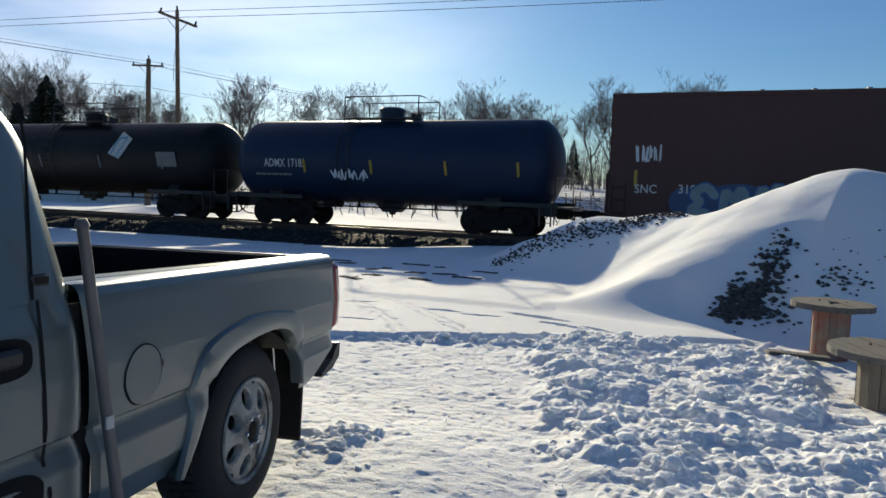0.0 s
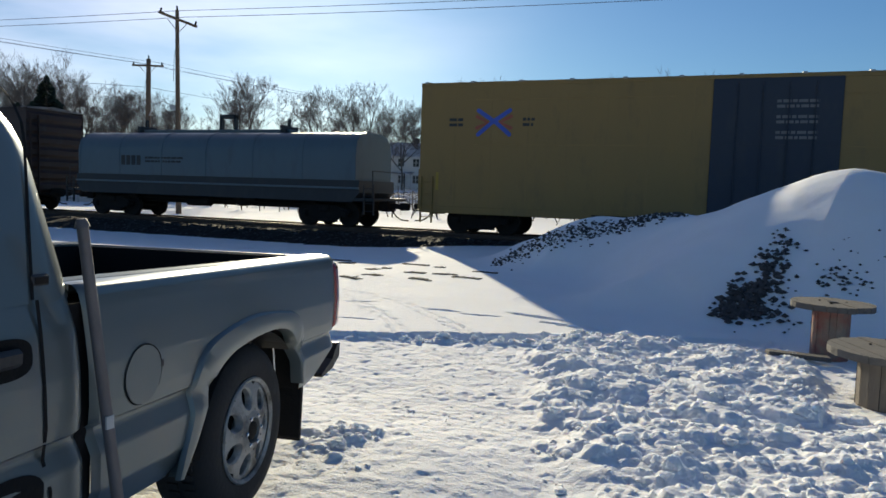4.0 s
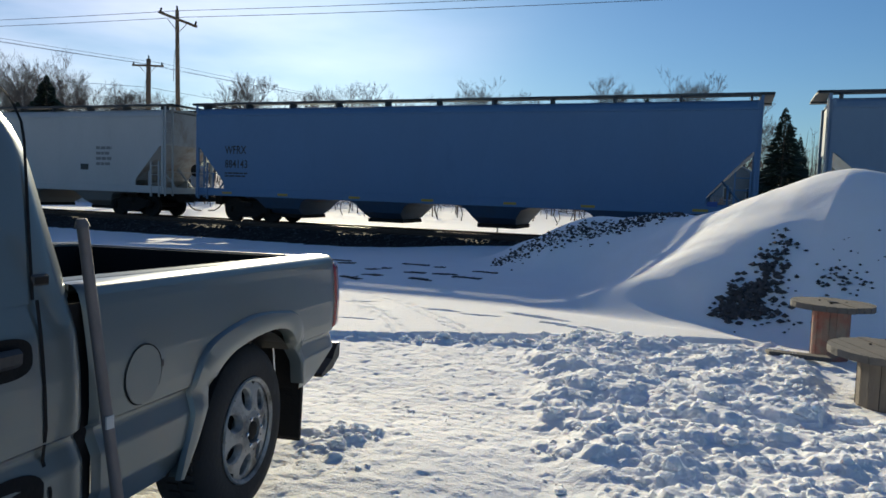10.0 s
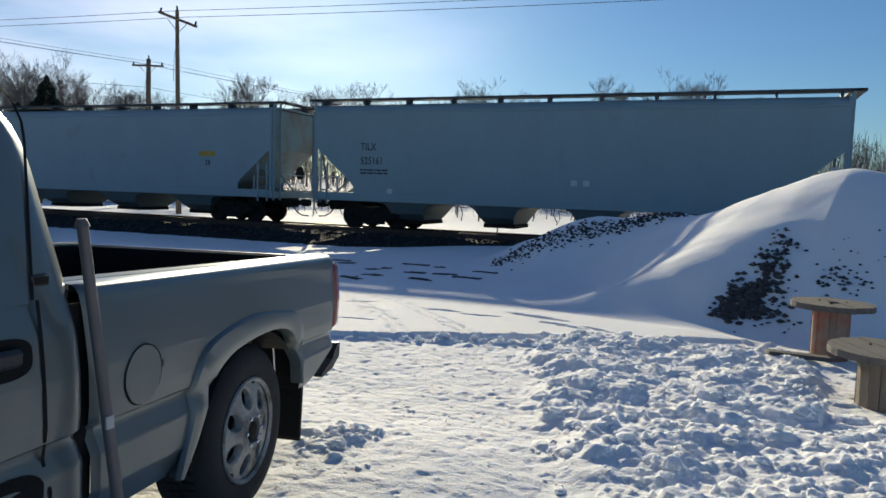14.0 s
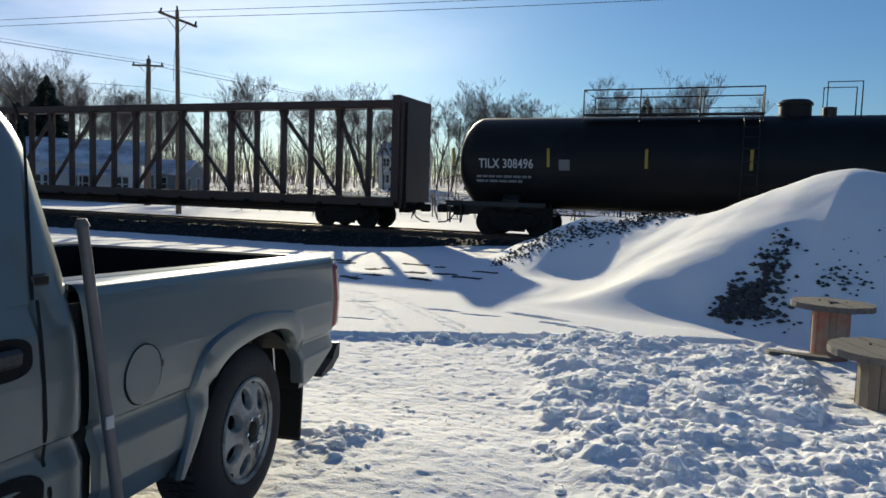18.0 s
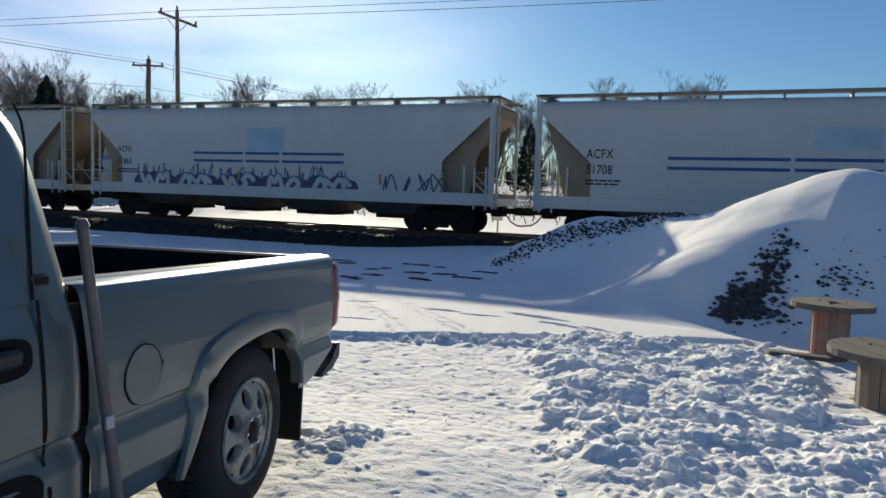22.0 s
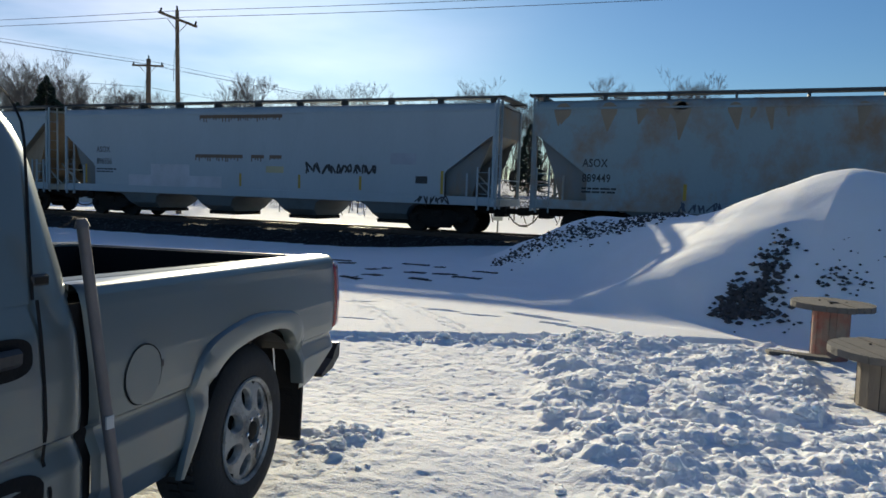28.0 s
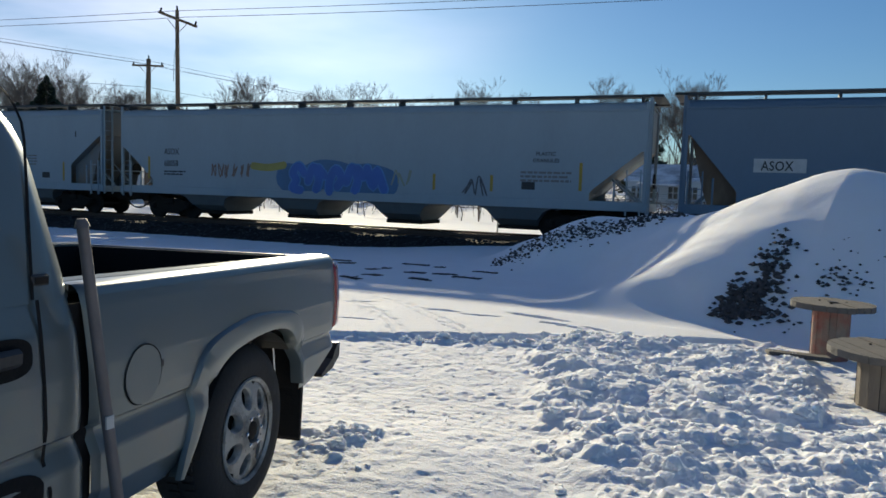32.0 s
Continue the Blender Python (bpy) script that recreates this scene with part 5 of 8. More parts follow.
    c, y = hopper(248.08, 267.68, 4.68, (0.38, 0.45, 0.47), "grey-green covered hopper with a rusty eave", cut=(1.5, 2.8), rust=(0.20, 0.17, 0.13), rust_at=0.72)
    marks(c, y, "UTCX", "53146", -8.5, 2.43, 0.23, BLACK_INK, 0.52)
    plate(c, "yellow_plate", 6.4, 7.2, 2.55, 2.75, YELLOW_INK, y)
    word(c, "28", 6.7, 2.2, 0.2, BLACK_INK, y, 0.9)
    c, y = hopper(269.70, 287.10, 4.72, (0.36, 0.44, 0.45), "grey-green covered hopper, smooth sides", cut=(1.6, 2.9), bays=4)
    marks(c, y, "TILX", "525161", -6.8, 2.84, 0.25, BLACK_INK, 0.5)
    for x, z in ((-5.7, 1.3), (0.9, 1.75), (1.3, 1.75), (8.3, 2.3)):
        plate(c, "notice", x, x + 0.2, z, z + 0.18, WHITE_INK, y)

    # centre beam, short rusty hopper, centre beam
    c, y = centrebeam(288.73, 313.96, 4.80, (0.045, 0.022, 0.018), "dark brown empty centre-beam flat car", web=(-1,))
    for sg in (-1,):
        bars(c, -11.95, 3.9, 0.8, 2.2, 9, GREY_INK, -0.11)
    plate(c, "reflector", -12.6, -12.0, 0.92, 1.02, YELLOW_INK, y)
    c, y = hopper(315.86, 327.97, 4.5, (0.135, 0.120, 0.105), "short weathered grey-brown two-bay hopper", cut=(0.9, 2.3), bays=2, bay_rgb=(0.16, 0.20, 0.20), rust=(0.12, 0.085, 0.06), rust_at=0.55, rounded=False, posts=4, sill=0.14, slope_rgb=(0.12, 0.10, 0.085), walk_rgb=(0.1, 0.09, 0.08))
    plate(c, "notice", 2.0, 2.5, 1.55, 1.8, WHITE_INK, y - 0.08)
    reflectors(c, (4.2,), y - 0.08, 1.4, 0.9)
    bars(c, -4.4, 2.1, 1.2, 0.35, 1, GREY_INK, y - 0.08)
    for k in range(6):
        plate(c, "faded_letter", -2.2 + 0.9 * k, -1.9 + 0.9 * k, 3.7, 4.0, ink((0.12, 0.10, 0.085)), y - 0.08)
    c, y = centrebeam(329.83, 354.14, 4.80, (0.045, 0.022, 0.018), "dark brown empty centre-beam flat car")
    # two long black tank cars
    for x0, x1, num in ((356.30, 377.16, "308496"), (378.85, 399.65, "309277")):
        c, r, zc = tankcar(x0, x1, 4.10, 1.57, (0.011, 0.011, 0.012), "long black tank car with a railed walkway on top", dome_at=0.3, rail_from=-6.0, rail_to=-0.6, style="open")
        tank_word(c, r, zc, "TILX " + num, -9.35, 2.3, 0.30, WHITE_INK, 0.78)
        bars(c, -9.4, 2.05, 1.9, 0.3, 2, GREY_INK, -r - 0.01)
        tank_plate(c, r, zc, "notice", -6.6, 2.25, 0.35, 0.35, GREY_INK)
        for x in (-10.3, -7.0, -3.9, -0.9, 2.6, 6.2, 9.9):
            tank_plate(c, r, zc, "reflector", x, 2.35, 0.09, 0.6, YELLOW_INK)
        tank_plate(c, r, zc, "yellow_plate", 4.45, 2.2, 0.8, 0.5, YELLOW_INK)
        tank_plate(c, r, zc, "pale_patch", 8.0, 2.2, 1.5, 0.45, ink((0.06, 0.06, 0.08)))
        bars(c, 6.4, 2.55, 1.5, 0.4, 2, GREY_INK, -r - 0.01)
        s = Shape()
        for yy in (-0.6, 0.6):
            s.tube([(1.1, yy, 3.9), (1.1, yy, 5.02), (2.0, yy, 5.02), (2.0, yy, 3.9)], 0.022, 5)
        part("end_railing", s, STEEL, c)
        d = part("hazard_diamond", Shape().extrude_y([(-0.15, 0), (0, -0.15), (0.15, 0), (0, 0.15)], -0.004, 0.02), WHITE_INK, c)
        put(d, 7.7, 0, 1.35)
        on_tank(d, r, zc, 1.35)

    # ---- round-sided hoppers with deep end openings
    tan = (0.36, 0.28, 0.19)
    # near-black bays below the pale sides
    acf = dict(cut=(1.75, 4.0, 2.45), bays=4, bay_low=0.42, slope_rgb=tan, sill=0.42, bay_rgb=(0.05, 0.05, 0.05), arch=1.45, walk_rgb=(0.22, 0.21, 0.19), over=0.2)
    c, y = hopper(401.55, 419.20, 4.74, (0.80, 0.76, 0.66), "cream covered hopper with two slanted blue bands", rust=(0.26, 0.17, 0.10), rust_at=0.74, **acf)
    p = Shape().extrude_y([(-3.27, 3.02), (0.55, 3.0), (3.5, 2.98), (4.4, 3.75), (1.35, 3.72), (0.45, 3.15), (-3.27, 3.12)], y - 0.006, y - 0.001)
    part("blue_band", p, ink((0.03, 0.16, 0.50)), c)
    p = Shape().extrude_y([(-3.77, 2.13), (-1.0, 2.1), (0.0, 1.5), (2.83, 1.5), (1.9, 2.2), (-3.77, 2.22)], y - 0.006, y - 0.001)
    part("blue_band", p, ink((0.03, 0.16, 0.50)), c)
    marks(c, y, "ACFX", "45574", -6.77, 2.38, 0.28, BLACK_INK, 0.48)
    plate(c, "rust_patch", -6.0, -5.1, 3.55, 3.68, ink((0.12, 0.1, 0.08)), y)
    p = Shape()
    stroke(p, [(5.0, 1.9), (5.5, 2.0), (5.9, 1.75)], 0.3, y - 0.004)
    part("brown_stain", p, ink((0.24, 0.18, 0.13)), c)
    reflectors(c, (-7.3, 3.0), y, 1.7, 0.6)
    reflectors(c, (-2.4, 0.4), y, 1.55, 0.5)
    white = (0.84, 0.82, 0.78)
    c, y = hopper(420.98, 439.01, 4.72, white, "white covered hopper with blue stripes and outlined graffiti", **acf)
    striped(c, y, -3.5, 3.5)
    plate(c, "pale_blue_patch", -0.9, 0.8, 2.72, 3.65, ink((0.36, 0.50, 0.62)), y)
    marks(c, y, "ACFX", "51863", -7.5, 2.68, 0.25, BLACK_INK, 0.5)
    for k in range(5):
        tag_scrawl(c, -6.5 + 2.1 * k, 1.05, 1.9, 1.25, (0.06, 0.08, 0.22), y, 60 + k, 0.022, 4)
        throw_up(c, -6.3 + 2.1 * k, -4.7 + 2.1 * k, 1.1, 1.9, (0.52, 0.53, 0.50), (0.08, 0.10, 0.22), y + 0.002, 80 + k, 2)
    tag_scrawl(c, 5.0, 1.3, 2.4, 0.75, (0.05, 0.07, 0.16), y, 66, 0.03, 4)
    reflectors(c, (-7.7, 7.3), y, 1.4, 0.7)
    reflectors(c, (-5.0, -1.3, 1.6, 4.9), y, 1.6, 0.4)
    c, y = hopper(440.66, 458.63, 4.72, white, "white covered hopper with two blue stripes", **acf)
    striped(c, y, -4.9, 4.9)
    plate(c, "pale_blue_patch", -0.9, 0.8, 2.95, 3.6, ink((0.42, 0.52, 0.60)), y)
    marks(c, y, "ACFX", "51708", -7.4, 2.66, 0.28, BLACK_INK, 0.5)
    bars(c, 5.2, 2.9, 1.9, 0.4, 4, GREY_INK, y)
    plate(c, "notice", -1.2, -0.7, 1.08, 1.24, BLACK_INK, y - 0.03)
    for x in (-2.8, -0.4, 2.2):
        plate(c, "reflector", x, x + 0.18, 1.08, 1.22, YELLOW_INK, y - 0.03)
    bars(c, 3.4, 1.7, 2.2, 0.3, 2, GREY_INK, y)
    c, y = hopper(460.24, 478.35, 4.72, (0.70, 0.72, 0.72), "light grey covered hopper with yellow marks along its foot", **acf)
    marks(c, y, "ACFX", "45109", -7.3, 2.4, 0.28, BLACK_INK, 0.5)
    plate(c, "notice", -5.6, -5.35, 2.3, 2.55, GREY_INK, y)
    plate(c, "notice", 4.6, 5.1, 1.75, 2.0, BLACK_INK, y)
    reflectors(c, (-5.0, -2.1, 1.3, 4.4), y, 1.45, 0.5)
    reflectors(c, (6.8,), y, 1.3, 0.95)
    c, y = hopper(479.9, 497.99, 4.72, white, "white covered hopper with a blue leaf-shaped mark and stripes", **acf)
    p = Shape()
    stroke(p, [(-1.0, 2.66), (-0.75, 3.2), (-0.3, 3.55), (-0.2, 3.1), (-0.55, 2.75), (-1.0, 2.66)], 0.035, y - 0.006)
    stroke(p, [(-0.45, 2.7), (-0.2, 3.5), (0.0, 3.0), (0.25, 3.5), (0.2, 2.7)], 0.04, y - 0.006, curve=False)
    stroke(p, [(0.3, 3.55), (0.42, 3.1), (0.6, 2.7)], 0.04, y - 0.006)
    stroke(p, [(0.45, 3.45), (0.62, 3.1), (0.66, 2.66)], 0.035, y - 0.006)
    stroke(p, [(0.2, 2.9), (0.62, 2.9)], 0.03, y - 0.006)
    put(part("company_mark", p, BLUE_INK, c), -0.45)
    striped(c, y, -5.5, 4.15)
    marks(c, y, "ACFX", "45784", -7.5, 2.36, 0.27, BLACK_INK, 0.5)
    bars(c, 5.3, 2.4, 1.9, 0.4, 4, GREY_INK, y)
    reflectors(c, (-7.9, 7.6), y, 1.4, 0.9)
    reflectors(c, (-4.9, -1.1, 2.0, 4.9), y, 1.5, 0.5)
    plate(c, "notice", -7.6, -7.35, 1.1, 1.25, WHITE_INK, y - 0.03)

    # ---- the rest of the grey hoppers
    c, y = hopper(498.78, 517.39, 4.66, (0.25, 0.31, 0.36), "blue-grey covered hopper with low bays", cut=(1.7, 2.9), bays=3, bay_rgb=(0.26, 0.30, 0.33), bay_low=0.25)
    marks(c, y, "AGPX", "16196", -7.0, 2.62, 0.27, BLACK_INK, 0.5)
    reflectors(c, (-6.0, -3.6, -0.9, 2.3, 5.6), y, 1.5, 0.45)
    c, y = hopper(518.9, 540.11, 4.70, (0.50, 0.52, 0.52), "light grey covered hopper with a tan end", cut=(1.8, 3.9, 2.3), slope_rgb=tan)
    marks(c, y, "AGEX", "", -9.0, 2.6, 0.27, BLACK_INK, 0.5)
    plate(c, "notice", 5.6, 6.05, 1.85, 2.1, BLACK_INK, y)
    reflectors(c, (-8.0, 1.0, 3.7, 7.2), y, 1.5, 0.5)
    aso = dict(cut=(1.75, 3.35, 2.05), slope_rgb=(0.20, 0.22, 0.23), over=0.3)
    c, y = hopper(541.31, 560.98, 4.72, (0.52, 0.53, 0.54), "light grey covered hopper with rust streaks and a black scrawl", **aso)
    rust = ink((0.13, 0.085, 0.055))
    for x0, x1, z in ((-2.5, 1.4, 4.16), (-2.7, -0.4, 2.62), (0.0, 0.6, 2.62), (0.85, 1.4, 2.62)):
        p = Shape().box(x0, x1, y - 0.006, y - 0.001, z - 0.13, z)
        rng = random.Random(int(x0 * 10))
        xx = x0
        while xx < x1 - 0.08:
            d = rng.uniform(0.02, 0.16)
            p.box(xx, xx + 0.05, y - 0.006, y - 0.001, z - 0.13 - d, z - 0.13)
            xx += rng.uniform(0.09, 0.2)
        part("rust_streak", p, rust, c)
    tag_scrawl(c, 2.5, 1.95, 3.0, 0.42, (0.02, 0.02, 0.025), y, 71, 0.035, 9)
    tag_scrawl(c, 7.0, 1.02, 1.3, 0.28, (0.02, 0.02, 0.025), y - 0.03, 72, 0.025, 5)
    marks(c, y, "ASOX", "896556", -8.0, 2.66, 0.24, BLACK_INK, 0.5)
    plate(c, "faded_patch", 6.0, 7.0, 2.35, 2.75, ink((0.30, 0.33, 0.38)), y)
    plate(c, "faded_patch", 0.7, 1.5, 1.95, 2.2, ink((0.40, 0.36, 0.22)), y)
    p = Shape().box(-6.2, -1.4, y - 0.005, y - 0.001, 1.3, 1.75).box(-5.0, -3.0, y - 0.005, y - 0.001, 1.75, 2.2)
    part("repainted_patch", p, ink((0.42, 0.44, 0.48)), c)
    plate(c, "notice", 7.0, 7.45, 1.7, 1.95, BLACK_INK, y)
    reflectors(c, (-8.6, 8.0), y, 1.35, 0.8)
    reflectors(c, (-0.5, 2.2, 4.8), y, 1.4, 0.5)
    c, y = hopper(562.4, 582.31, 4.74, (0.38, 0.43, 0.43), "grey-green covered hopper with wide rust stains below the eave", rust=(0.24, 0.15, 0.09), rust_at=0.56, **aso)
    marks(c, y, "ASOX", "889449", -8.36, 2.38, 0.25, BLACK_INK, 0.48)
    for k, (x, w) in enumerate(((-5.4, 1.4), (1.2, 1.8), (4.6, 1.2))):
        tag_scrawl(c, x, 1.05, w, 0.3, (0.05, 0.06, 0.09), y - 0.03, 90 + k, 0.022, 5)
    rng = random.Random(5)
    for k in range(26):
        p, x = Shape(), rng.uniform(-9.3, 9.3)
        stroke(p, [(x, 4.15), (x + rng.uniform(-0.1, 0.1), 4.15 - rng.uniform(0.2, 0.9))], rng.uniform(0.05, 0.28), y - 0.004, 0.03)
        part("rust_streak", p, ink((0.25, 0.19, 0.13)), c)
    reflectors(c, (-5.2, -1.8, 1.5, 4.9), y, 1.4, 0.5)
    c, y = hopper(583.83, 603.49, 4.70, grey, "grey covered hopper with yellow reflector strips", **aso)
    marks(c, y, "ASOX", "896861", -8.1, 2.66, 0.25, BLACK_INK, 0.5)
    plate(c, "notice", 6.9, 7.4, 1.72, 1.98, ink((0.05, 0.12, 0.08)), y)
    p = Shape()
    stroke(p, [(9.0, 3.35), (9.1, 3.2), (9.2, 3.35)], 0.13, y - 0.004)
    part("rust_patch", p, rust, c)
    reflectors(c, (-8.4, 8.0), y, 1.5, 0.75)
    reflectors(c, (-5.2, -2.3, 0.3, 3.0, 5.2), y, 1.45, 0.45)
    c, y = hopper(605.05, 624.62, 4.72, (0.43, 0.46, 0.48), "grey covered hopper with pale name panels", **aso)
    plate(c, "pale_panel", -8.1, -7.2, 2.55, 2.85, WHITE_INK, y, t=0.004)
    marks(c, y - 0.003, "ASOX", "894018", -8.05, 2.6, 0.24, BLACK_INK, 0.5)
    bars(c, 4.9, 2.5, 1.1, 0.5, 4, GREY_INK, y)
    plate(c, "notice", 6.3, 6.75, 1.5, 1.75, BLACK_INK, y)
    reflectors(c, (-8.6, 7.6), y, 1.4, 0.8)
    reflectors(c, (-5.5, -2.8, 0.4, 2.9, 5.3), y, 1.4, 0.45)
    for x, z in ((-7.6, 3.4), (1.1, 3.25), (8.3, 3.3)):
        plate(c, "chipped_spot", x, x + 0.06, z, z + 0.25, BLACK_INK, y)
    c, y = hopper(625.8, 647.18, 4.66, (0.46, 0.48, 0.49), "light grey covered hopper with blue and yellow graffiti", cut=(1.7, 2.9))
    marks(c, y, "ASOX", "68058", -8.4, 2.6, 0.24, BLACK_INK, 0.48)
    throw_up(c, -2.4, 1.7, 1.15, 2.45, (0.06, 0.14, 0.42), (0.10, 0.26, 0.50), y, 101, 5)
    tag_scrawl(c, -6.0, 1.7, 1.9, 0.6, (0.20, 0.13, 0.10), y, 102, 0.025, 6)
    p = Shape()
    stroke(p, [(-4.0, 2.2), (-3.3, 2.15), (-2.6, 2.25)], 0.14, y - 0.004)
    part("yellow_smear", p, ink((0.36, 0.30, 0.08)), c)
    tag_scrawl(c, 1.9, 1.6, 0.9, 0.6, (0.25, 0.27, 0.2), y, 103, 0.025, 3)
    tag_scrawl(c, 4.6, 1.2, 1.0, 0.9, (0.08, 0.08, 0.09), y, 104, 0.025, 2)
    word(c, "PLASTIC", 7.2, 2.72, 0.12, BLACK_INK, y, 1.0)
    word(c, "GRANULES", 7.1, 2.5, 0.12, BLACK_INK, y, 1.0)
    bars(c, 6.7, 2.2, 1.7, 0.4, 3, GREY_INK, y)
    plate(c, "notice", 6.75, 7.2, 1.6, 1.85, BLACK_INK, y)
    reflectors(c, (-9.2, 8.7), y, 1.6, 0.9)
    reflectors(c, (3.6, 5.7), y, 1.5, 0.55)
    c, y = hopper(648.35, 668.2, 4.70, (0.18, 0.24, 0.31), "blue-grey covered hopper with pale name panels", cut=(1.5, 3.4, 1.7), slope_rgb=(0.16, 0.10, 0.06))
    plate(c, "pale_panel", -8.0, -6.6, 2.3, 2.7, WHITE_INK, y, t=0.004)
    marks(c, y - 0.003, "ASOX", "", -7.8, 2.36, 0.27, BLACK_INK, 0.5)


def yellow_details(c, y, xl, xt, with_mark):
    """Crossed-arrow mark, seams and name panel of the tall yellow cars."""
    p = Shape()
    stroke(p, [(xl - 0.55, 3.4), (xl - 0.1, 3.78), (xl + 0.55, 4.2)], 0.07, y - 0.006, curve=False)
    stroke(p, [(xl - 0.55, 4.2), (xl + 0.1, 3.78), (xl + 0.55, 3.4)], 0.07, y - 0.006, curve=False)
    part("blue_mark", p, ink((0.05, 0.10, 0.45)), c)
    p = Shape()
    stroke(p, [(xl + 0.6, 3.62), (xl + 0.22, 3.8), (xl + 0.6, 4.0)], 0.055, y - 0.006, curve=False)
    stroke(p, [(xl - 0.6, 3.62), (xl - 0.22, 3.8), (xl - 0.6, 4.0)], 0.055, y - 0.006, curve=False)
    part("red_mark", p, ink((0.35, 0.08, 0.05)), c)
    for a, b in ((xl - 1.6, xl - 1.1), (xl + 1.0, xl + 1.4)):
        bars(c, a, 3.95, b - a, 0.35, 2, BLACK_INK, y)
    for z in (4.55, 3.05):
        part("side_seam", Shape().box(-8.3, -1.8, y - 0.014, y, z, z + 0.03), ink((0.28, 0.17, 0.05)), c)
        part("side_seam", Shape().box(2.75, 8.3, y - 0.014, y, z, z + 0.03), ink((0.28, 0.17, 0.05)), c)
    if with_mark:
        plate(c, "name_panel", xt - 1.06, xt + 1.05, 3.85, 4.32, BLACK_INK, y)
        p = Shape()
        for k in (-0.62, 0.0):
            p.box(xt + k - 0.28, xt + k + 0.26, y - 0.011, y - 0.007, 4.15, 4.26).box(xt + k - 0.09, xt + k + 0.07, y - 0.011, y - 0.007, 3.92, 4.15)
        stroke(p, [(xt + 0.42, 3.95), (xt + 0.85, 4.23)], 0.05, y - 0.010)
        stroke(p, [(xt + 0.42, 4.23), (xt + 0.85, 3.95)], 0.05, y - 0.010)
        part("company_mark", p, WHITE_INK, c)
        bars(c, xt - 0.95, 3.7, 1.8, 0.22, 1, ink((0.22, 0.12, 0.05)), y)
        bars(c, xt - 0.3, 3.4, 0.9, 0.16, 1, ink((0.22, 0.12, 0.05)), y)
    else:
        p = Shape()
        for k in range(5):
            p.box(xt - 1.3 + 0.45 * k, xt - 1.0 + 0.45 * k, y - 0.006, y - 0.001, 3.75, 4.1)
        part("faded_mark", p, ink((0.30, 0.13, 0.05)), c)


def striped(c, y, a, b):
    """Two thin blue stripes along the side."""
    for z in (2.68, 2.38):
        cuts = [a, a + (b - a) * 0.36, a + (b - a) * 0.6, b]
        p = Shape()
        for u, v in zip(cuts, cuts[1:]):
            p.box(u, v - 0.12, y - 0.006, y - 0.001, z - 0.05, z + 0.05)
        part("blue_stripe", p, BLUE_INK, c)


def big_word(c, y):
    """The flowing blue word: fat joined letters with a dark edge."""
    fill, edge = Shape(), Shape()

    def both(pts, w, w1=None):
        stroke(edge, pts, w + 0.06, y - 0.004, None if w1 is None else w1 + 0.06)
        stroke(edge, [(a - 0.15, b - 0.03) for a, b in pts], w + 0.03, y - 0.004, None if w1 is None else w1 + 0.03)
        stroke(fill, pts, w, y - 0.03, w1)

    both([(-6.45, 3.05), (-6.75, 2.4), (-6.5, 1.75), (-6.05, 1.45)], 0.18, 0.12)
    both([(-3.95, 3.6), (-4.4, 3.82), (-4.95, 3.55), (-4.9, 3.0), (-4.35, 2.65), (-4.1, 2.2), (-4.5, 1.65), (-5.2, 1.5), (-5.6, 1.9), (-5.45, 2.7)], 0.24)
    both([(-3.0, 3.75), (-3.25, 2.9), (-3.75, 1.9), (-4.0, 1.45)], 0.26, 0.2)
    both([(-2.95, 3.7), (-2.4, 3.8), (-2.25, 3.3), (-2.75, 2.8)], 0.2)
    both([(-2.7, 2.7), (-2.0, 3.1), (-1.55, 2.95), (-1.75, 2.45), (-2.6, 2.25)], 0.22)
    both([(-2.5, 2.3), (-1.9, 1.7), (-1.0, 1.35), (-0.2, 1.7), (0.6, 2.7)], 0.22, 0.28)
    both([(0.75, 3.0), (0.75, 2.2), (1.0, 1.5), (1.6, 1.65), (2.0, 2.2)], 0.3, 0.2)
    both([(0.55, 2.4), (0.2, 1.5)], 0.26)
    both([(0.62, 3.62), (1.35, 3.68)], 0.24)
    both([(2.0, 2.95), (2.3, 2.2), (2.0, 1.4)], 0.26, 0.2)
    both([(2.2, 2.3), (2.8, 2.95), (3.3, 3.0), (3.45, 2.4), (3.4, 1.4)], 0.28, 0.3)
    both([(3.5, 2.8), (4.0, 3.1), (4.5, 2.8), (4.6, 2.0), (4.9, 1.5), (5.6, 1.55), (6.2, 2.1), (6.75, 2.3)], 0.24, 0.42)
    part("painted_word_edge", edge, ink((0.035, 0.075, 0.16)), c)
    part("painted_word", fill, ink((0.13, 0.29, 0.40)), c)


build_train()


# ---------------------------------------------------------------- pickup
SILVER = material("silver_car_paint", (0.125, 0.152, 0.160), 0.36, 0.45, vary=0.05, scale=2, grain=300, bump=0.02, coat=0.35, dirt=(0.15, 0.15, 0.145), dirt_at=0.66, dirt_scale=2.5)
RUBBER = material("tyre_rubber", (0.018, 0.018, 0.019), 0.85, vary=0.3, scale=8, dirt=(0.05, 0.05, 0.05), dirt_at=0.74, dirt_scale=6)
ALLOY = material("alloy_rim", (0.34, 0.34, 0.33), 0.52, 0.35, vary=0.25, scale=14, dirt=(0.07, 0.065, 0.06), dirt_at=0.56, dirt_scale=7)
# liner black, also the colour of the shade block behind the cab
LINER_AND_GAP_SHADE = material("bed_liner", (0.012, 0.012, 0.013), 0.85, vary=0.3, bump=0.3, spec=0.15)
PLASTIC = material("black_plastic", (0.02, 0.02, 0.022), 0.5, vary=0.2, bump=0.1)
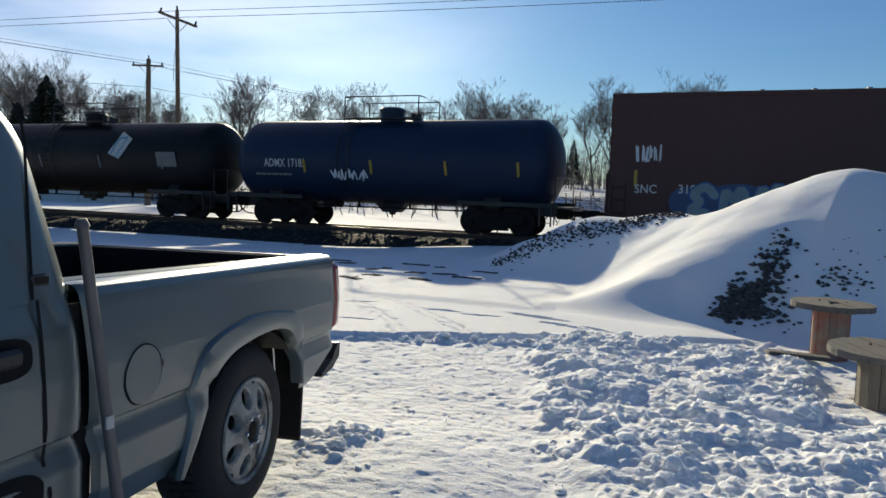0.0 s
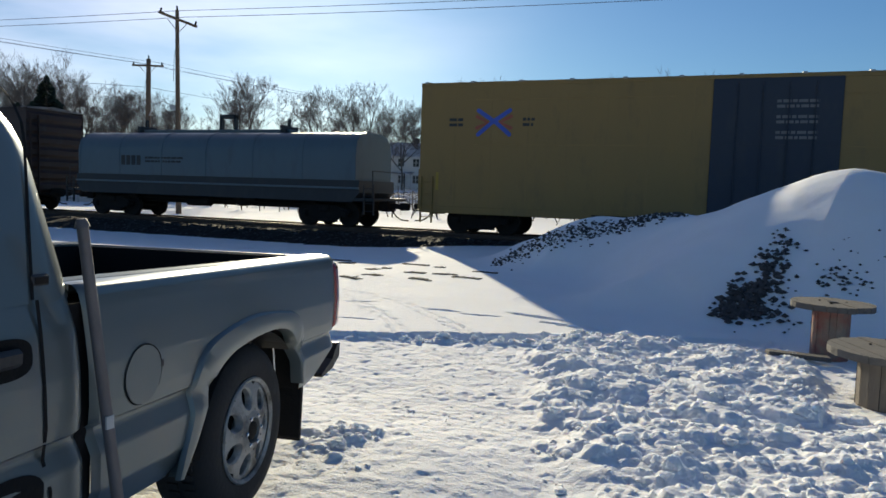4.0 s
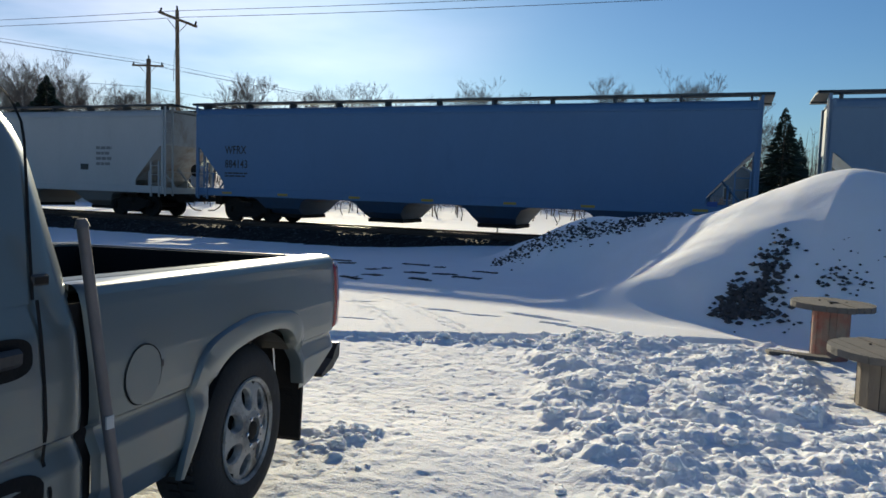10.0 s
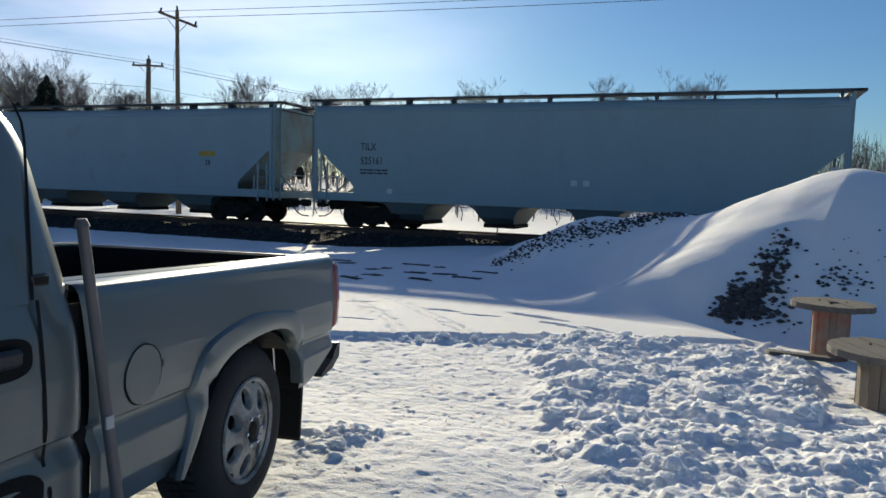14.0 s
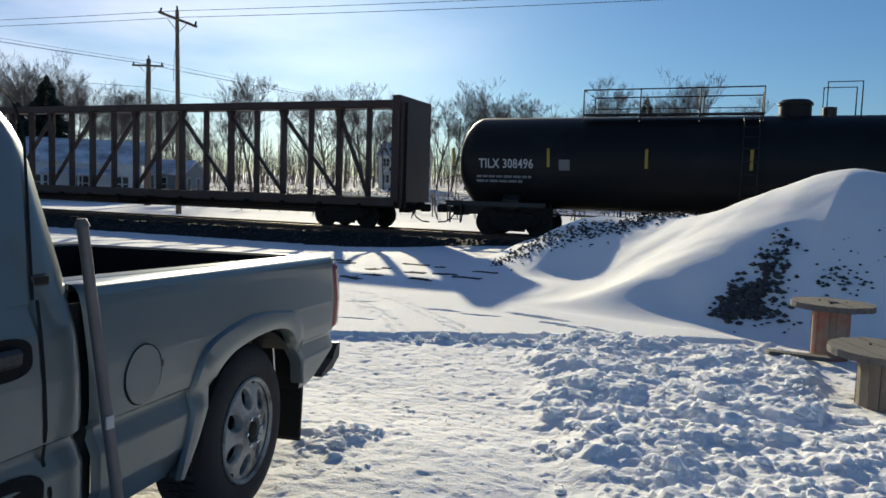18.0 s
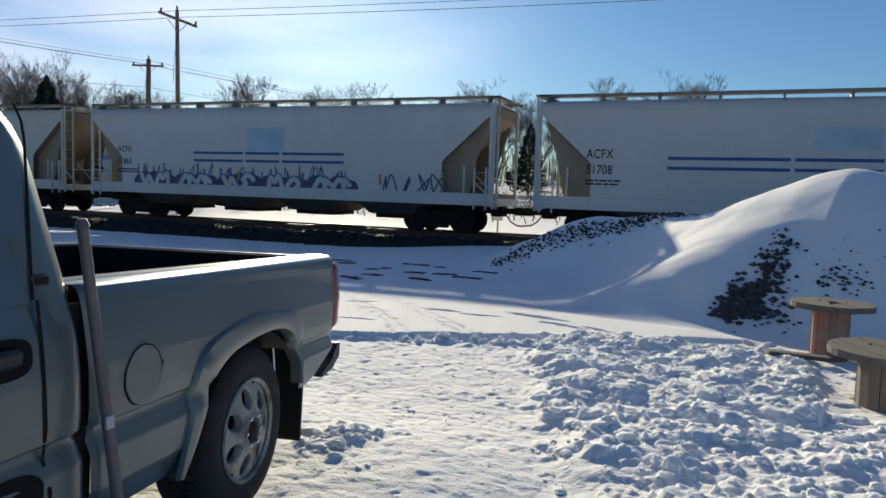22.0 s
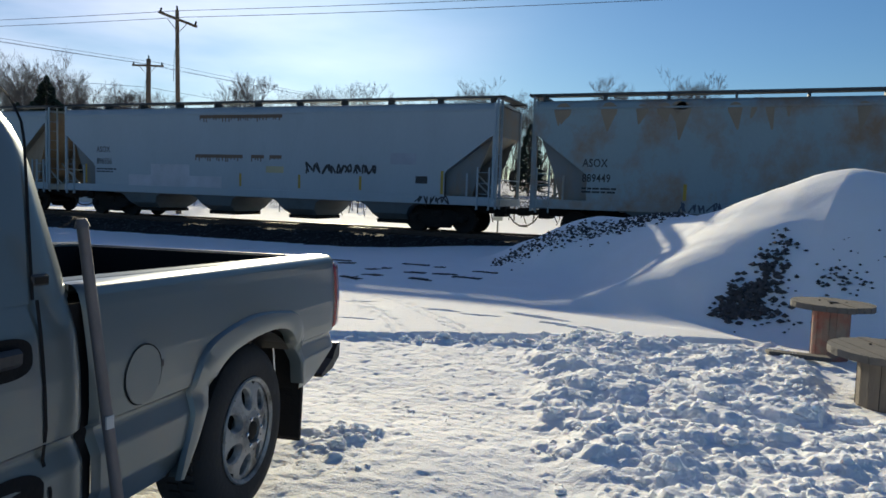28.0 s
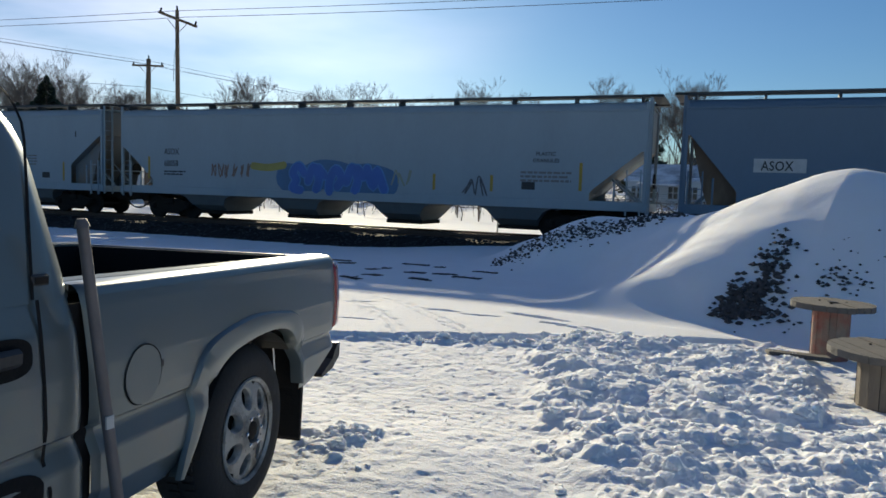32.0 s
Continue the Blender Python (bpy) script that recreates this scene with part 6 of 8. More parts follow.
LAMP_RED = material("red_lens", (0.22, 0.010, 0.018), 0.2, vary=0.1, bump=0, coat=1.0)
CHROME = material("chrome", (0.6, 0.6, 0.62), 0.15, 0.95, vary=0.05, bump=0)
GLASS = material("dark_glass", (0.012, 0.014, 0.016), 0.05, vary=0.05, bump=0, coat=1.0)


def surface(fn, us, vs, thick=None):
    """A sheet of faces from fn(u, v) -> point."""
    s = Shape()
    v = [fn(a, b) for b in vs for a in us]
    n = len(us)
    s.add(v, [(j * n + i, j * n + i + 1, (j + 1) * n + i + 1, (j + 1) * n + i) for j in range(len(vs) - 1) for i in range(n - 1)])
    return s


# section of the body side: how far the sheet stands in from the widest line at each height
SIDE = [(0.34, -0.10), (0.42, -0.05), (0.50, -0.014), (0.62, -0.008), (0.695, -0.033), (0.708, -0.030), (0.722, -0.012), (0.78, -0.004), (0.90, 0.0), (1.01, -0.008), (1.085, -0.016), (1.125, -0.024), (1.143, -0.032), (1.156, -0.050), (1.16, -0.11)]


def side_x(z):
    return float(np.interp(z, [a for a, b in SIDE], [b for a, b in SIDE]))


TRUCK_POSE = pose(-1.978, 2.64, 0.105, -2.4, 0, 10.8)


def build_pickup():
    t = thing("pickup_truck", "silver extended-cab pickup truck with an open bed, parked on snow", "pickup truck", TRUCK_POSE)
    ya, arch = 0.12, 0.485          # centre and radius of the wheel arch
    zw = 0.385
    y0, y1 = -1.088, 1.19           # bed from the cab gap to the tail
    W = 1.96

    def spline(ctrl, n):
        """A smooth line through a few points."""
        p = [np.array(q, float) for q in ctrl]
        p = [2 * p[0] - p[1], *p, 2 * p[-1] - p[-2]]
        out = []
        for u in np.linspace(0, len(ctrl) - 1.0001, n):
            i, f = int(u), u - int(u)
            a0, a1, a2, a3 = p[i:i + 4]
            out.append(0.5 * (2 * a1 + (a2 - a0) * f + (2 * a0 - 5 * a1 + 4 * a2 - a3) * f * f + (3 * a1 - a0 - 3 * a2 + a3) * f ** 3))
        return np.array(out)

    # the squared wheel arch: outer and inner edge of its flare
    n_arch = 64
    outer = spline([(-0.60, 0.385), (-0.528, 0.57), (-0.508, 0.74), (-0.44, 0.855), (-0.28, 0.908), (0.0, 0.94), (0.31, 0.921), (0.45, 0.895), (0.53, 0.835), (0.575, 0.70), (0.61, 0.50)], n_arch)
    inner = spline([(-0.56, 0.385), (-0.436, 0.50), (-0.328, 0.663), (-0.22, 0.752), (-0.05, 0.795), (0.19, 0.812), (0.33, 0.795), (0.42, 0.74), (0.50, 0.645), (0.535, 0.58), (0.565, 0.50)], n_arch)

    inner = inner + 0.24 * (outer - inner)

    def arch_low(y):
        """Lower edge of the sheet, cut by the wheel arch."""
        base = 0.385 if y < 0 else 0.465 + 0.15 * min(1.0, max(0.0, (y - 0.70) / 0.34))
        if -0.57 < y < 0.58:
            return max(base, float(np.interp(y, inner[:, 0], inner[:, 1])) + 0.02)
        return base

    def tail(y):
        return -0.06 * max(0.0, (y - 1.0) / 0.19) ** 2

    def lean_edge(y, z):
        """The joint of cab and bed runs slightly aslant."""
        return 0.10 * (0.9 - z) * max(0.0, 1 - abs(y + 1.1) / 0.3)

    ys = sorted(set(np.round(np.concatenate([np.linspace(y0, y1, 90), inner[:, 0]]), 4)))
    vs = [a for a, b in SIDE]
    vfine = sorted(set(np.round(np.concatenate([np.linspace(vs[0], vs[-1], 40), vs, [0.701, 0.715]]), 4)))

    def fn(y, z):
        zz = max(z, arch_low(y))
        roll = -0.02 * max(0.0, 1 - (y - y0) / 0.02) ** 2
        return (side_x(zz) + tail(y) + roll, y + lean_edge(y, zz), zz)

    part("bed_side", surface(fn, ys, vfine), SILVER, t, smooth=True)
    far = Shape()
    s = surface(fn, ys, vfine)
    far.add([(-W - p[0], p[1], p[2]) for p in s.v], [q[::-1] for q in s.f])
    part("bed_side", far, SILVER, t, smooth=True)
    for sg in (1, -1):
        lip, v = Shape(), []
        for o, i in zip(outer, inner):
            for f, dx in ((0.0, -0.004), (0.03, 0.008), (0.10, 0.018), (0.5, 0.022), (0.88, 0.020), (0.97, 0.015), (1.0, 0.006), (1.0, -0.05)):
                yy, zz = o + (i - o) * f
                x = side_x(max(zz, 0.52)) + dx + tail(yy)
                v.append((x if sg > 0 else -W - x, yy, zz))
        n = 8
        lip.add(v, [(i * n + k, (i + 1) * n + k, (i + 1) * n + k + 1, i * n + k + 1) if sg < 0 else (i * n + k + 1, (i + 1) * n + k + 1, (i + 1) * n + k, i * n + k) for i in range(n_arch - 1) for k in range(n - 1)])
        part("arch_lip", lip, SILVER, t, smooth=True)
    # top rails, inner walls, floor, front wall
    for a, b in ((-0.205, -0.105), (-W + 0.105, -W + 0.205)):
        part("bed_rail", Shape().box(a, b, y0, y1 - 0.03, 1.12, 1.162, 0.010), SILVER, t)
    part("bed_floor", Shape().box(-W + 0.2, -0.2, y0, y1 - 0.05, 0.67, 0.71), LINER_AND_GAP_SHADE, t)
    for a in (-0.215, -W + 0.19):
        part("bed_liner", Shape().box(a, a + 0.025, y0, y1 - 0.06, 0.70, 1.14), LINER_AND_GAP_SHADE, t)
    part("bed_front_wall", Shape().box(-W + 0.16, -0.16, y0, y0 + 0.04, 0.5, 1.155, 0.01), SILVER, t)
    gate = part("tailgate", Shape().box(-W + 0.17, -0.17, y1 - 0.075, y1 - 0.005, 0.60, 1.15, 0.02), SILVER, t)
    part("tailgate_liner", Shape().box(-W + 0.2, -0.2, y1 - 0.095, y1 - 0.076, 0.70, 1.14), LINER_AND_GAP_SHADE, gate)
    part("tailgate_handle", Shape().box(-W / 2 - 0.12, -W / 2 + 0.12, y1 - 0.005, y1 + 0.015, 0.93, 1.01, 0.01), PLASTIC, gate)
    # lamp on the rear corner, following its curve
    for sg in (1, -1):
        def lens(y, z):
            edge = min(1.0, (z - 0.735) / 0.02, (1.115 - z) / 0.02, (y - 1.062) / 0.012)
            x = side_x(z) + 0.012 * math.sqrt(max(0.0, edge)) - 0.006 - 0.055 * max(0.0, (y - 1.08) / 0.14) ** 2
            return (x if sg > 0 else -W - x, y, z)
        us, zs = np.linspace(1.062, 1.235, 14), np.linspace(0.735, 1.115, 24)
        lampo = part("tail_light", surface(lens, us if sg > 0 else us[::-1], zs), LAMP_RED, t, "red tail light lens", smooth=True)
        xr = -0.15 if sg > 0 else -W + 0.08
        part("reverse_lens", Shape().box(xr, xr + 0.07, y1 + 0.024, y1 + 0.035, 0.80, 0.87, 0.004), WHITE_INK, lampo)
        part("lamp_housing", Shape().box(-0.17 if sg > 0 else -W + 0.075, -0.075 if sg > 0 else -W + 0.17, y1 - 0.05, y1 + 0.02, 0.74, 1.11, 0.01), LAMP_RED, lampo)
    # rear bumper
    s = Shape().box(-W + 0.09, -0.09, y1 - 0.02, y1 + 0.09, 0.44, 0.60, 0.03)
    b = part("rear_bumper", s, PLASTIC, t)
    part("bumper_end", Shape().extrude_x([(y1 - 0.22, 0.45), (y1 - 0.05, 0.47), (y1 + 0.07, 0.53), (y1 + 0.075, 0.61), (y1 + 0.03, 0.615), (y1 - 0.05, 0.53), (y1 - 0.22, 0.47)], -0.085, -0.035), PLASTIC, b)
    # fuel door
    a = [(0.100 * math.cos(k * 0.2618), 0.100 * math.sin(k * 0.2618)) for k in range(24)]
    s = Shape()
    yc, zf = -0.835, 0.833
    s.add([(side_x(zf) + 0.004 - 0.0 * q, yc + p, zf + q) for p, q in a], [tuple(range(24))])
    v = []
    for p, q in a:
        v += [(side_x(zf + q) + 0.003, yc + p * 1.0, zf + q * 1.0), (side_x(zf + q * 1.045) + 0.004, yc + p * 1.045, zf + q * 1.045)]
    ring = Shape().add(v, [(2 * k, 2 * k + 1, (2 * k + 3) % 48, (2 * k + 2) % 48) for k in range(24)])
    fd = part("fuel_door", s, SILVER, t, "round fuel door")
    part("fuel_door_gap", ring, LINER_AND_GAP_SHADE, fd)
    part("fuel_door_hinge", Shape().box(side_x(zf), side_x(zf) + 0.006, yc + 0.099, yc + 0.111, zf + 0.008, zf + 0.03), PLASTIC, fd)
    # wheel well, wheels
    s = Shape()
    v = []
    for k in range(17):
        a = math.pi * (0.24 + 0.76 * k / 16)
        v += [(-0.04, ya + arch * 1.03 * math.cos(a), zw + arch * 0.93 * math.sin(a)), (-0.42, ya + arch * 1.03 * math.cos(a), zw + arch * 0.93 * math.sin(a))]
    s.add(v, [(2 * k, 2 * k + 1, 2 * k + 3, 2 * k + 2) for k in range(16)])
    s.add([(-0.42, ya + arch * math.cos(math.pi * (0.24 + 0.76 * k / 16)), zw + 0.9 * arch * math.sin(math.pi * (0.24 + 0.76 * k / 16))) for k in range(17)], [tuple(range(17))])
    part("wheel_well", s, PLASTIC, t)
    def wheel(x, y, side):
        # barrel coloured dark for the shade behind the disc holes
        w = part("wheel", Shape().lathe([(0.10, -0.12), (0.215, -0.12), (0.228, -0.03), (0.215, -0.04), (0.205, -0.11)], "x", 32, caps=False), STEEL, t)
        put(w, x, y, zw, 0, 0, 0 if side > 0 else 180)
        tp = [(0.235, 0.0), (0.25, 0.018), (0.30, 0.028), (0.355, 0.020), (0.385, -0.005), (0.395, -0.03), (0.395, -0.20), (0.385, -0.225), (0.34, -0.245), (0.26, -0.235), (0.235, -0.22)]
        part("tyre", Shape().lathe([(r, h - 0.03) for r, h in tp], "x", 48, caps=False), RUBBER, w, smooth=True)
        tread = Shape()
        for k in range(60):
            a = 6.28318 * k / 60
            for xx, tw in ((-0.09, 0.05), (-0.165, 0.05)):
                c, s2 = math.cos(a + xx), math.sin(a + xx)
                c2, s3 = math.cos(a + xx + 0.065), math.sin(a + xx + 0.065)
                tread.add([(xx - tw / 2, 0.392 * c, 0.392 * s2), (xx + tw / 2, 0.392 * c, 0.392 * s2), (xx + tw / 2, 0.392 * c2, 0.392 * s3), (xx - tw / 2, 0.392 * c2, 0.392 * s3),
                           (xx - tw / 2, 0.404 * c, 0.404 * s2), (xx + tw / 2, 0.404 * c, 0.404 * s2), (xx + tw / 2, 0.404 * c2, 0.404 * s3), (xx - tw / 2, 0.404 * c2, 0.404 * s3)],
                          [(4, 5, 6, 7), (0, 1, 5, 4), (1, 2, 6, 5), (2, 3, 7, 6), (3, 0, 4, 7)])
        tagged(part("tread", tread, RUBBER, w), kind="stuff")
        part("rim_lip", Shape().lathe([(0.222, -0.035), (0.240, -0.02), (0.246, -0.008), (0.240, 0.0), (0.224, -0.012)], "x", 48, caps=False), ALLOY, w, smooth=True)
        # pierced disc with seven oval holes
        disc, n = Shape(), 7

        def at(k, u, v2, dx):
            r, ph = 0.158 + 0.070 * u, 6.28318 * k / n + v2 * math.pi / n
            return (0.010 - 0.030 * ((r - 0.088) / 0.14) ** 1.5 + dx, r * math.cos(ph), r * math.sin(ph))

        for k in range(n):
            v = []
            for i in range(20):
                c, s2 = math.cos(math.pi * i / 10), math.sin(math.pi * i / 10)
                g = max(abs(c), abs(s2))
                egg = 0.52 - 0.07 * c
                v += [at(k, c / g, s2 / g, 0), at(k, 0.80 * c, (egg + 0.12) * s2, 0), at(k, 0.68 * c, egg * s2, -0.008), at(k, 0.64 * c, egg * s2 * 0.94, -0.035)]
            disc.add(v, [(4 * i + q, 4 * i + q + 1, (4 * i + q + 5) % 80, (4 * i + q + 4) % 80) for i in range(20) for q in range(3)])
        # the sectors share their edges
        seen, where, keep = {}, [], []
        for q in disc.v:
            key = tuple(round(c, 4) for c in q)
            if key not in seen:
                seen[key] = len(keep)
                keep.append(q)
            where.append(seen[key])
        disc.v, disc.f = keep, [tuple(where[i] for i in f) for f in disc.f]
        part("pierced_disc", disc, ALLOY, w, smooth=True)
        part("hub", Shape().lathe([(0.095, -0.05), (0.095, 0.008), (0.075, 0.018), (0.06, 0.018), (0.055, -0.012), (0.02, -0.012)], "x", 28), ALLOY, w, smooth=True)
        part("hub_cap", Shape().lathe([(0.045, -0.012), (0.042, 0.012), (0.03, 0.018), (0.005, 0.018)], "x", 20), STEEL, w, smooth=True)
        nuts = Shape()
        for k in range(6):
            a = 6.28318 * k / 6
            nuts.lathe([(0.011, 0.0), (0.011, 0.022), (0.006, 0.026)], "x", 6, (0.0, 0.07 * math.cos(a), 0.07 * math.sin(a)))
        part("lug_nuts", nuts, CHROME, w)
        # drum in near black, deepening the shade seen through the holes
        part("brake_drum", Shape().lathe([(0.20, -0.10), (0.20, -0.055), (0.02, -0.055)], "x", 28), LINER_AND_GAP_SHADE, w)
        return w
    wheel(-0.045, 0.075, 1)
    wheel(-W + 0.045, 0.075, -1)
    wheel(-0.045, -3.64, 1)
    wheel(-W + 0.045, -3.64, -1)
    # mud flap with its stay
    s = Shape().extrude_x([(0.63, 0.19), (0.64, 0.17), (0.655, 0.17), (0.67, 0.45), (0.62, 0.74), (0.595, 0.74), (0.64, 0.45)], -0.36, -0.03)
    f = part("mud_flap", s, LINER_AND_GAP_SHADE, t, "black rubber mud flap")
    part("flap_stay", Shape().tube([(-0.14, 0.50, 0.74), (-0.14, 0.56, 0.44)], 0.006, 5), CHROME, f)
    part("chassis", Shape().box(-W + 0.35, -0.42, -4.2, y1 + 0.05, 0.42, 0.60, 0.03), PLASTIC, t)
    part("rear_axle", Shape().lathe([(0.06, -W + 0.3), (0.06, -0.3)], "x", 12, (0, 0, zw)), STEEL, t)
    # ---- cab: side below the belt, pillar and roof above
    c0, c1 = -3.05, -1.118
    ysc = np.concatenate([np.linspace(c0, c1 - 0.07, 24), np.linspace(c1 - 0.06, c1, 6)])
    def cab_low(y, z):
        zz = min(max(z, 0.385), 1.14)
        edge = -0.025 * max(0.0, (y - (c1 - 0.06)) / 0.06) ** 2
        return (side_x(min(zz, 1.03)) + edge - 0.30 * max(0.0, zz - 1.03), y + lean_edge(y, zz), zz)
    part("cab_side", surface(cab_low, ysc, vfine), SILVER, t, smooth=True)
    # upper part leans in; its rear edge curves forward to the roof
    def cab_up(u, z):
        k = (z - 1.12) / 0.62
        rear = c1 + 0.012 - 0.08 * k - 0.08 * max(0, k - 0.6) ** 2 * 6
        y = c0 + (rear - c0) * u
        return (-0.012 - 0.16 * k - 0.15 * max(0, k - 0.75) ** 2 * 8 - 0.02 - 0.05 * max(0, (u - 0.94) / 0.06) ** 2, y, z)
    us = np.concatenate([np.linspace(0, 0.9, 12), np.linspace(0.92, 1, 7)])
    part("cab_pillar", surface(cab_up, us, np.linspace(1.12, 1.74, 16)), SILVER, t, smooth=True)
    # back of the cab with its window
    def cab_back(u, z):
        k = (z - 0.5) / 1.24
        kk = max(0.0, (z - 1.12) / 0.62)
        y = c1 + 0.012 - 0.08 * kk - 0.08 * max(0, kk - 0.6) ** 2 * 6
        inset = 0.10 + (0.16 * kk + 0.15 * max(0, kk - 0.75) ** 2 * 8)
        return (-inset - (W - 2 * inset) * u, y + 0.02 * math.sin(math.pi * u), z)
    part("cab_back", surface(cab_back, np.linspace(0, 1, 12), np.linspace(0.5, 1.74, 16)), SILVER, t, smooth=True)
    part("rear_window", surface(lambda u, z: tuple(np.array(cab_back(0.12 + 0.76 * u, z)) + np.array((0, 0.012, 0))), np.linspace(0, 1, 6), np.linspace(1.22, 1.60, 5)), GLASS, t)
    part("roof", Shape().box(-W + 0.5, -0.46, c0, c1 - 0.5, 1.71, 1.755, 0.02), SILVER, t)
    # door shut line, handles, side window, badge
    s = Shape()
    for z0, z1, yy in ((0.40, 1.13, -1.285),):
        zs = np.linspace(z0, z1, 9)
        s.add([(side_x(z) + 0.003, yy + 0.02 - 0.045 * math.sin((z - 0.6) * 3.4) + e, z) for z in zs for e in (0, 0.014)], [(2 * i, 2 * i + 1, 2 * i + 3, 2 * i + 2) for i in range(8)])
    zs = np.linspace(1.13, 1.74, 12)
    s.add([(cab_up(0.90, z)[0] + 0.004, -1.315 + 0.06 * (z - 1.13) / 0.3 + e, z) for z in zs for e in (0, 0.012)], [(2 * i, 2 * i + 1, 2 * i + 3, 2 * i + 2) for i in range(11)])
    part("door_gap", s, LINER_AND_GAP_SHADE, t)
    def dish(yc2, zc, ry, rz, deep):
        """A hollow with rounded ends in the body side."""
        v = []
        for g, dx in ((1.0, 0.003), (0.93, 0.001), (0.75, -deep), (0.3, -deep)):
            for k in range(28):
                c, s2 = math.cos(k * 0.224399), math.sin(k * 0.224399)
                zz = zc + rz * g * math.copysign(abs(s2) ** 0.6, s2)
                v.append((side_x(zz) + 0.003 + dx * 0.5, yc2 + ry * g * math.copysign(abs(c) ** 0.6, c), zz))
        return Shape().add(v, [(28 * q + k, 28 * q + (k + 1) % 28, 28 * q + 28 + (k + 1) % 28, 28 * q + 28 + k) for q in range(3) for k in range(28)] + [tuple(range(84, 112))])

    hb = part("door_handle_recess", dish(-1.475, 0.985, 0.137, 0.056, 0.002), LINER_AND_GAP_SHADE, t, smooth=True)
    part("door_handle", Shape().box(side_x(0.98) + 0.004, side_x(0.98) + 0.030, -1.60, -1.39, 0.965, 1.015, 0.012), PLASTIC, hb)
    # nearly flat black oval low on the cab side
    part("lower_side_oval", dish(-1.46, 0.585, 0.178, 0.078, 0.002), LINER_AND_GAP_SHADE, t, smooth=True)
    part("side_window", surface(lambda u, z: tuple(np.array(cab_up(0.25 + 0.45 * u, z)) + np.array((0.006, 0, 0))), np.linspace(0, 1, 6), np.linspace(1.20, 1.58, 6)), GLASS, t)
    badge = part("badge", Shape().box(-0.060, -0.041, -1.300, -1.230, 1.162, 1.198, 0.006), PLASTIC, t)
    part("badge_field", Shape().box(-0.041, -0.039, -1.290, -1.240, 1.171, 1.189), STEEL, badge)
    # black block set into the open joint of cab and bed for its shade
    part("cab_gap_shade", Shape().box(-W + 0.045, -0.045, c1 - 0.03, y0 + 0.05, 0.30, 1.10), LINER_AND_GAP_SHADE, t)
    part("bonnet", Shape().box(-W + 0.1, -0.1, -4.6, c0, 0.5, 1.1, 0.08), SILVER, t)
    part("windscreen", Shape().extrude_x([(c0 - 0.5, 1.1), (c0 + 0.02, 1.1), (c0 + 0.1, 1.72), (c0 + 0.0, 1.72)], -W + 0.3, -0.3), GLASS, t)
    return t


build_pickup()


OLDPIPE = material("weathered_pipe", (0.15, 0.135, 0.135), 0.6, 0.3, vary=0.25, scale=8, dirt=(0.22, 0.15, 0.10), dirt_at=0.68, dirt_scale=6)


def build_leaning_pole():
    t = thing("metal_pole", "grey galvanised metal pole with a rounded cap, leaning against the pickup", "pole")
    a, b = TRUCK_POSE @ Vector((0.10, -0.985, -0.02)), TRUCK_POSE @ Vector((0.035, -1.203, 1.345))
    part("shaft", Shape().tube([a + (b - a) * k / 8 for k in range(9)], 0.019, 14, 0.016), OLDPIPE, t, smooth=True)
    up = (b - a).normalized()
    part("cap", Shape().tube([b - up * 0.012, b + up * 0.004, b + up * 0.012], 0.021, 14, 0.012), OLDPIPE, t, "rounded cap", smooth=True)
    p = a + (b - a) * 0.565
    part("tag", Shape().box(p.x + 0.012, p.x + 0.018, p.y - 0.02, p.y + 0.008, p.z - 0.02, p.z + 0.02), WHITE_INK, t, "small white tag")


build_leaning_pole()


# ---------------------------------------------------------------- cable spools
SPOOL_W = material("weathered_spool_wood", (0.105, 0.10, 0.095), 0.85, vary=0.35, scale=4, grain=30, bump=0.5, stretch=(1, 1, 1), dirt=(0.13, 0.11, 0.10), dirt_at=0.6, dirt_scale=5)
SPOOL_R = material("red_brown_stave", (0.23, 0.19, 0.155), 0.8, vary=0.35, scale=5, grain=30, bump=0.4, stretch=(1, 1, 1), dirt=(0.26, 0.075, 0.055), dirt_at=0.50, dirt_scale=3)
SPOOL_G = material("grey_stave", (0.17, 0.145, 0.12), 0.85, vary=0.35, scale=5, grain=30, bump=0.4, stretch=(3, 3, 0.5), dirt=(0.12, 0.10, 0.085), dirt_at=0.58, dirt_scale=4)


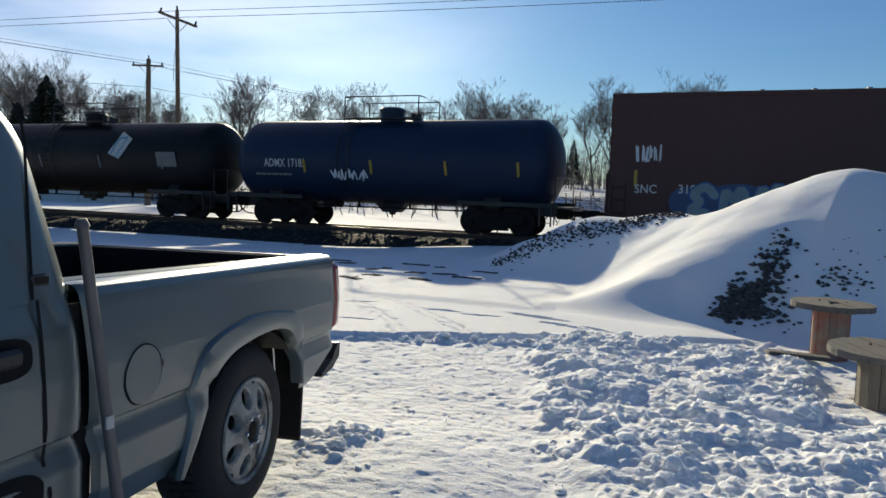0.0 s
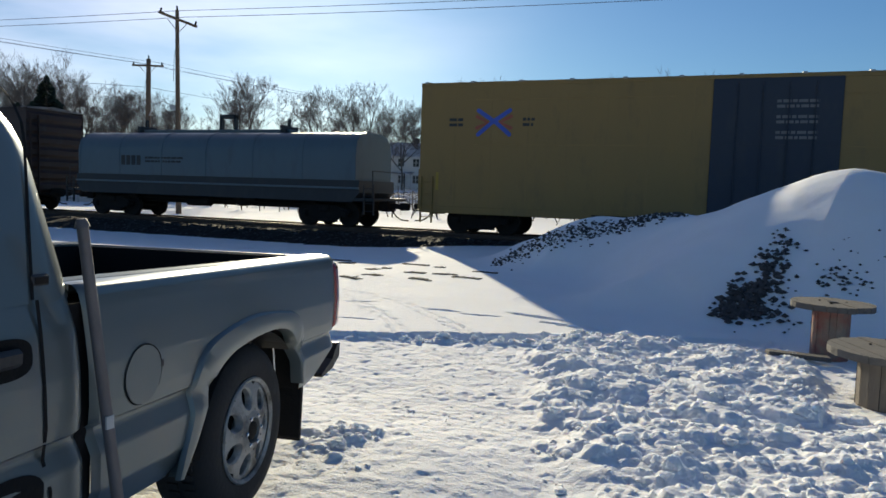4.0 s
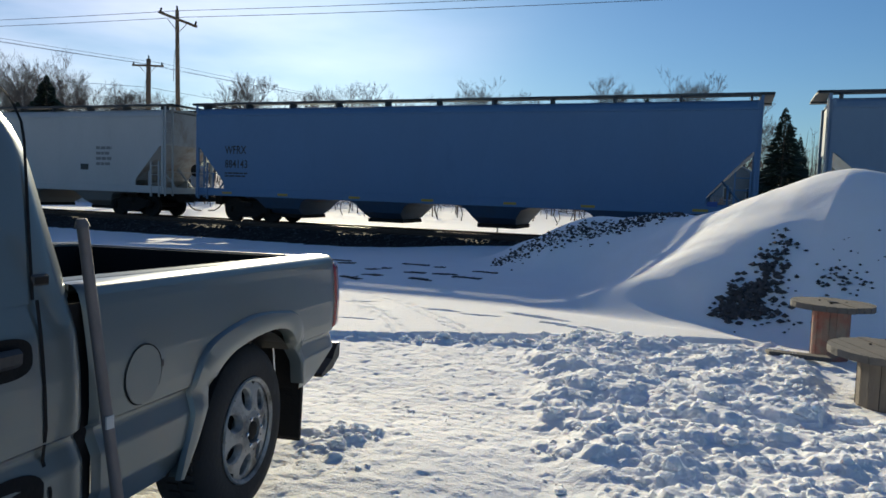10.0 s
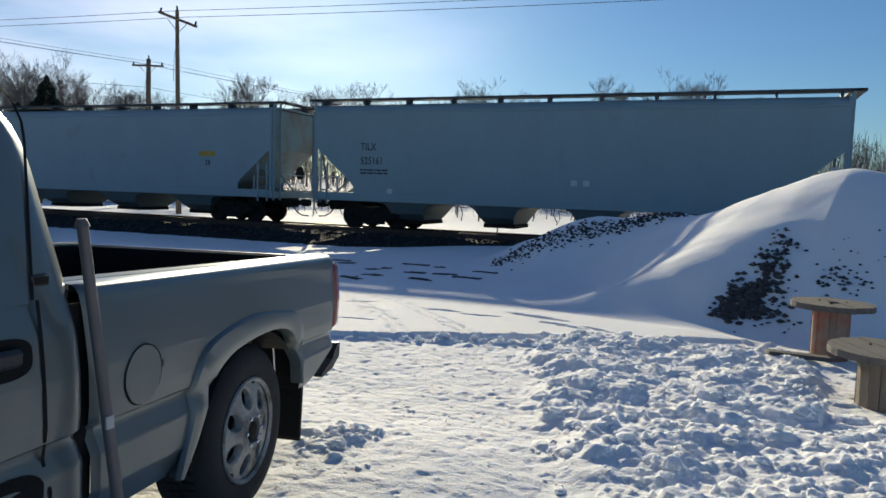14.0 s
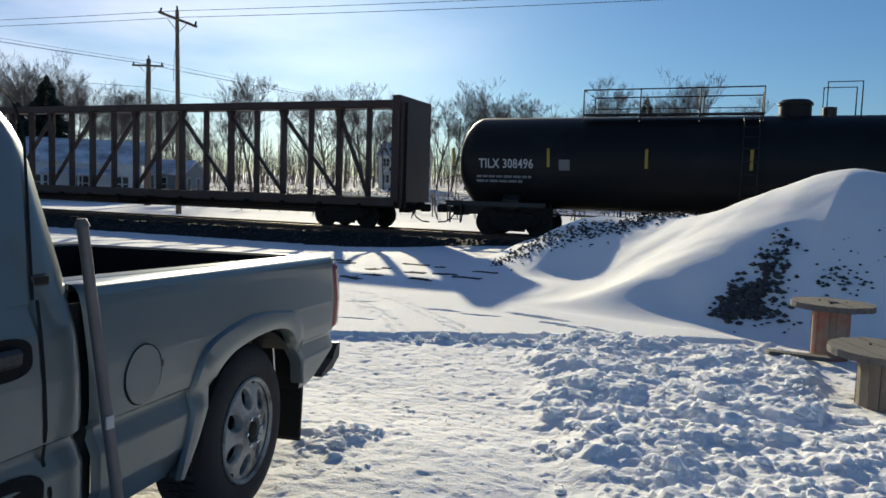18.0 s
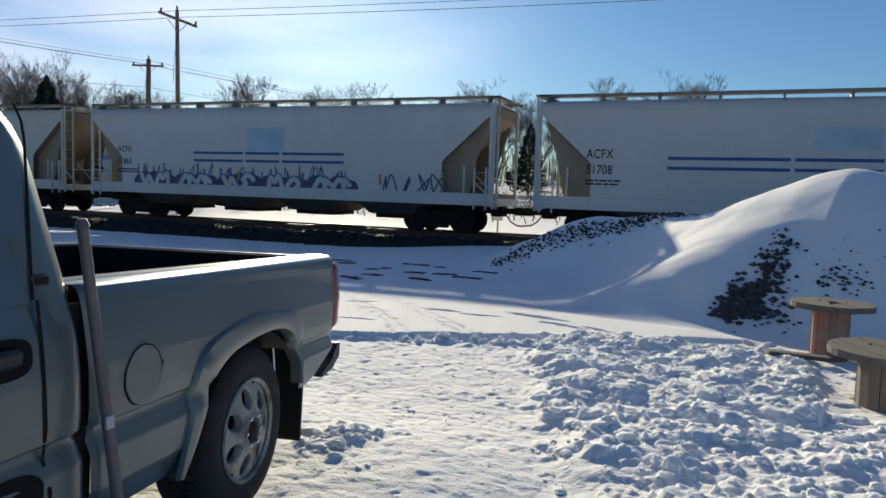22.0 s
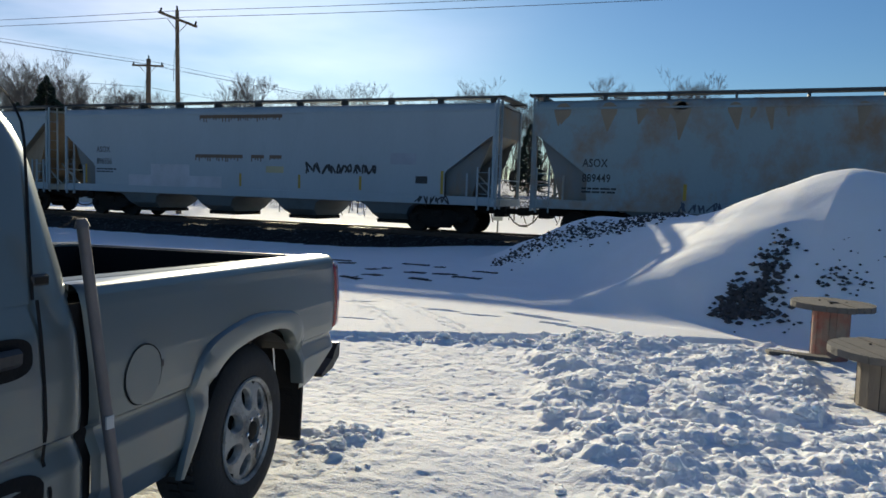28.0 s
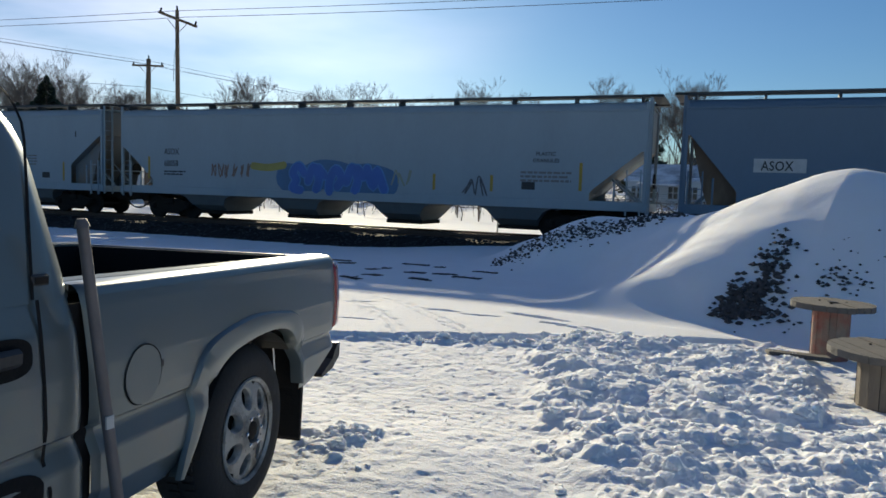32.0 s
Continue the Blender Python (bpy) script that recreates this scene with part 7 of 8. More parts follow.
def spool(x, y, r, core, h, label, stave_m, lean=0.0, sunk=0.13):
    """A wooden cable drum on its end: two plank discs and a drum of staves."""
    z = snow_at(x, y) - sunk
    t = thing("cable_spool", label, "cable spool", pose(x, y, z, lean, 0, 20), group="wooden cable spools")
    for k, (za, zb) in enumerate(((0, 0.06), (h - 0.06, h))):
        ring = [(math.cos(6.28318 * i / 40), math.sin(6.28318 * i / 40)) for i in range(40)]
        n = 9
        fl = None
        for i in range(n):
            a, b = -r + 2 * r * i / n + 0.003, -r + 2 * r * (i + 1) / n - 0.003
            pts = []
            lo = [(u, -math.sqrt(max(0, r * r - u * u))) for u in np.linspace(a, b, 5)]
            hi = [(u, math.sqrt(max(0, r * r - u * u))) for u in np.linspace(b, a, 5)]
            poly = lo + hi
            jz = random.uniform(-0.004, 0.004)
            m = len(poly)
            s = Shape().add([(p, q, za + jz) for p, q in poly] + [(p, q, zb + jz) for p, q in poly],
                            [tuple(range(m))[::-1], tuple(range(m, 2 * m))] + [(j, (j + 1) % m, (j + 1) % m + m, j + m) for j in range(m)])
            part("plank", s, SPOOL_W, t)
        if k:
            for i in range(3):
                a = 6.28318 * i / 3
                part("bolt", Shape().lathe([(0.012, h - 0.002), (0.012, h + 0.006), (0.006, h + 0.009)], "z", 8, (core * 0.8 * math.cos(a), core * 0.8 * math.sin(a), 0)), STEEL, t)
            # black disc on the closed planks, standing for the dark of a hole
            part("hole_shade_disc", Shape().lathe([(0.05, h + 0.001), (0.05, h + 0.006)], "z", 16), PLASTIC, t)
    ns = 18
    for i in range(ns):
        a0, a1 = 6.28318 * (i + 0.03) / ns, 6.28318 * (i + 0.97) / ns
        j = random.uniform(-0.004, 0.004)
        v = [((core + d) * math.cos(a), (core + d) * math.sin(a), z) for z in (0.06, h - 0.06) for a, d in ((a0, -0.03), (a0, j), (a1, j), (a1, -0.03))]
        part("stave", Shape().add(v, [(3, 2, 1, 0), (4, 5, 6, 7), (0, 1, 5, 4), (1, 2, 6, 5), (2, 3, 7, 6), (3, 0, 4, 7)]), stave_m, t)
    return t


spool(0.99, 8.62, 0.405, 0.185, 0.73, "wooden cable spool with a red-stained drum, standing on snow", SPOOL_R)
spool(1.26, 6.75, 0.50, 0.27, 0.60, "grey weathered wooden cable spool, standing on snow", SPOOL_G)


def build_planks():
    for x, y, a, l in ((0.66, 8.15, 12, 0.6),):
        t = thing("plank", "grey weathered board half buried in snow", "plank", pose(x, y, snow_at(x, y) + 0.015, 0, 3, a))
        part("board", Shape().box(-l / 2, l / 2, -0.07, 0.07, -0.02, 0.025, 0.005), SPOOL_W, t)


build_planks()


# ---------------------------------------------------------------- stones that show through the snow of the heap
STALK = material("dark_stalks", (0.035, 0.030, 0.028), 0.9, vary=0.4, bump=0)


def build_stones():
    rng = np.random.default_rng(12)
    s = Shape()
    def scatter(cx, cy, sx, sy, n, r0, r1):
        for i in range(n):
            x, y = rng.normal(cx, sx) + 0.11, rng.normal(cy, sy) + 0.26
            stone(s, (x, y, snow_at(x, y) + 0.01), rng.uniform(r0, r1), rng)
    scatter(-0.12, 9.75, 0.12, 0.10, 110, 0.03, 0.075)
    scatter(0.10, 9.98, 0.15, 0.17, 170, 0.03, 0.075)
    scatter(0.35, 10.43, 0.12, 0.24, 120, 0.025, 0.07)
    scatter(0.50, 11.03, 0.07, 0.22, 45, 0.02, 0.055)
    scatter(0.43, 9.88, 0.25, 0.25, 45, 0.015, 0.045)
    scatter(1.15, 10.3, 0.18, 0.14, 45, 0.02, 0.05)
    scatter(1.3, 10.6, 0.3, 0.3, 18, 0.012, 0.035)
    tagged(thing("heap_stones", "dark crushed stones showing through the snow of the heap", "stones", kind="stuff", data=s.mesh("heap_stones", GRAVEL)))
    s2 = Shape()
    for i in range(760):
        t = rng.random()
        x, y = -4.9 + 3.9 * t + rng.normal(0, 0.10), 15.30 - 0.28 * math.sin(3.14 * t) + rng.normal(0, 0.34 - 0.18 * t)
        stone(s2, (x, y, snow_at(x, y) + 0.008), rng.uniform(0.015, 0.05), rng)
    thing("ridge_stones", "band of dark crushed stones along the low ridge", "stones", kind="stuff", data=s2.mesh("ridge_stones", GRAVEL))
    # clods of broken snow: blocks in the shovelled bank, chips over the trodden yard
    blocks = []
    for k in range(14):
        bm = bmesh.new()
        bmesh.ops.create_icosphere(bm, subdivisions=1 if k < 8 else 2, radius=1.0)
        cuts = [(Vector(rng.normal(0, 1, 3)).normalized(), rng.uniform(0.45, 0.8)) for j in range(7)]
        for q in bm.verts:
            for d, lim in cuts:
                over = q.co.dot(d) - lim
                if over > 0:
                    q.co -= d * over
            q.co *= 1 + rng.uniform(-0.08, 0.08)
        bm.verts.index_update()
        blocks.append((np.array([q.co for q in bm.verts]), [[w.index for w in q.verts] for q in bm.faces]))
        bm.free()
    c = Shape()

    def clod(x, y, r, flat, sink):
        v, f = blocks[rng.integers(0, 8) if r < 0.03 else rng.integers(8, 14)]
        e = Euler((rng.uniform(-0.5, 0.5), rng.uniform(-0.5, 0.5), rng.uniform(0, 6.28))).to_matrix()
        w = (v * np.array((rng.uniform(0.7, 1.3), rng.uniform(0.7, 1.3), flat)) * r) @ np.array(e).T
        c.add(w + np.array((x, y, snow_at(x, y) + sink * r)), f)

    made = 0
    while made < 1900:
        x, y = rng.uniform(-2.2, 3.0), rng.uniform(3.0, 8.4)
        if x < -0.85 - 0.29 * (y - 3.8) or y > 7.7 + 0.4 * (x + 2.4) or (x > 0.75 and y > 6.0):
            continue
        made += 1
        clod(x, y, 0.008 + 0.055 * rng.random() ** 4, rng.uniform(0.4, 0.8), 0.05)
    for k in range(900):
        x, y = rng.uniform(-3.6, -0.2), rng.uniform(2.7, 7.6)
        if x > -0.8 - 0.29 * (y - 3.8) or y > 7.6 + 0.47 * (x + 2.4) or x < -2.3 - 0.19 * (y - 4):
            continue
        clod(x, y, 0.005 + 0.020 * rng.random() ** 4, rng.uniform(0.3, 0.5), 0.0)
    for k in range(46):
        clod(rng.normal(-2.20, 0.11), rng.normal(3.86, 0.16), 0.008 + 0.030 * rng.random() ** 2, 0.6, 0.1)
    for k in range(130):
        x = rng.uniform(-3.4, -0.6)
        clod(x, 7.60 + 0.47 * (x + 2.4) + rng.normal(0, 0.08), 0.015 + 0.06 * rng.random() ** 3, 0.7, 0.3)
    ob = thing("snow_clods", "broken clods of shovelled snow", "snow", kind="stuff", data=c.mesh("snow_clods", CLOD, True))
    # dry stalks that poke through the flat snow
    g = Shape()
    for cx, cy, ln, ang in ((-6.32, 11.17, 0.56, -0.43), (-6.39, 14.13, 0.64, -0.12), (-5.69, 12.54, 0.37, 0.14), (-5.11, 12.64, 0.42, 0.22), (-4.57, 12.4, 0.51, -0.08), (-4.57, 13.55, 0.5, -0.22), (-5.18, 11.68, 0.5, -0.29), (-6.17, 11.71, 0.31, 0.06),
                            (-6.65, 12.58, 0.2, 0.15), (-6.46, 12.92, 0.18, 0.4), (-7.65, 13.37, 0.3, 0.4), (-5.75, 13.92, 0.2, 0.4), (-8.1, 13.9, 0.5, 0.0)):
        for i in range(int(120 * ln)):
            q, e = rng.uniform(-0.5, 0.5) * ln, rng.normal(0, 0.035)
            x, y = cx + q * math.cos(ang) - e * math.sin(ang), cy + q * math.sin(ang) + e * math.cos(ang)
            z = snow_at(x, y)
            a = ang + rng.normal(0, 0.5)
            l = rng.uniform(0.05, 0.12)
            g.tube([(x, y, z + 0.004), (x + l * math.cos(a), y + l * math.sin(a), z + rng.uniform(0.006, 0.02))], 0.009, 3)
    thing("dry_stalks", "dark flattened stalks lying on the snow", "dry grass", kind="stuff", data=g.mesh("dry_stalks", STALK))


build_stones()


# ---------------------------------------------------------------- poles and wires
def utility_pole(x, y, top, arm_len, arm_rot, label, lean=0.0, lamp=False, braces=True, r=0.17, arm_z=0.55, arm_tilt=0.0):
    z0 = ground_z(x, y) - 0.3
    t = thing("utility_pole", label, "utility pole", pose(x, y, z0, 0, lean, arm_rot), group="utility poles")
    h = top - z0
    part("pole", Shape().tube([(0, 0, h * k / 6) for k in range(7)], r, 10, r * 0.62), POLEWOOD, t, smooth=True)
    z = h - arm_z
    arm = part("crossarm", Shape().box(-arm_len / 2, arm_len / 2, -0.20, -0.09, -0.07, 0.07, 0.01), POLEWOOD, t)
    put(arm, 0, 0, z, 0, arm_tilt, 0)
    if braces:
        for sg in (-1, 1):
            part("brace", Shape().tube([(sg * arm_len * 0.27, -0.2, z - 0.06), (0, -0.16, z - 0.75)], 0.022, 5), POLEWOOD, t)
    for px in (-arm_len / 2 + 0.12, arm_len / 2 - 0.12):
        part("insulator", Shape().lathe([(0.025, 0.05), (0.07, 0.12), (0.045, 0.18), (0.07, 0.24), (0.03, 0.30)], "z", 8, (px, -0.145, 0)), STEEL, arm)
    part("insulator", Shape().lathe([(0.025, h), (0.07, h + 0.08), (0.045, h + 0.14), (0.07, h + 0.2), (0.03, h + 0.26)], "z", 8), STEEL, t)
    part("ground_wire", Shape().tube([(-0.02, -r, z - 0.8), (-0.25, -r - 0.02, z - 2.2), (-0.30, -r, z - 3.6)], 0.014, 4), WIRE, t)
    if lamp:
        part("lamp_arm", Shape().tube([(0.1, -0.1, h * 0.62), (0.6, -0.3, h * 0.70), (1.5, -0.7, h * 0.72), (2.3, -1.0, h * 0.69)], 0.035, 6), GALV, t)
        part("lamp_head", Shape().box(2.2, 2.85, -1.1, -0.9, h * 0.66, h * 0.695, 0.03), GALV, t)
    return t


def wire(points, sag, r, label="thin black overhead wire"):
    s = Shape()
    for (a, b) in zip(points, points[1:]):
        a, b = Vector(a), Vector(b)
        s.tube([a + (b - a) * (k / 24) - Vector((0, 0, 4 * sag * (k / 24) * (1 - k / 24))) for k in range(25)], r, 4)
    thing("overhead_wire", label, "wire", data=s.mesh("overhead_wire", WIRE), group="overhead wires")


PA = (-31.1, 34.3, 11.75)
PB = (-43.9, 44.9, 11.35)
utility_pole(*PA, 2.3, 60, "tall wooden utility pole with a slanting crossarm", lean=-0.6, arm_tilt=13)
utility_pole(*PB, 2.5, 20, "wooden utility pole with a street lamp on a long arm", lean=0.5, lamp=True, r=0.27)
wire([(-110, 20, 12.6), PA, (60, 46, 14.5)], 0.9, 0.016)
wire([(-110, 19, 12.0), (PA[0] + 1.1, PA[1] - 0.7, PA[2] - 0.6), (60, 44, 13.6)], 0.9, 0.016)
for k in (-1.1, 0.0, 1.1):
    wire([(-62, 8 + k, 13.1 + 0.15 * k), (PB[0] + k * 0.9, PB[1] + 0.4 * k, PB[2] + 0.1 * abs(k) - 0.4), (-26, 104 + k, 10.8)], 0.5, 0.012)
wire([(-62, 9, 9.3), (PB[0], PB[1], PB[2] - 2.2), (-26, 104, 9.0)], 0.6, 0.015)
utility_pole(-6.0, 92.0, 10.4, 2.4, 10, "distant wooden utility pole", r=0.15)


# ---------------------------------------------------------------- trees
def bare_tree_mesh(seed, h, spread=1.0, levels=6):
    """Trunk and limbs, and a second mesh of twigs."""
    rng = random.Random(seed)
    wood, twigs = Shape(), Shape()

    def grow(p, d, l, r, lev):
        n = 3
        pts, q = [p], p
        dd = d.copy()
        for i in range(n):
            dd = (dd + Vector((rng.uniform(-1, 1), rng.uniform(-1, 1), rng.uniform(-0.3, 0.6))) * 0.14).normalized()
            q = q + dd * (l / n)
            pts.append(q)
        (wood if lev < 3 else twigs).tube(pts, r, 5 if lev < 2 else (4 if lev < 3 else 3), r * 0.6, caps=False)
        if lev >= levels:
            return
        kids = rng.randint(3, 4) if lev > 0 else rng.randint(4, 6)
        for k in range(kids):
            t = rng.uniform(0.35, 1.0) if lev > 0 else rng.uniform(0.42, 1.0)
            i = min(n - 1, int(t * n))
            b = pts[i].lerp(pts[i + 1], t * n - i)
            side = Vector((rng.uniform(-1, 1), rng.uniform(-1, 1), rng.uniform(-0.1, 0.5))).normalized()
            nd = (dd * rng.uniform(0.5, 1.0) + side * rng.uniform(0.5, 0.95) * spread + Vector((0, 0, 0.25))).normalized()
            grow(b, nd, l * rng.uniform(0.50, 0.74), max(0.006, r * rng.uniform(0.44, 0.58)), lev + 1)

    grow(Vector((0, 0, -0.3)), Vector((0, 0, 1)), h * 0.45, h * 0.0095, 0)
    top = max(v[2] for v in wood.v + twigs.v)
    f = h / top
    for s in (wood, twigs):
        s.v = [(a * f, b * f, c * f) for a, b, c in s.v]
    return wood.mesh("trunk", BARK), twigs.mesh("twigs", TWIG)


def conifer_mesh(seed, h, w, n=1500):
    rng = random.Random(seed)
    s = Shape()
    for i in range(n):
        t = rng.random() ** 0.8
        z = h * (0.08 + 0.92 * t)
        rr = w * (1 - t) ** 0.85 * (0.85 + 0.12 * math.sin(t * 40 + seed) + rng.uniform(-0.15, 0.15)) + 0.08
        a = rng.uniform(0, 6.28)
        r0, r1 = rr * rng.uniform(0.1, 0.6), rr * rng.uniform(0.75, 1.12)
        dz = -0.12 * rr
        c, q = math.cos(a), math.sin(a)
        wd = rng.uniform(0.10, 0.24) * (0.5 + rr * 0.25)
        s.add([(r0 * c, r0 * q, z), (r1 * c - wd * q, r1 * q + wd * c, z + dz - 0.05), (r1 * 1.1 * c, r1 * 1.1 * q, z + dz), (r1 * c + wd * q, r1 * q - wd * c, z + dz - 0.1)], [(0, 1, 2, 3)])
    t = Shape().tube([(0, 0, -0.3), (0, 0, h * 0.95)], h * 0.014, 6, 0.03)
    return t.mesh("trunk", BARK), s.mesh("needles", NEEDLE)


def place(meshes, names, x, y, h, label, cat, turn, group, base_h=10.0):
    z = ground_z(x, y)
    m = pose(x, y, z, 0, 0, turn) @ Matrix.Diagonal((h / base_h, h / base_h, h / base_h, 1))
    t = thing(cat.replace(" ", "_"), label, cat, m, group)
    for me, nm in zip(meshes, names):
        part(nm, me, None, t)
    return t


def view_point(px, dist):
    """Place on the ground at a bearing and a distance: bearing counted as the tangent to the right of the middle."""
    a = math.atan(px) - radians(YAW)
    return math.sin(a) * dist, math.cos(a) * dist


BARE = [bare_tree_mesh(k, 10.0, sp) for k, sp in ((1, 1.0), (2, 1.15), (3, 0.85), (4, 1.0))]
CON = [conifer_mesh(1, 10, 2.2), conifer_mesh(2, 10, 3.0), conifer_mesh(3, 10, 3.4, 2600)]
# bearing (tangent), distance, height of each bare tree
SPOTS = [(-0.60, 88, 17.5), (-0.575, 95, 18), (-0.545, 92, 19.5), (-0.52, 100, 17), (-0.495, 96, 15), (-0.47, 104, 16.5), (-0.445, 98, 15), (-0.415, 110, 16), (-0.385, 104, 15.5), (-0.35, 96, 12.5),
         (-0.30, 104, 14), (-0.266, 94, 15.6), (-0.25, 108, 16), (-0.16, 112, 16.5), (-0.14, 118, 15.5), (-0.112, 112, 17.2), (-0.085, 116, 16.2), (-0.06, 110, 14.0), (-0.03, 120, 16.5), (-0.012, 118, 15), (0.008, 108, 17.3), (0.026, 122, 17), (0.048, 112, 18.2), (0.07, 118, 15.5),
         (0.09, 124, 15.5), (0.114, 110, 15.6), (0.13, 120, 15), (0.205, 102, 13.5), (0.235, 100, 17.0), (0.262, 108, 17.2), (0.318, 98, 17.6), (0.345, 108, 17), (0.365, 104, 13), (0.415, 110, 15.5), (0.44, 118, 13), (0.56, 130, 9.5), (0.60, 126, 9.0),
         (-0.61, 104, 17), (-0.588, 110, 18.5), (-0.56, 112, 19), (-0.53, 114, 18), (-0.505, 112, 16.5), (-0.455, 116, 15.5), (-0.43, 118, 17), (-0.40, 120, 15), (-0.365, 116, 15), (-0.285, 118, 16), (-0.19, 124, 14), (-0.125, 126, 16), (-0.1, 124, 15), (-0.045, 126, 15), (0.06, 126, 15), (0.1, 126, 14), (0.25, 116, 16), (0.33, 116, 17), (0.27, 120, 15)]
for i, (b, d, h) in enumerate(SPOTS):
    h *= 0.86 if b < -0.3 else 0.98
    x, y = view_point(b, d)
    place(BARE[i % 4], ("trunk", "crown"), x, y, h, "leafless deciduous tree with a grey twiggy crown", "bare tree", (i * 67) % 360, "bare trees")
for i, (b, d, h, k) in enumerate(((-0.548, 84, 12.2, 2), (-0.588, 86, 9.5, 2), (0.272, 104, 13.6, 1), (0.115, 96, 9.5, 1), (0.462, 84, 10.5, 1), (0.47, 90, 9.0, 1), (0.625, 110, 5.0, 1), (0.485, 96, 8, 0), (0.175, 140, 9, 0))):
    x, y = view_point(b, d)
    place(CON[k], ("trunk", "crown"), x, y, h, "dark green conifer behind the vineyard", "conifer", i * 40, "conifers")


def build_far_woods():
    rng = random.Random(3)
    s = Shape()
    for i in range(3800):
        b, d = rng.uniform(-0.72, 0.75), rng.uniform(128, 190)
        x, y = view_point(b, d)
        z = ground_z(x, y)
        h = rng.uniform(3, 11)
        p = Vector((x, y, z))
        tip = p + Vector((rng.uniform(-1.2, 1.2), rng.uniform(-1, 1), h))
        s.tube([p, p.lerp(tip, 0.5) + Vector((rng.uniform(-0.4, 0.4), 0, 0)), tip], rng.uniform(0.03, 0.10), 3, 0.015, caps=False)
        for k in range(3):
            q = p.lerp(tip, rng.uniform(0.3, 0.9))
            s.tube([q, q + Vector((rng.uniform(-1.6, 1.6), rng.uniform(-1, 1), rng.uniform(0.3, 2.0)))], 0.03, 3, 0.01, caps=False)
    thing("far_woods", "grey-brown leafless woods and brush beyond the fields", "woods", kind="stuff", data=s.mesh("far_woods", TWIG))


build_far_woods()


# ---------------------------------------------------------------- vineyard, houses, sign beyond the railway
def build_vineyard():
    rng = random.Random(9)
    post_me = Shape().tube([(0, 0, -0.2), (0, 0, 1.75)], 0.05, 6, 0.045).mesh("post", POLEWOOD)
    for r in range(7):
        y = 44 + 4.6 * r
        t = thing("vineyard_row", "row of bare vines on wires between wooden posts", "vines", group="vineyard rows")
        x0, x1 = (-58 - 6 * r, 16 + 5 * r) if r else (-34, 12)
        for zz in (0.9, 1.55):
            xs = np.arange(x0, x1 + 4, 4.0)
            part("wire", Shape().tube([(x, y, ground_z(x, y) + zz) for x in xs], 0.012, 3), WIRE, t)
        x = x0
        while x < x1:
            put(part("post", post_me, None, t), x, y, ground_z(x, y), rng.uniform(-3, 3), rng.uniform(-3, 3))
            x += 6.2
        v = Shape()
        x = x0
        while x < x1:
            z = ground_z(x, y)
            p = Vector((x, y, z))
            q = p + Vector((rng.uniform(-0.25, 0.25), 0, rng.uniform(0.7, 0.95)))
            v.tube([p, p.lerp(q, 0.5) + Vector((rng.uniform(-0.15, 0.15), 0, 0)), q], 0.04, 4, 0.025, caps=False)
            for k in range(6):
                sgn = rng.choice((-1, 1))
                e = q + Vector((sgn * rng.uniform(0.3, 1.2), rng.uniform(-0.15, 0.15), rng.uniform(-0.1, 0.75)))
                w = e + Vector((rng.uniform(-0.3, 0.3), 0, -rng.uniform(0.2, 0.7)))
                v.tube([q, e, w], 0.018, 3, 0.01, caps=False)
            x += rng.uniform(1.5, 2.2)
        tagged(part("vines", v, TWIG, t), kind="stuff")


build_vineyard()
SIDING = material("white_siding", (0.62, 0.62, 0.60), 0.6, vary=0.08, scale=2)
SHINGLE = material("snowy_shingles", (0.30, 0.30, 0.32), 0.8, vary=0.25, scale=1.2, dirt=(0.78, 0.79, 0.82), dirt_at=0.5, dirt_scale=0.5)
DARKWIN = material("dark_window", (0.03, 0.035, 0.04), 0.15, vary=0.1, bump=0)
SHED = material("grey_siding", (0.22, 0.23, 0.24), 0.7, vary=0.12, scale=2)


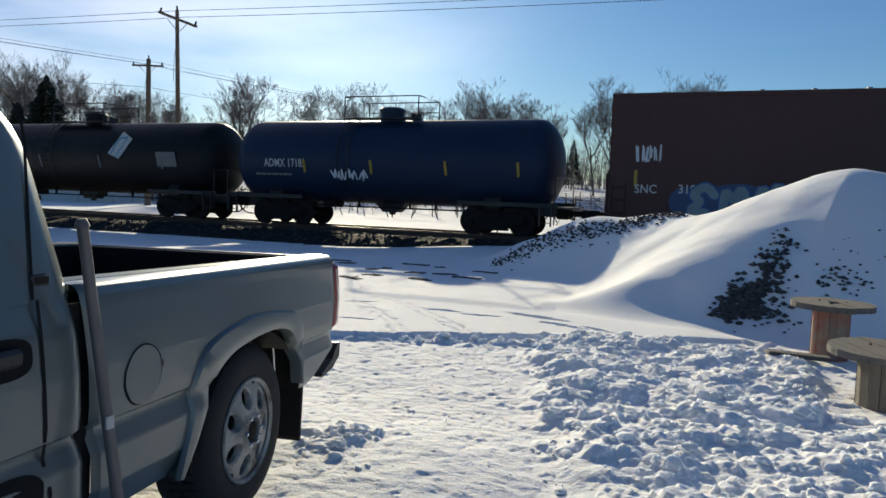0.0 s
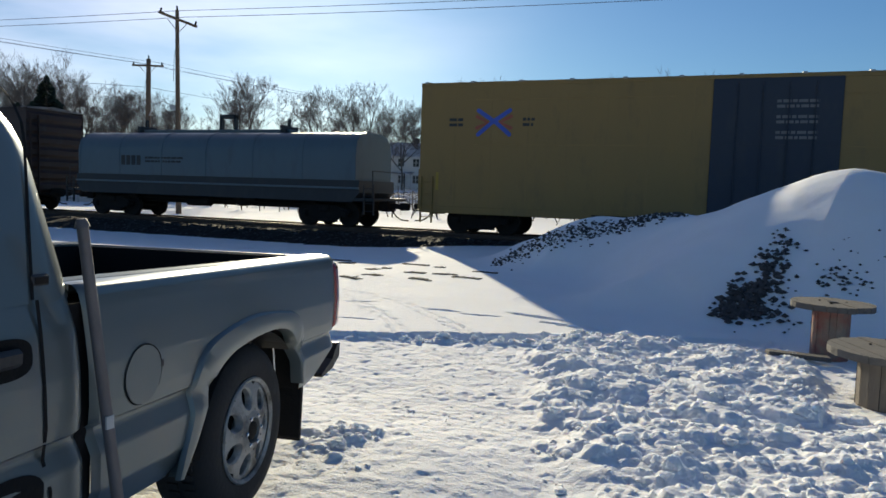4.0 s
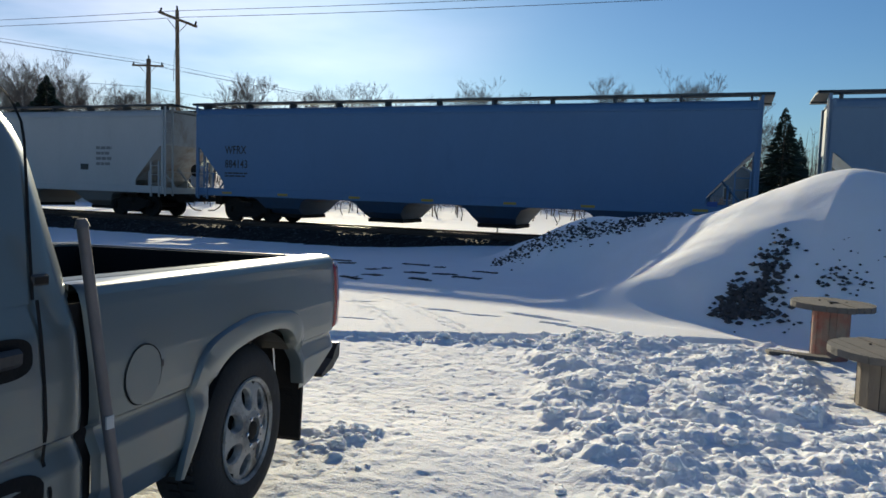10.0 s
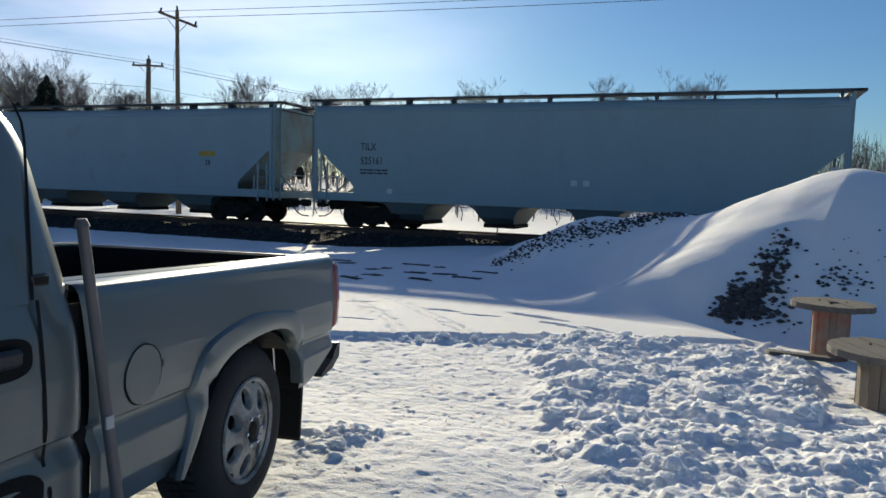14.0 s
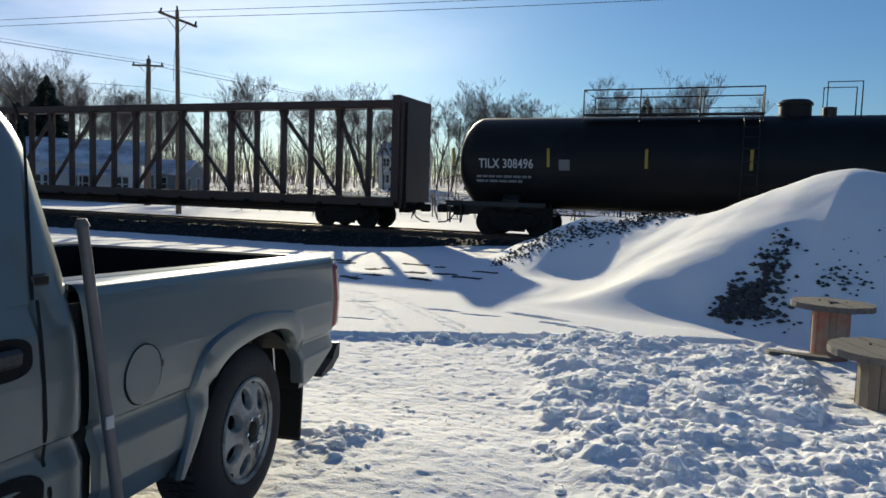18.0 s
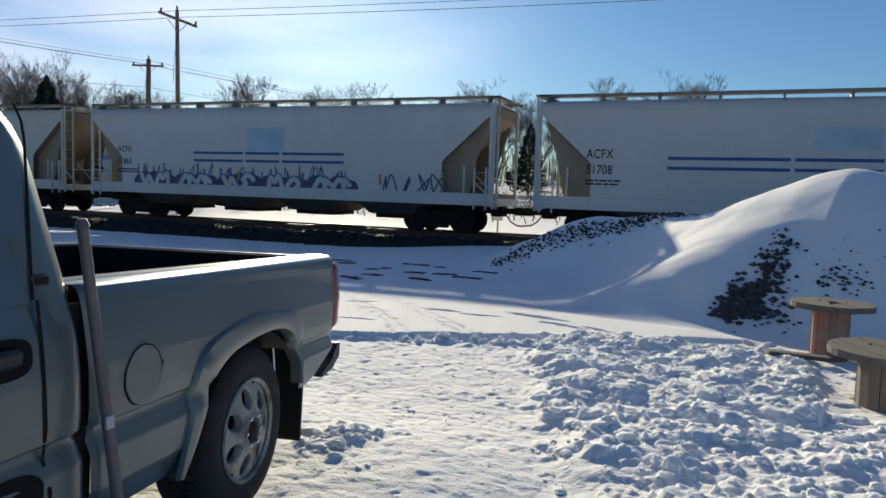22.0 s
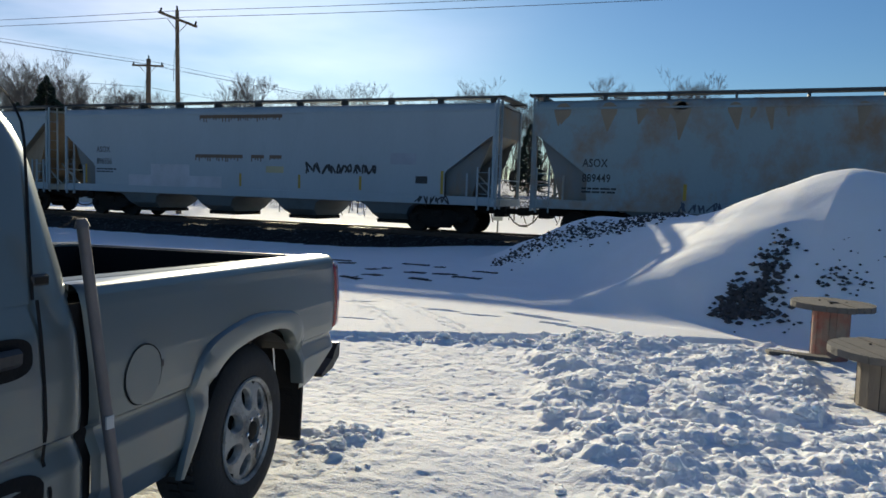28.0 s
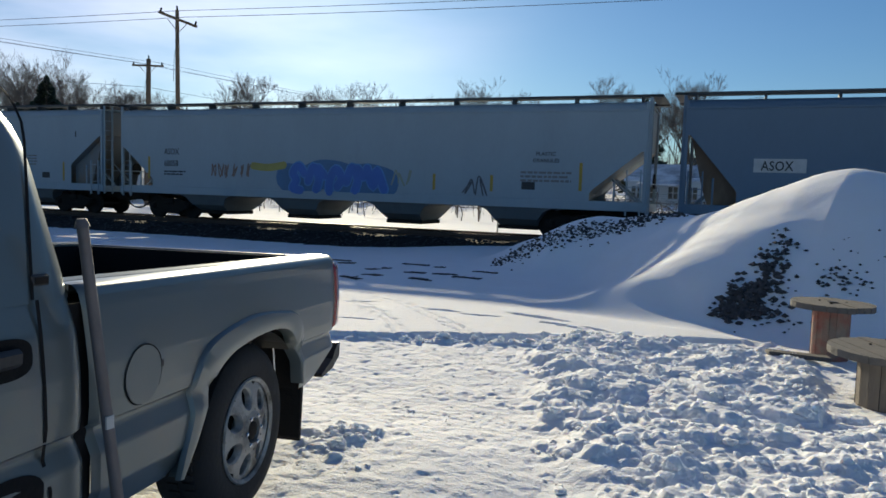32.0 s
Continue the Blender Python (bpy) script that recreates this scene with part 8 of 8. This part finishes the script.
def house(x, y, turn, w, d, h, roof_h, label, storeys=2, cols=4, wall=None, chimney=True, dz=0.0):
    z = ground_z(x, y) + dz
    t = thing("house", label, "house", pose(x, y, z, 0, 0, turn), group="houses")
    part("wall", Shape().extrude_x([(-d / 2, -0.8), (d / 2, -0.8), (d / 2, h), (0, h + roof_h), (-d / 2, h)], -w / 2, w / 2), wall or SIDING, t)
    e = 0.35
    for sg in (-1, 1):
        k = roof_h / (d / 2)
        p = [(sg * (d / 2 + e), h - k * e), (0, h + roof_h), (0, h + roof_h + 0.18), (sg * (d / 2 + e), h - k * e + 0.18)]
        part("roof", Shape().extrude_x(p if sg > 0 else p[::-1], -w / 2 - e, w / 2 + e), SHINGLE, t)
    if chimney:
        part("chimney", Shape().box(w * 0.2, w * 0.2 + 0.7, -0.3, 0.4, h + roof_h * 0.5, h + roof_h + 0.9, 0.03), BARK, t)
    for st in range(storeys):
        for c in range(cols):
            xx = -w / 2 + w * (c + 0.5) / cols
            zz = 0.9 + 2.7 * st
            fr = part("window", Shape().box(xx - 0.55, xx + 0.55, -d / 2 - 0.05, -d / 2 + 0.02, zz, zz + 1.4, 0.02), WHITE_INK, t)
            for sx in (-0.27, 0.27):
                for sz in (0.1, 0.74):
                    part("pane", Shape().box(xx + sx - 0.21, xx + sx + 0.21, -d / 2 - 0.06, -d / 2 - 0.045, zz + sz, zz + sz + 0.56), DARKWIN, fr)
        for c in (-0.2, 0.2):
            zz = 0.9 + 2.7 * st
            fr = part("window", Shape().box(w / 2 - 0.02, w / 2 + 0.05, d * c - 0.5, d * c + 0.5, zz, zz + 1.4, 0.02), WHITE_INK, t)
            part("pane", Shape().box(w / 2 + 0.04, w / 2 + 0.06, d * c - 0.4, d * c + 0.4, zz + 0.1, zz + 1.3), DARKWIN, fr)
    part("porch_roof", Shape().extrude_x([(-d / 2 - 2.2, 2.3), (-d / 2, 2.7), (-d / 2, 2.85), (-d / 2 - 2.2, 2.45)], -w * 0.3, w * 0.3), SHINGLE, t)
    for xx in (-w * 0.28, 0, w * 0.28):
        part("porch_post", Shape().box(xx - 0.07, xx + 0.07, -d / 2 - 2.15, -d / 2 - 2.0, -0.6, 2.35), WHITE_INK, t)
    return t


def at_bearing(b, d):
    return view_point(b, d)


house(*at_bearing(-0.055, 122), 12, 7.5, 6.5, 5.4, 2.2, "white two-storey farmhouse with a snowy roof", 2, 3)
house(*at_bearing(0.315, 84), -12, 8.0, 7.0, 2.9, 1.7, "low white house with a pale gable roof", 1, 4, dz=-0.4)
house(*at_bearing(0.375, 88), -60, 9.0, 6.5, 2.9, 1.6, "grey bungalow with a snow-covered roof", 1, 3, wall=SHED, dz=-0.5)
house(*at_bearing(-0.49, 74), 40, 9.5, 8.0, 3.4, 2.0, "white house with a low gable roof", 1, 3, chimney=False)
house(*at_bearing(-0.40, 80), 20, 8.0, 6.0, 2.6, 1.3, "grey shed beside the white house", 1, 2, wall=SHED, chimney=False)


def build_sign():
    x, y = -9.3, 29.0
    z = ground_z(x, y)
    t = thing("marker_sign", "small white marker board on a thin stake", "sign", pose(x, y, z))
    part("stake", Shape().box(-0.03, 0.03, -0.03, 0.03, -0.1, 0.75), GALV, t)
    part("board", Shape().box(-0.22, 0.22, -0.045, -0.03, 0.62, 0.92, 0.006), WHITE_INK, t)


build_sign()

# ---------------------------------------------------------------- motion of the train
SPEED = 20.31


def motions():
    for car, mid in TRAIN:
        walk(car, [(t, pose(mid - SPEED * t, TRACK_Y, RAIL_Z)) for t in (0.0, 8.0, 16.0, 24.0, 32.0)])


motions()
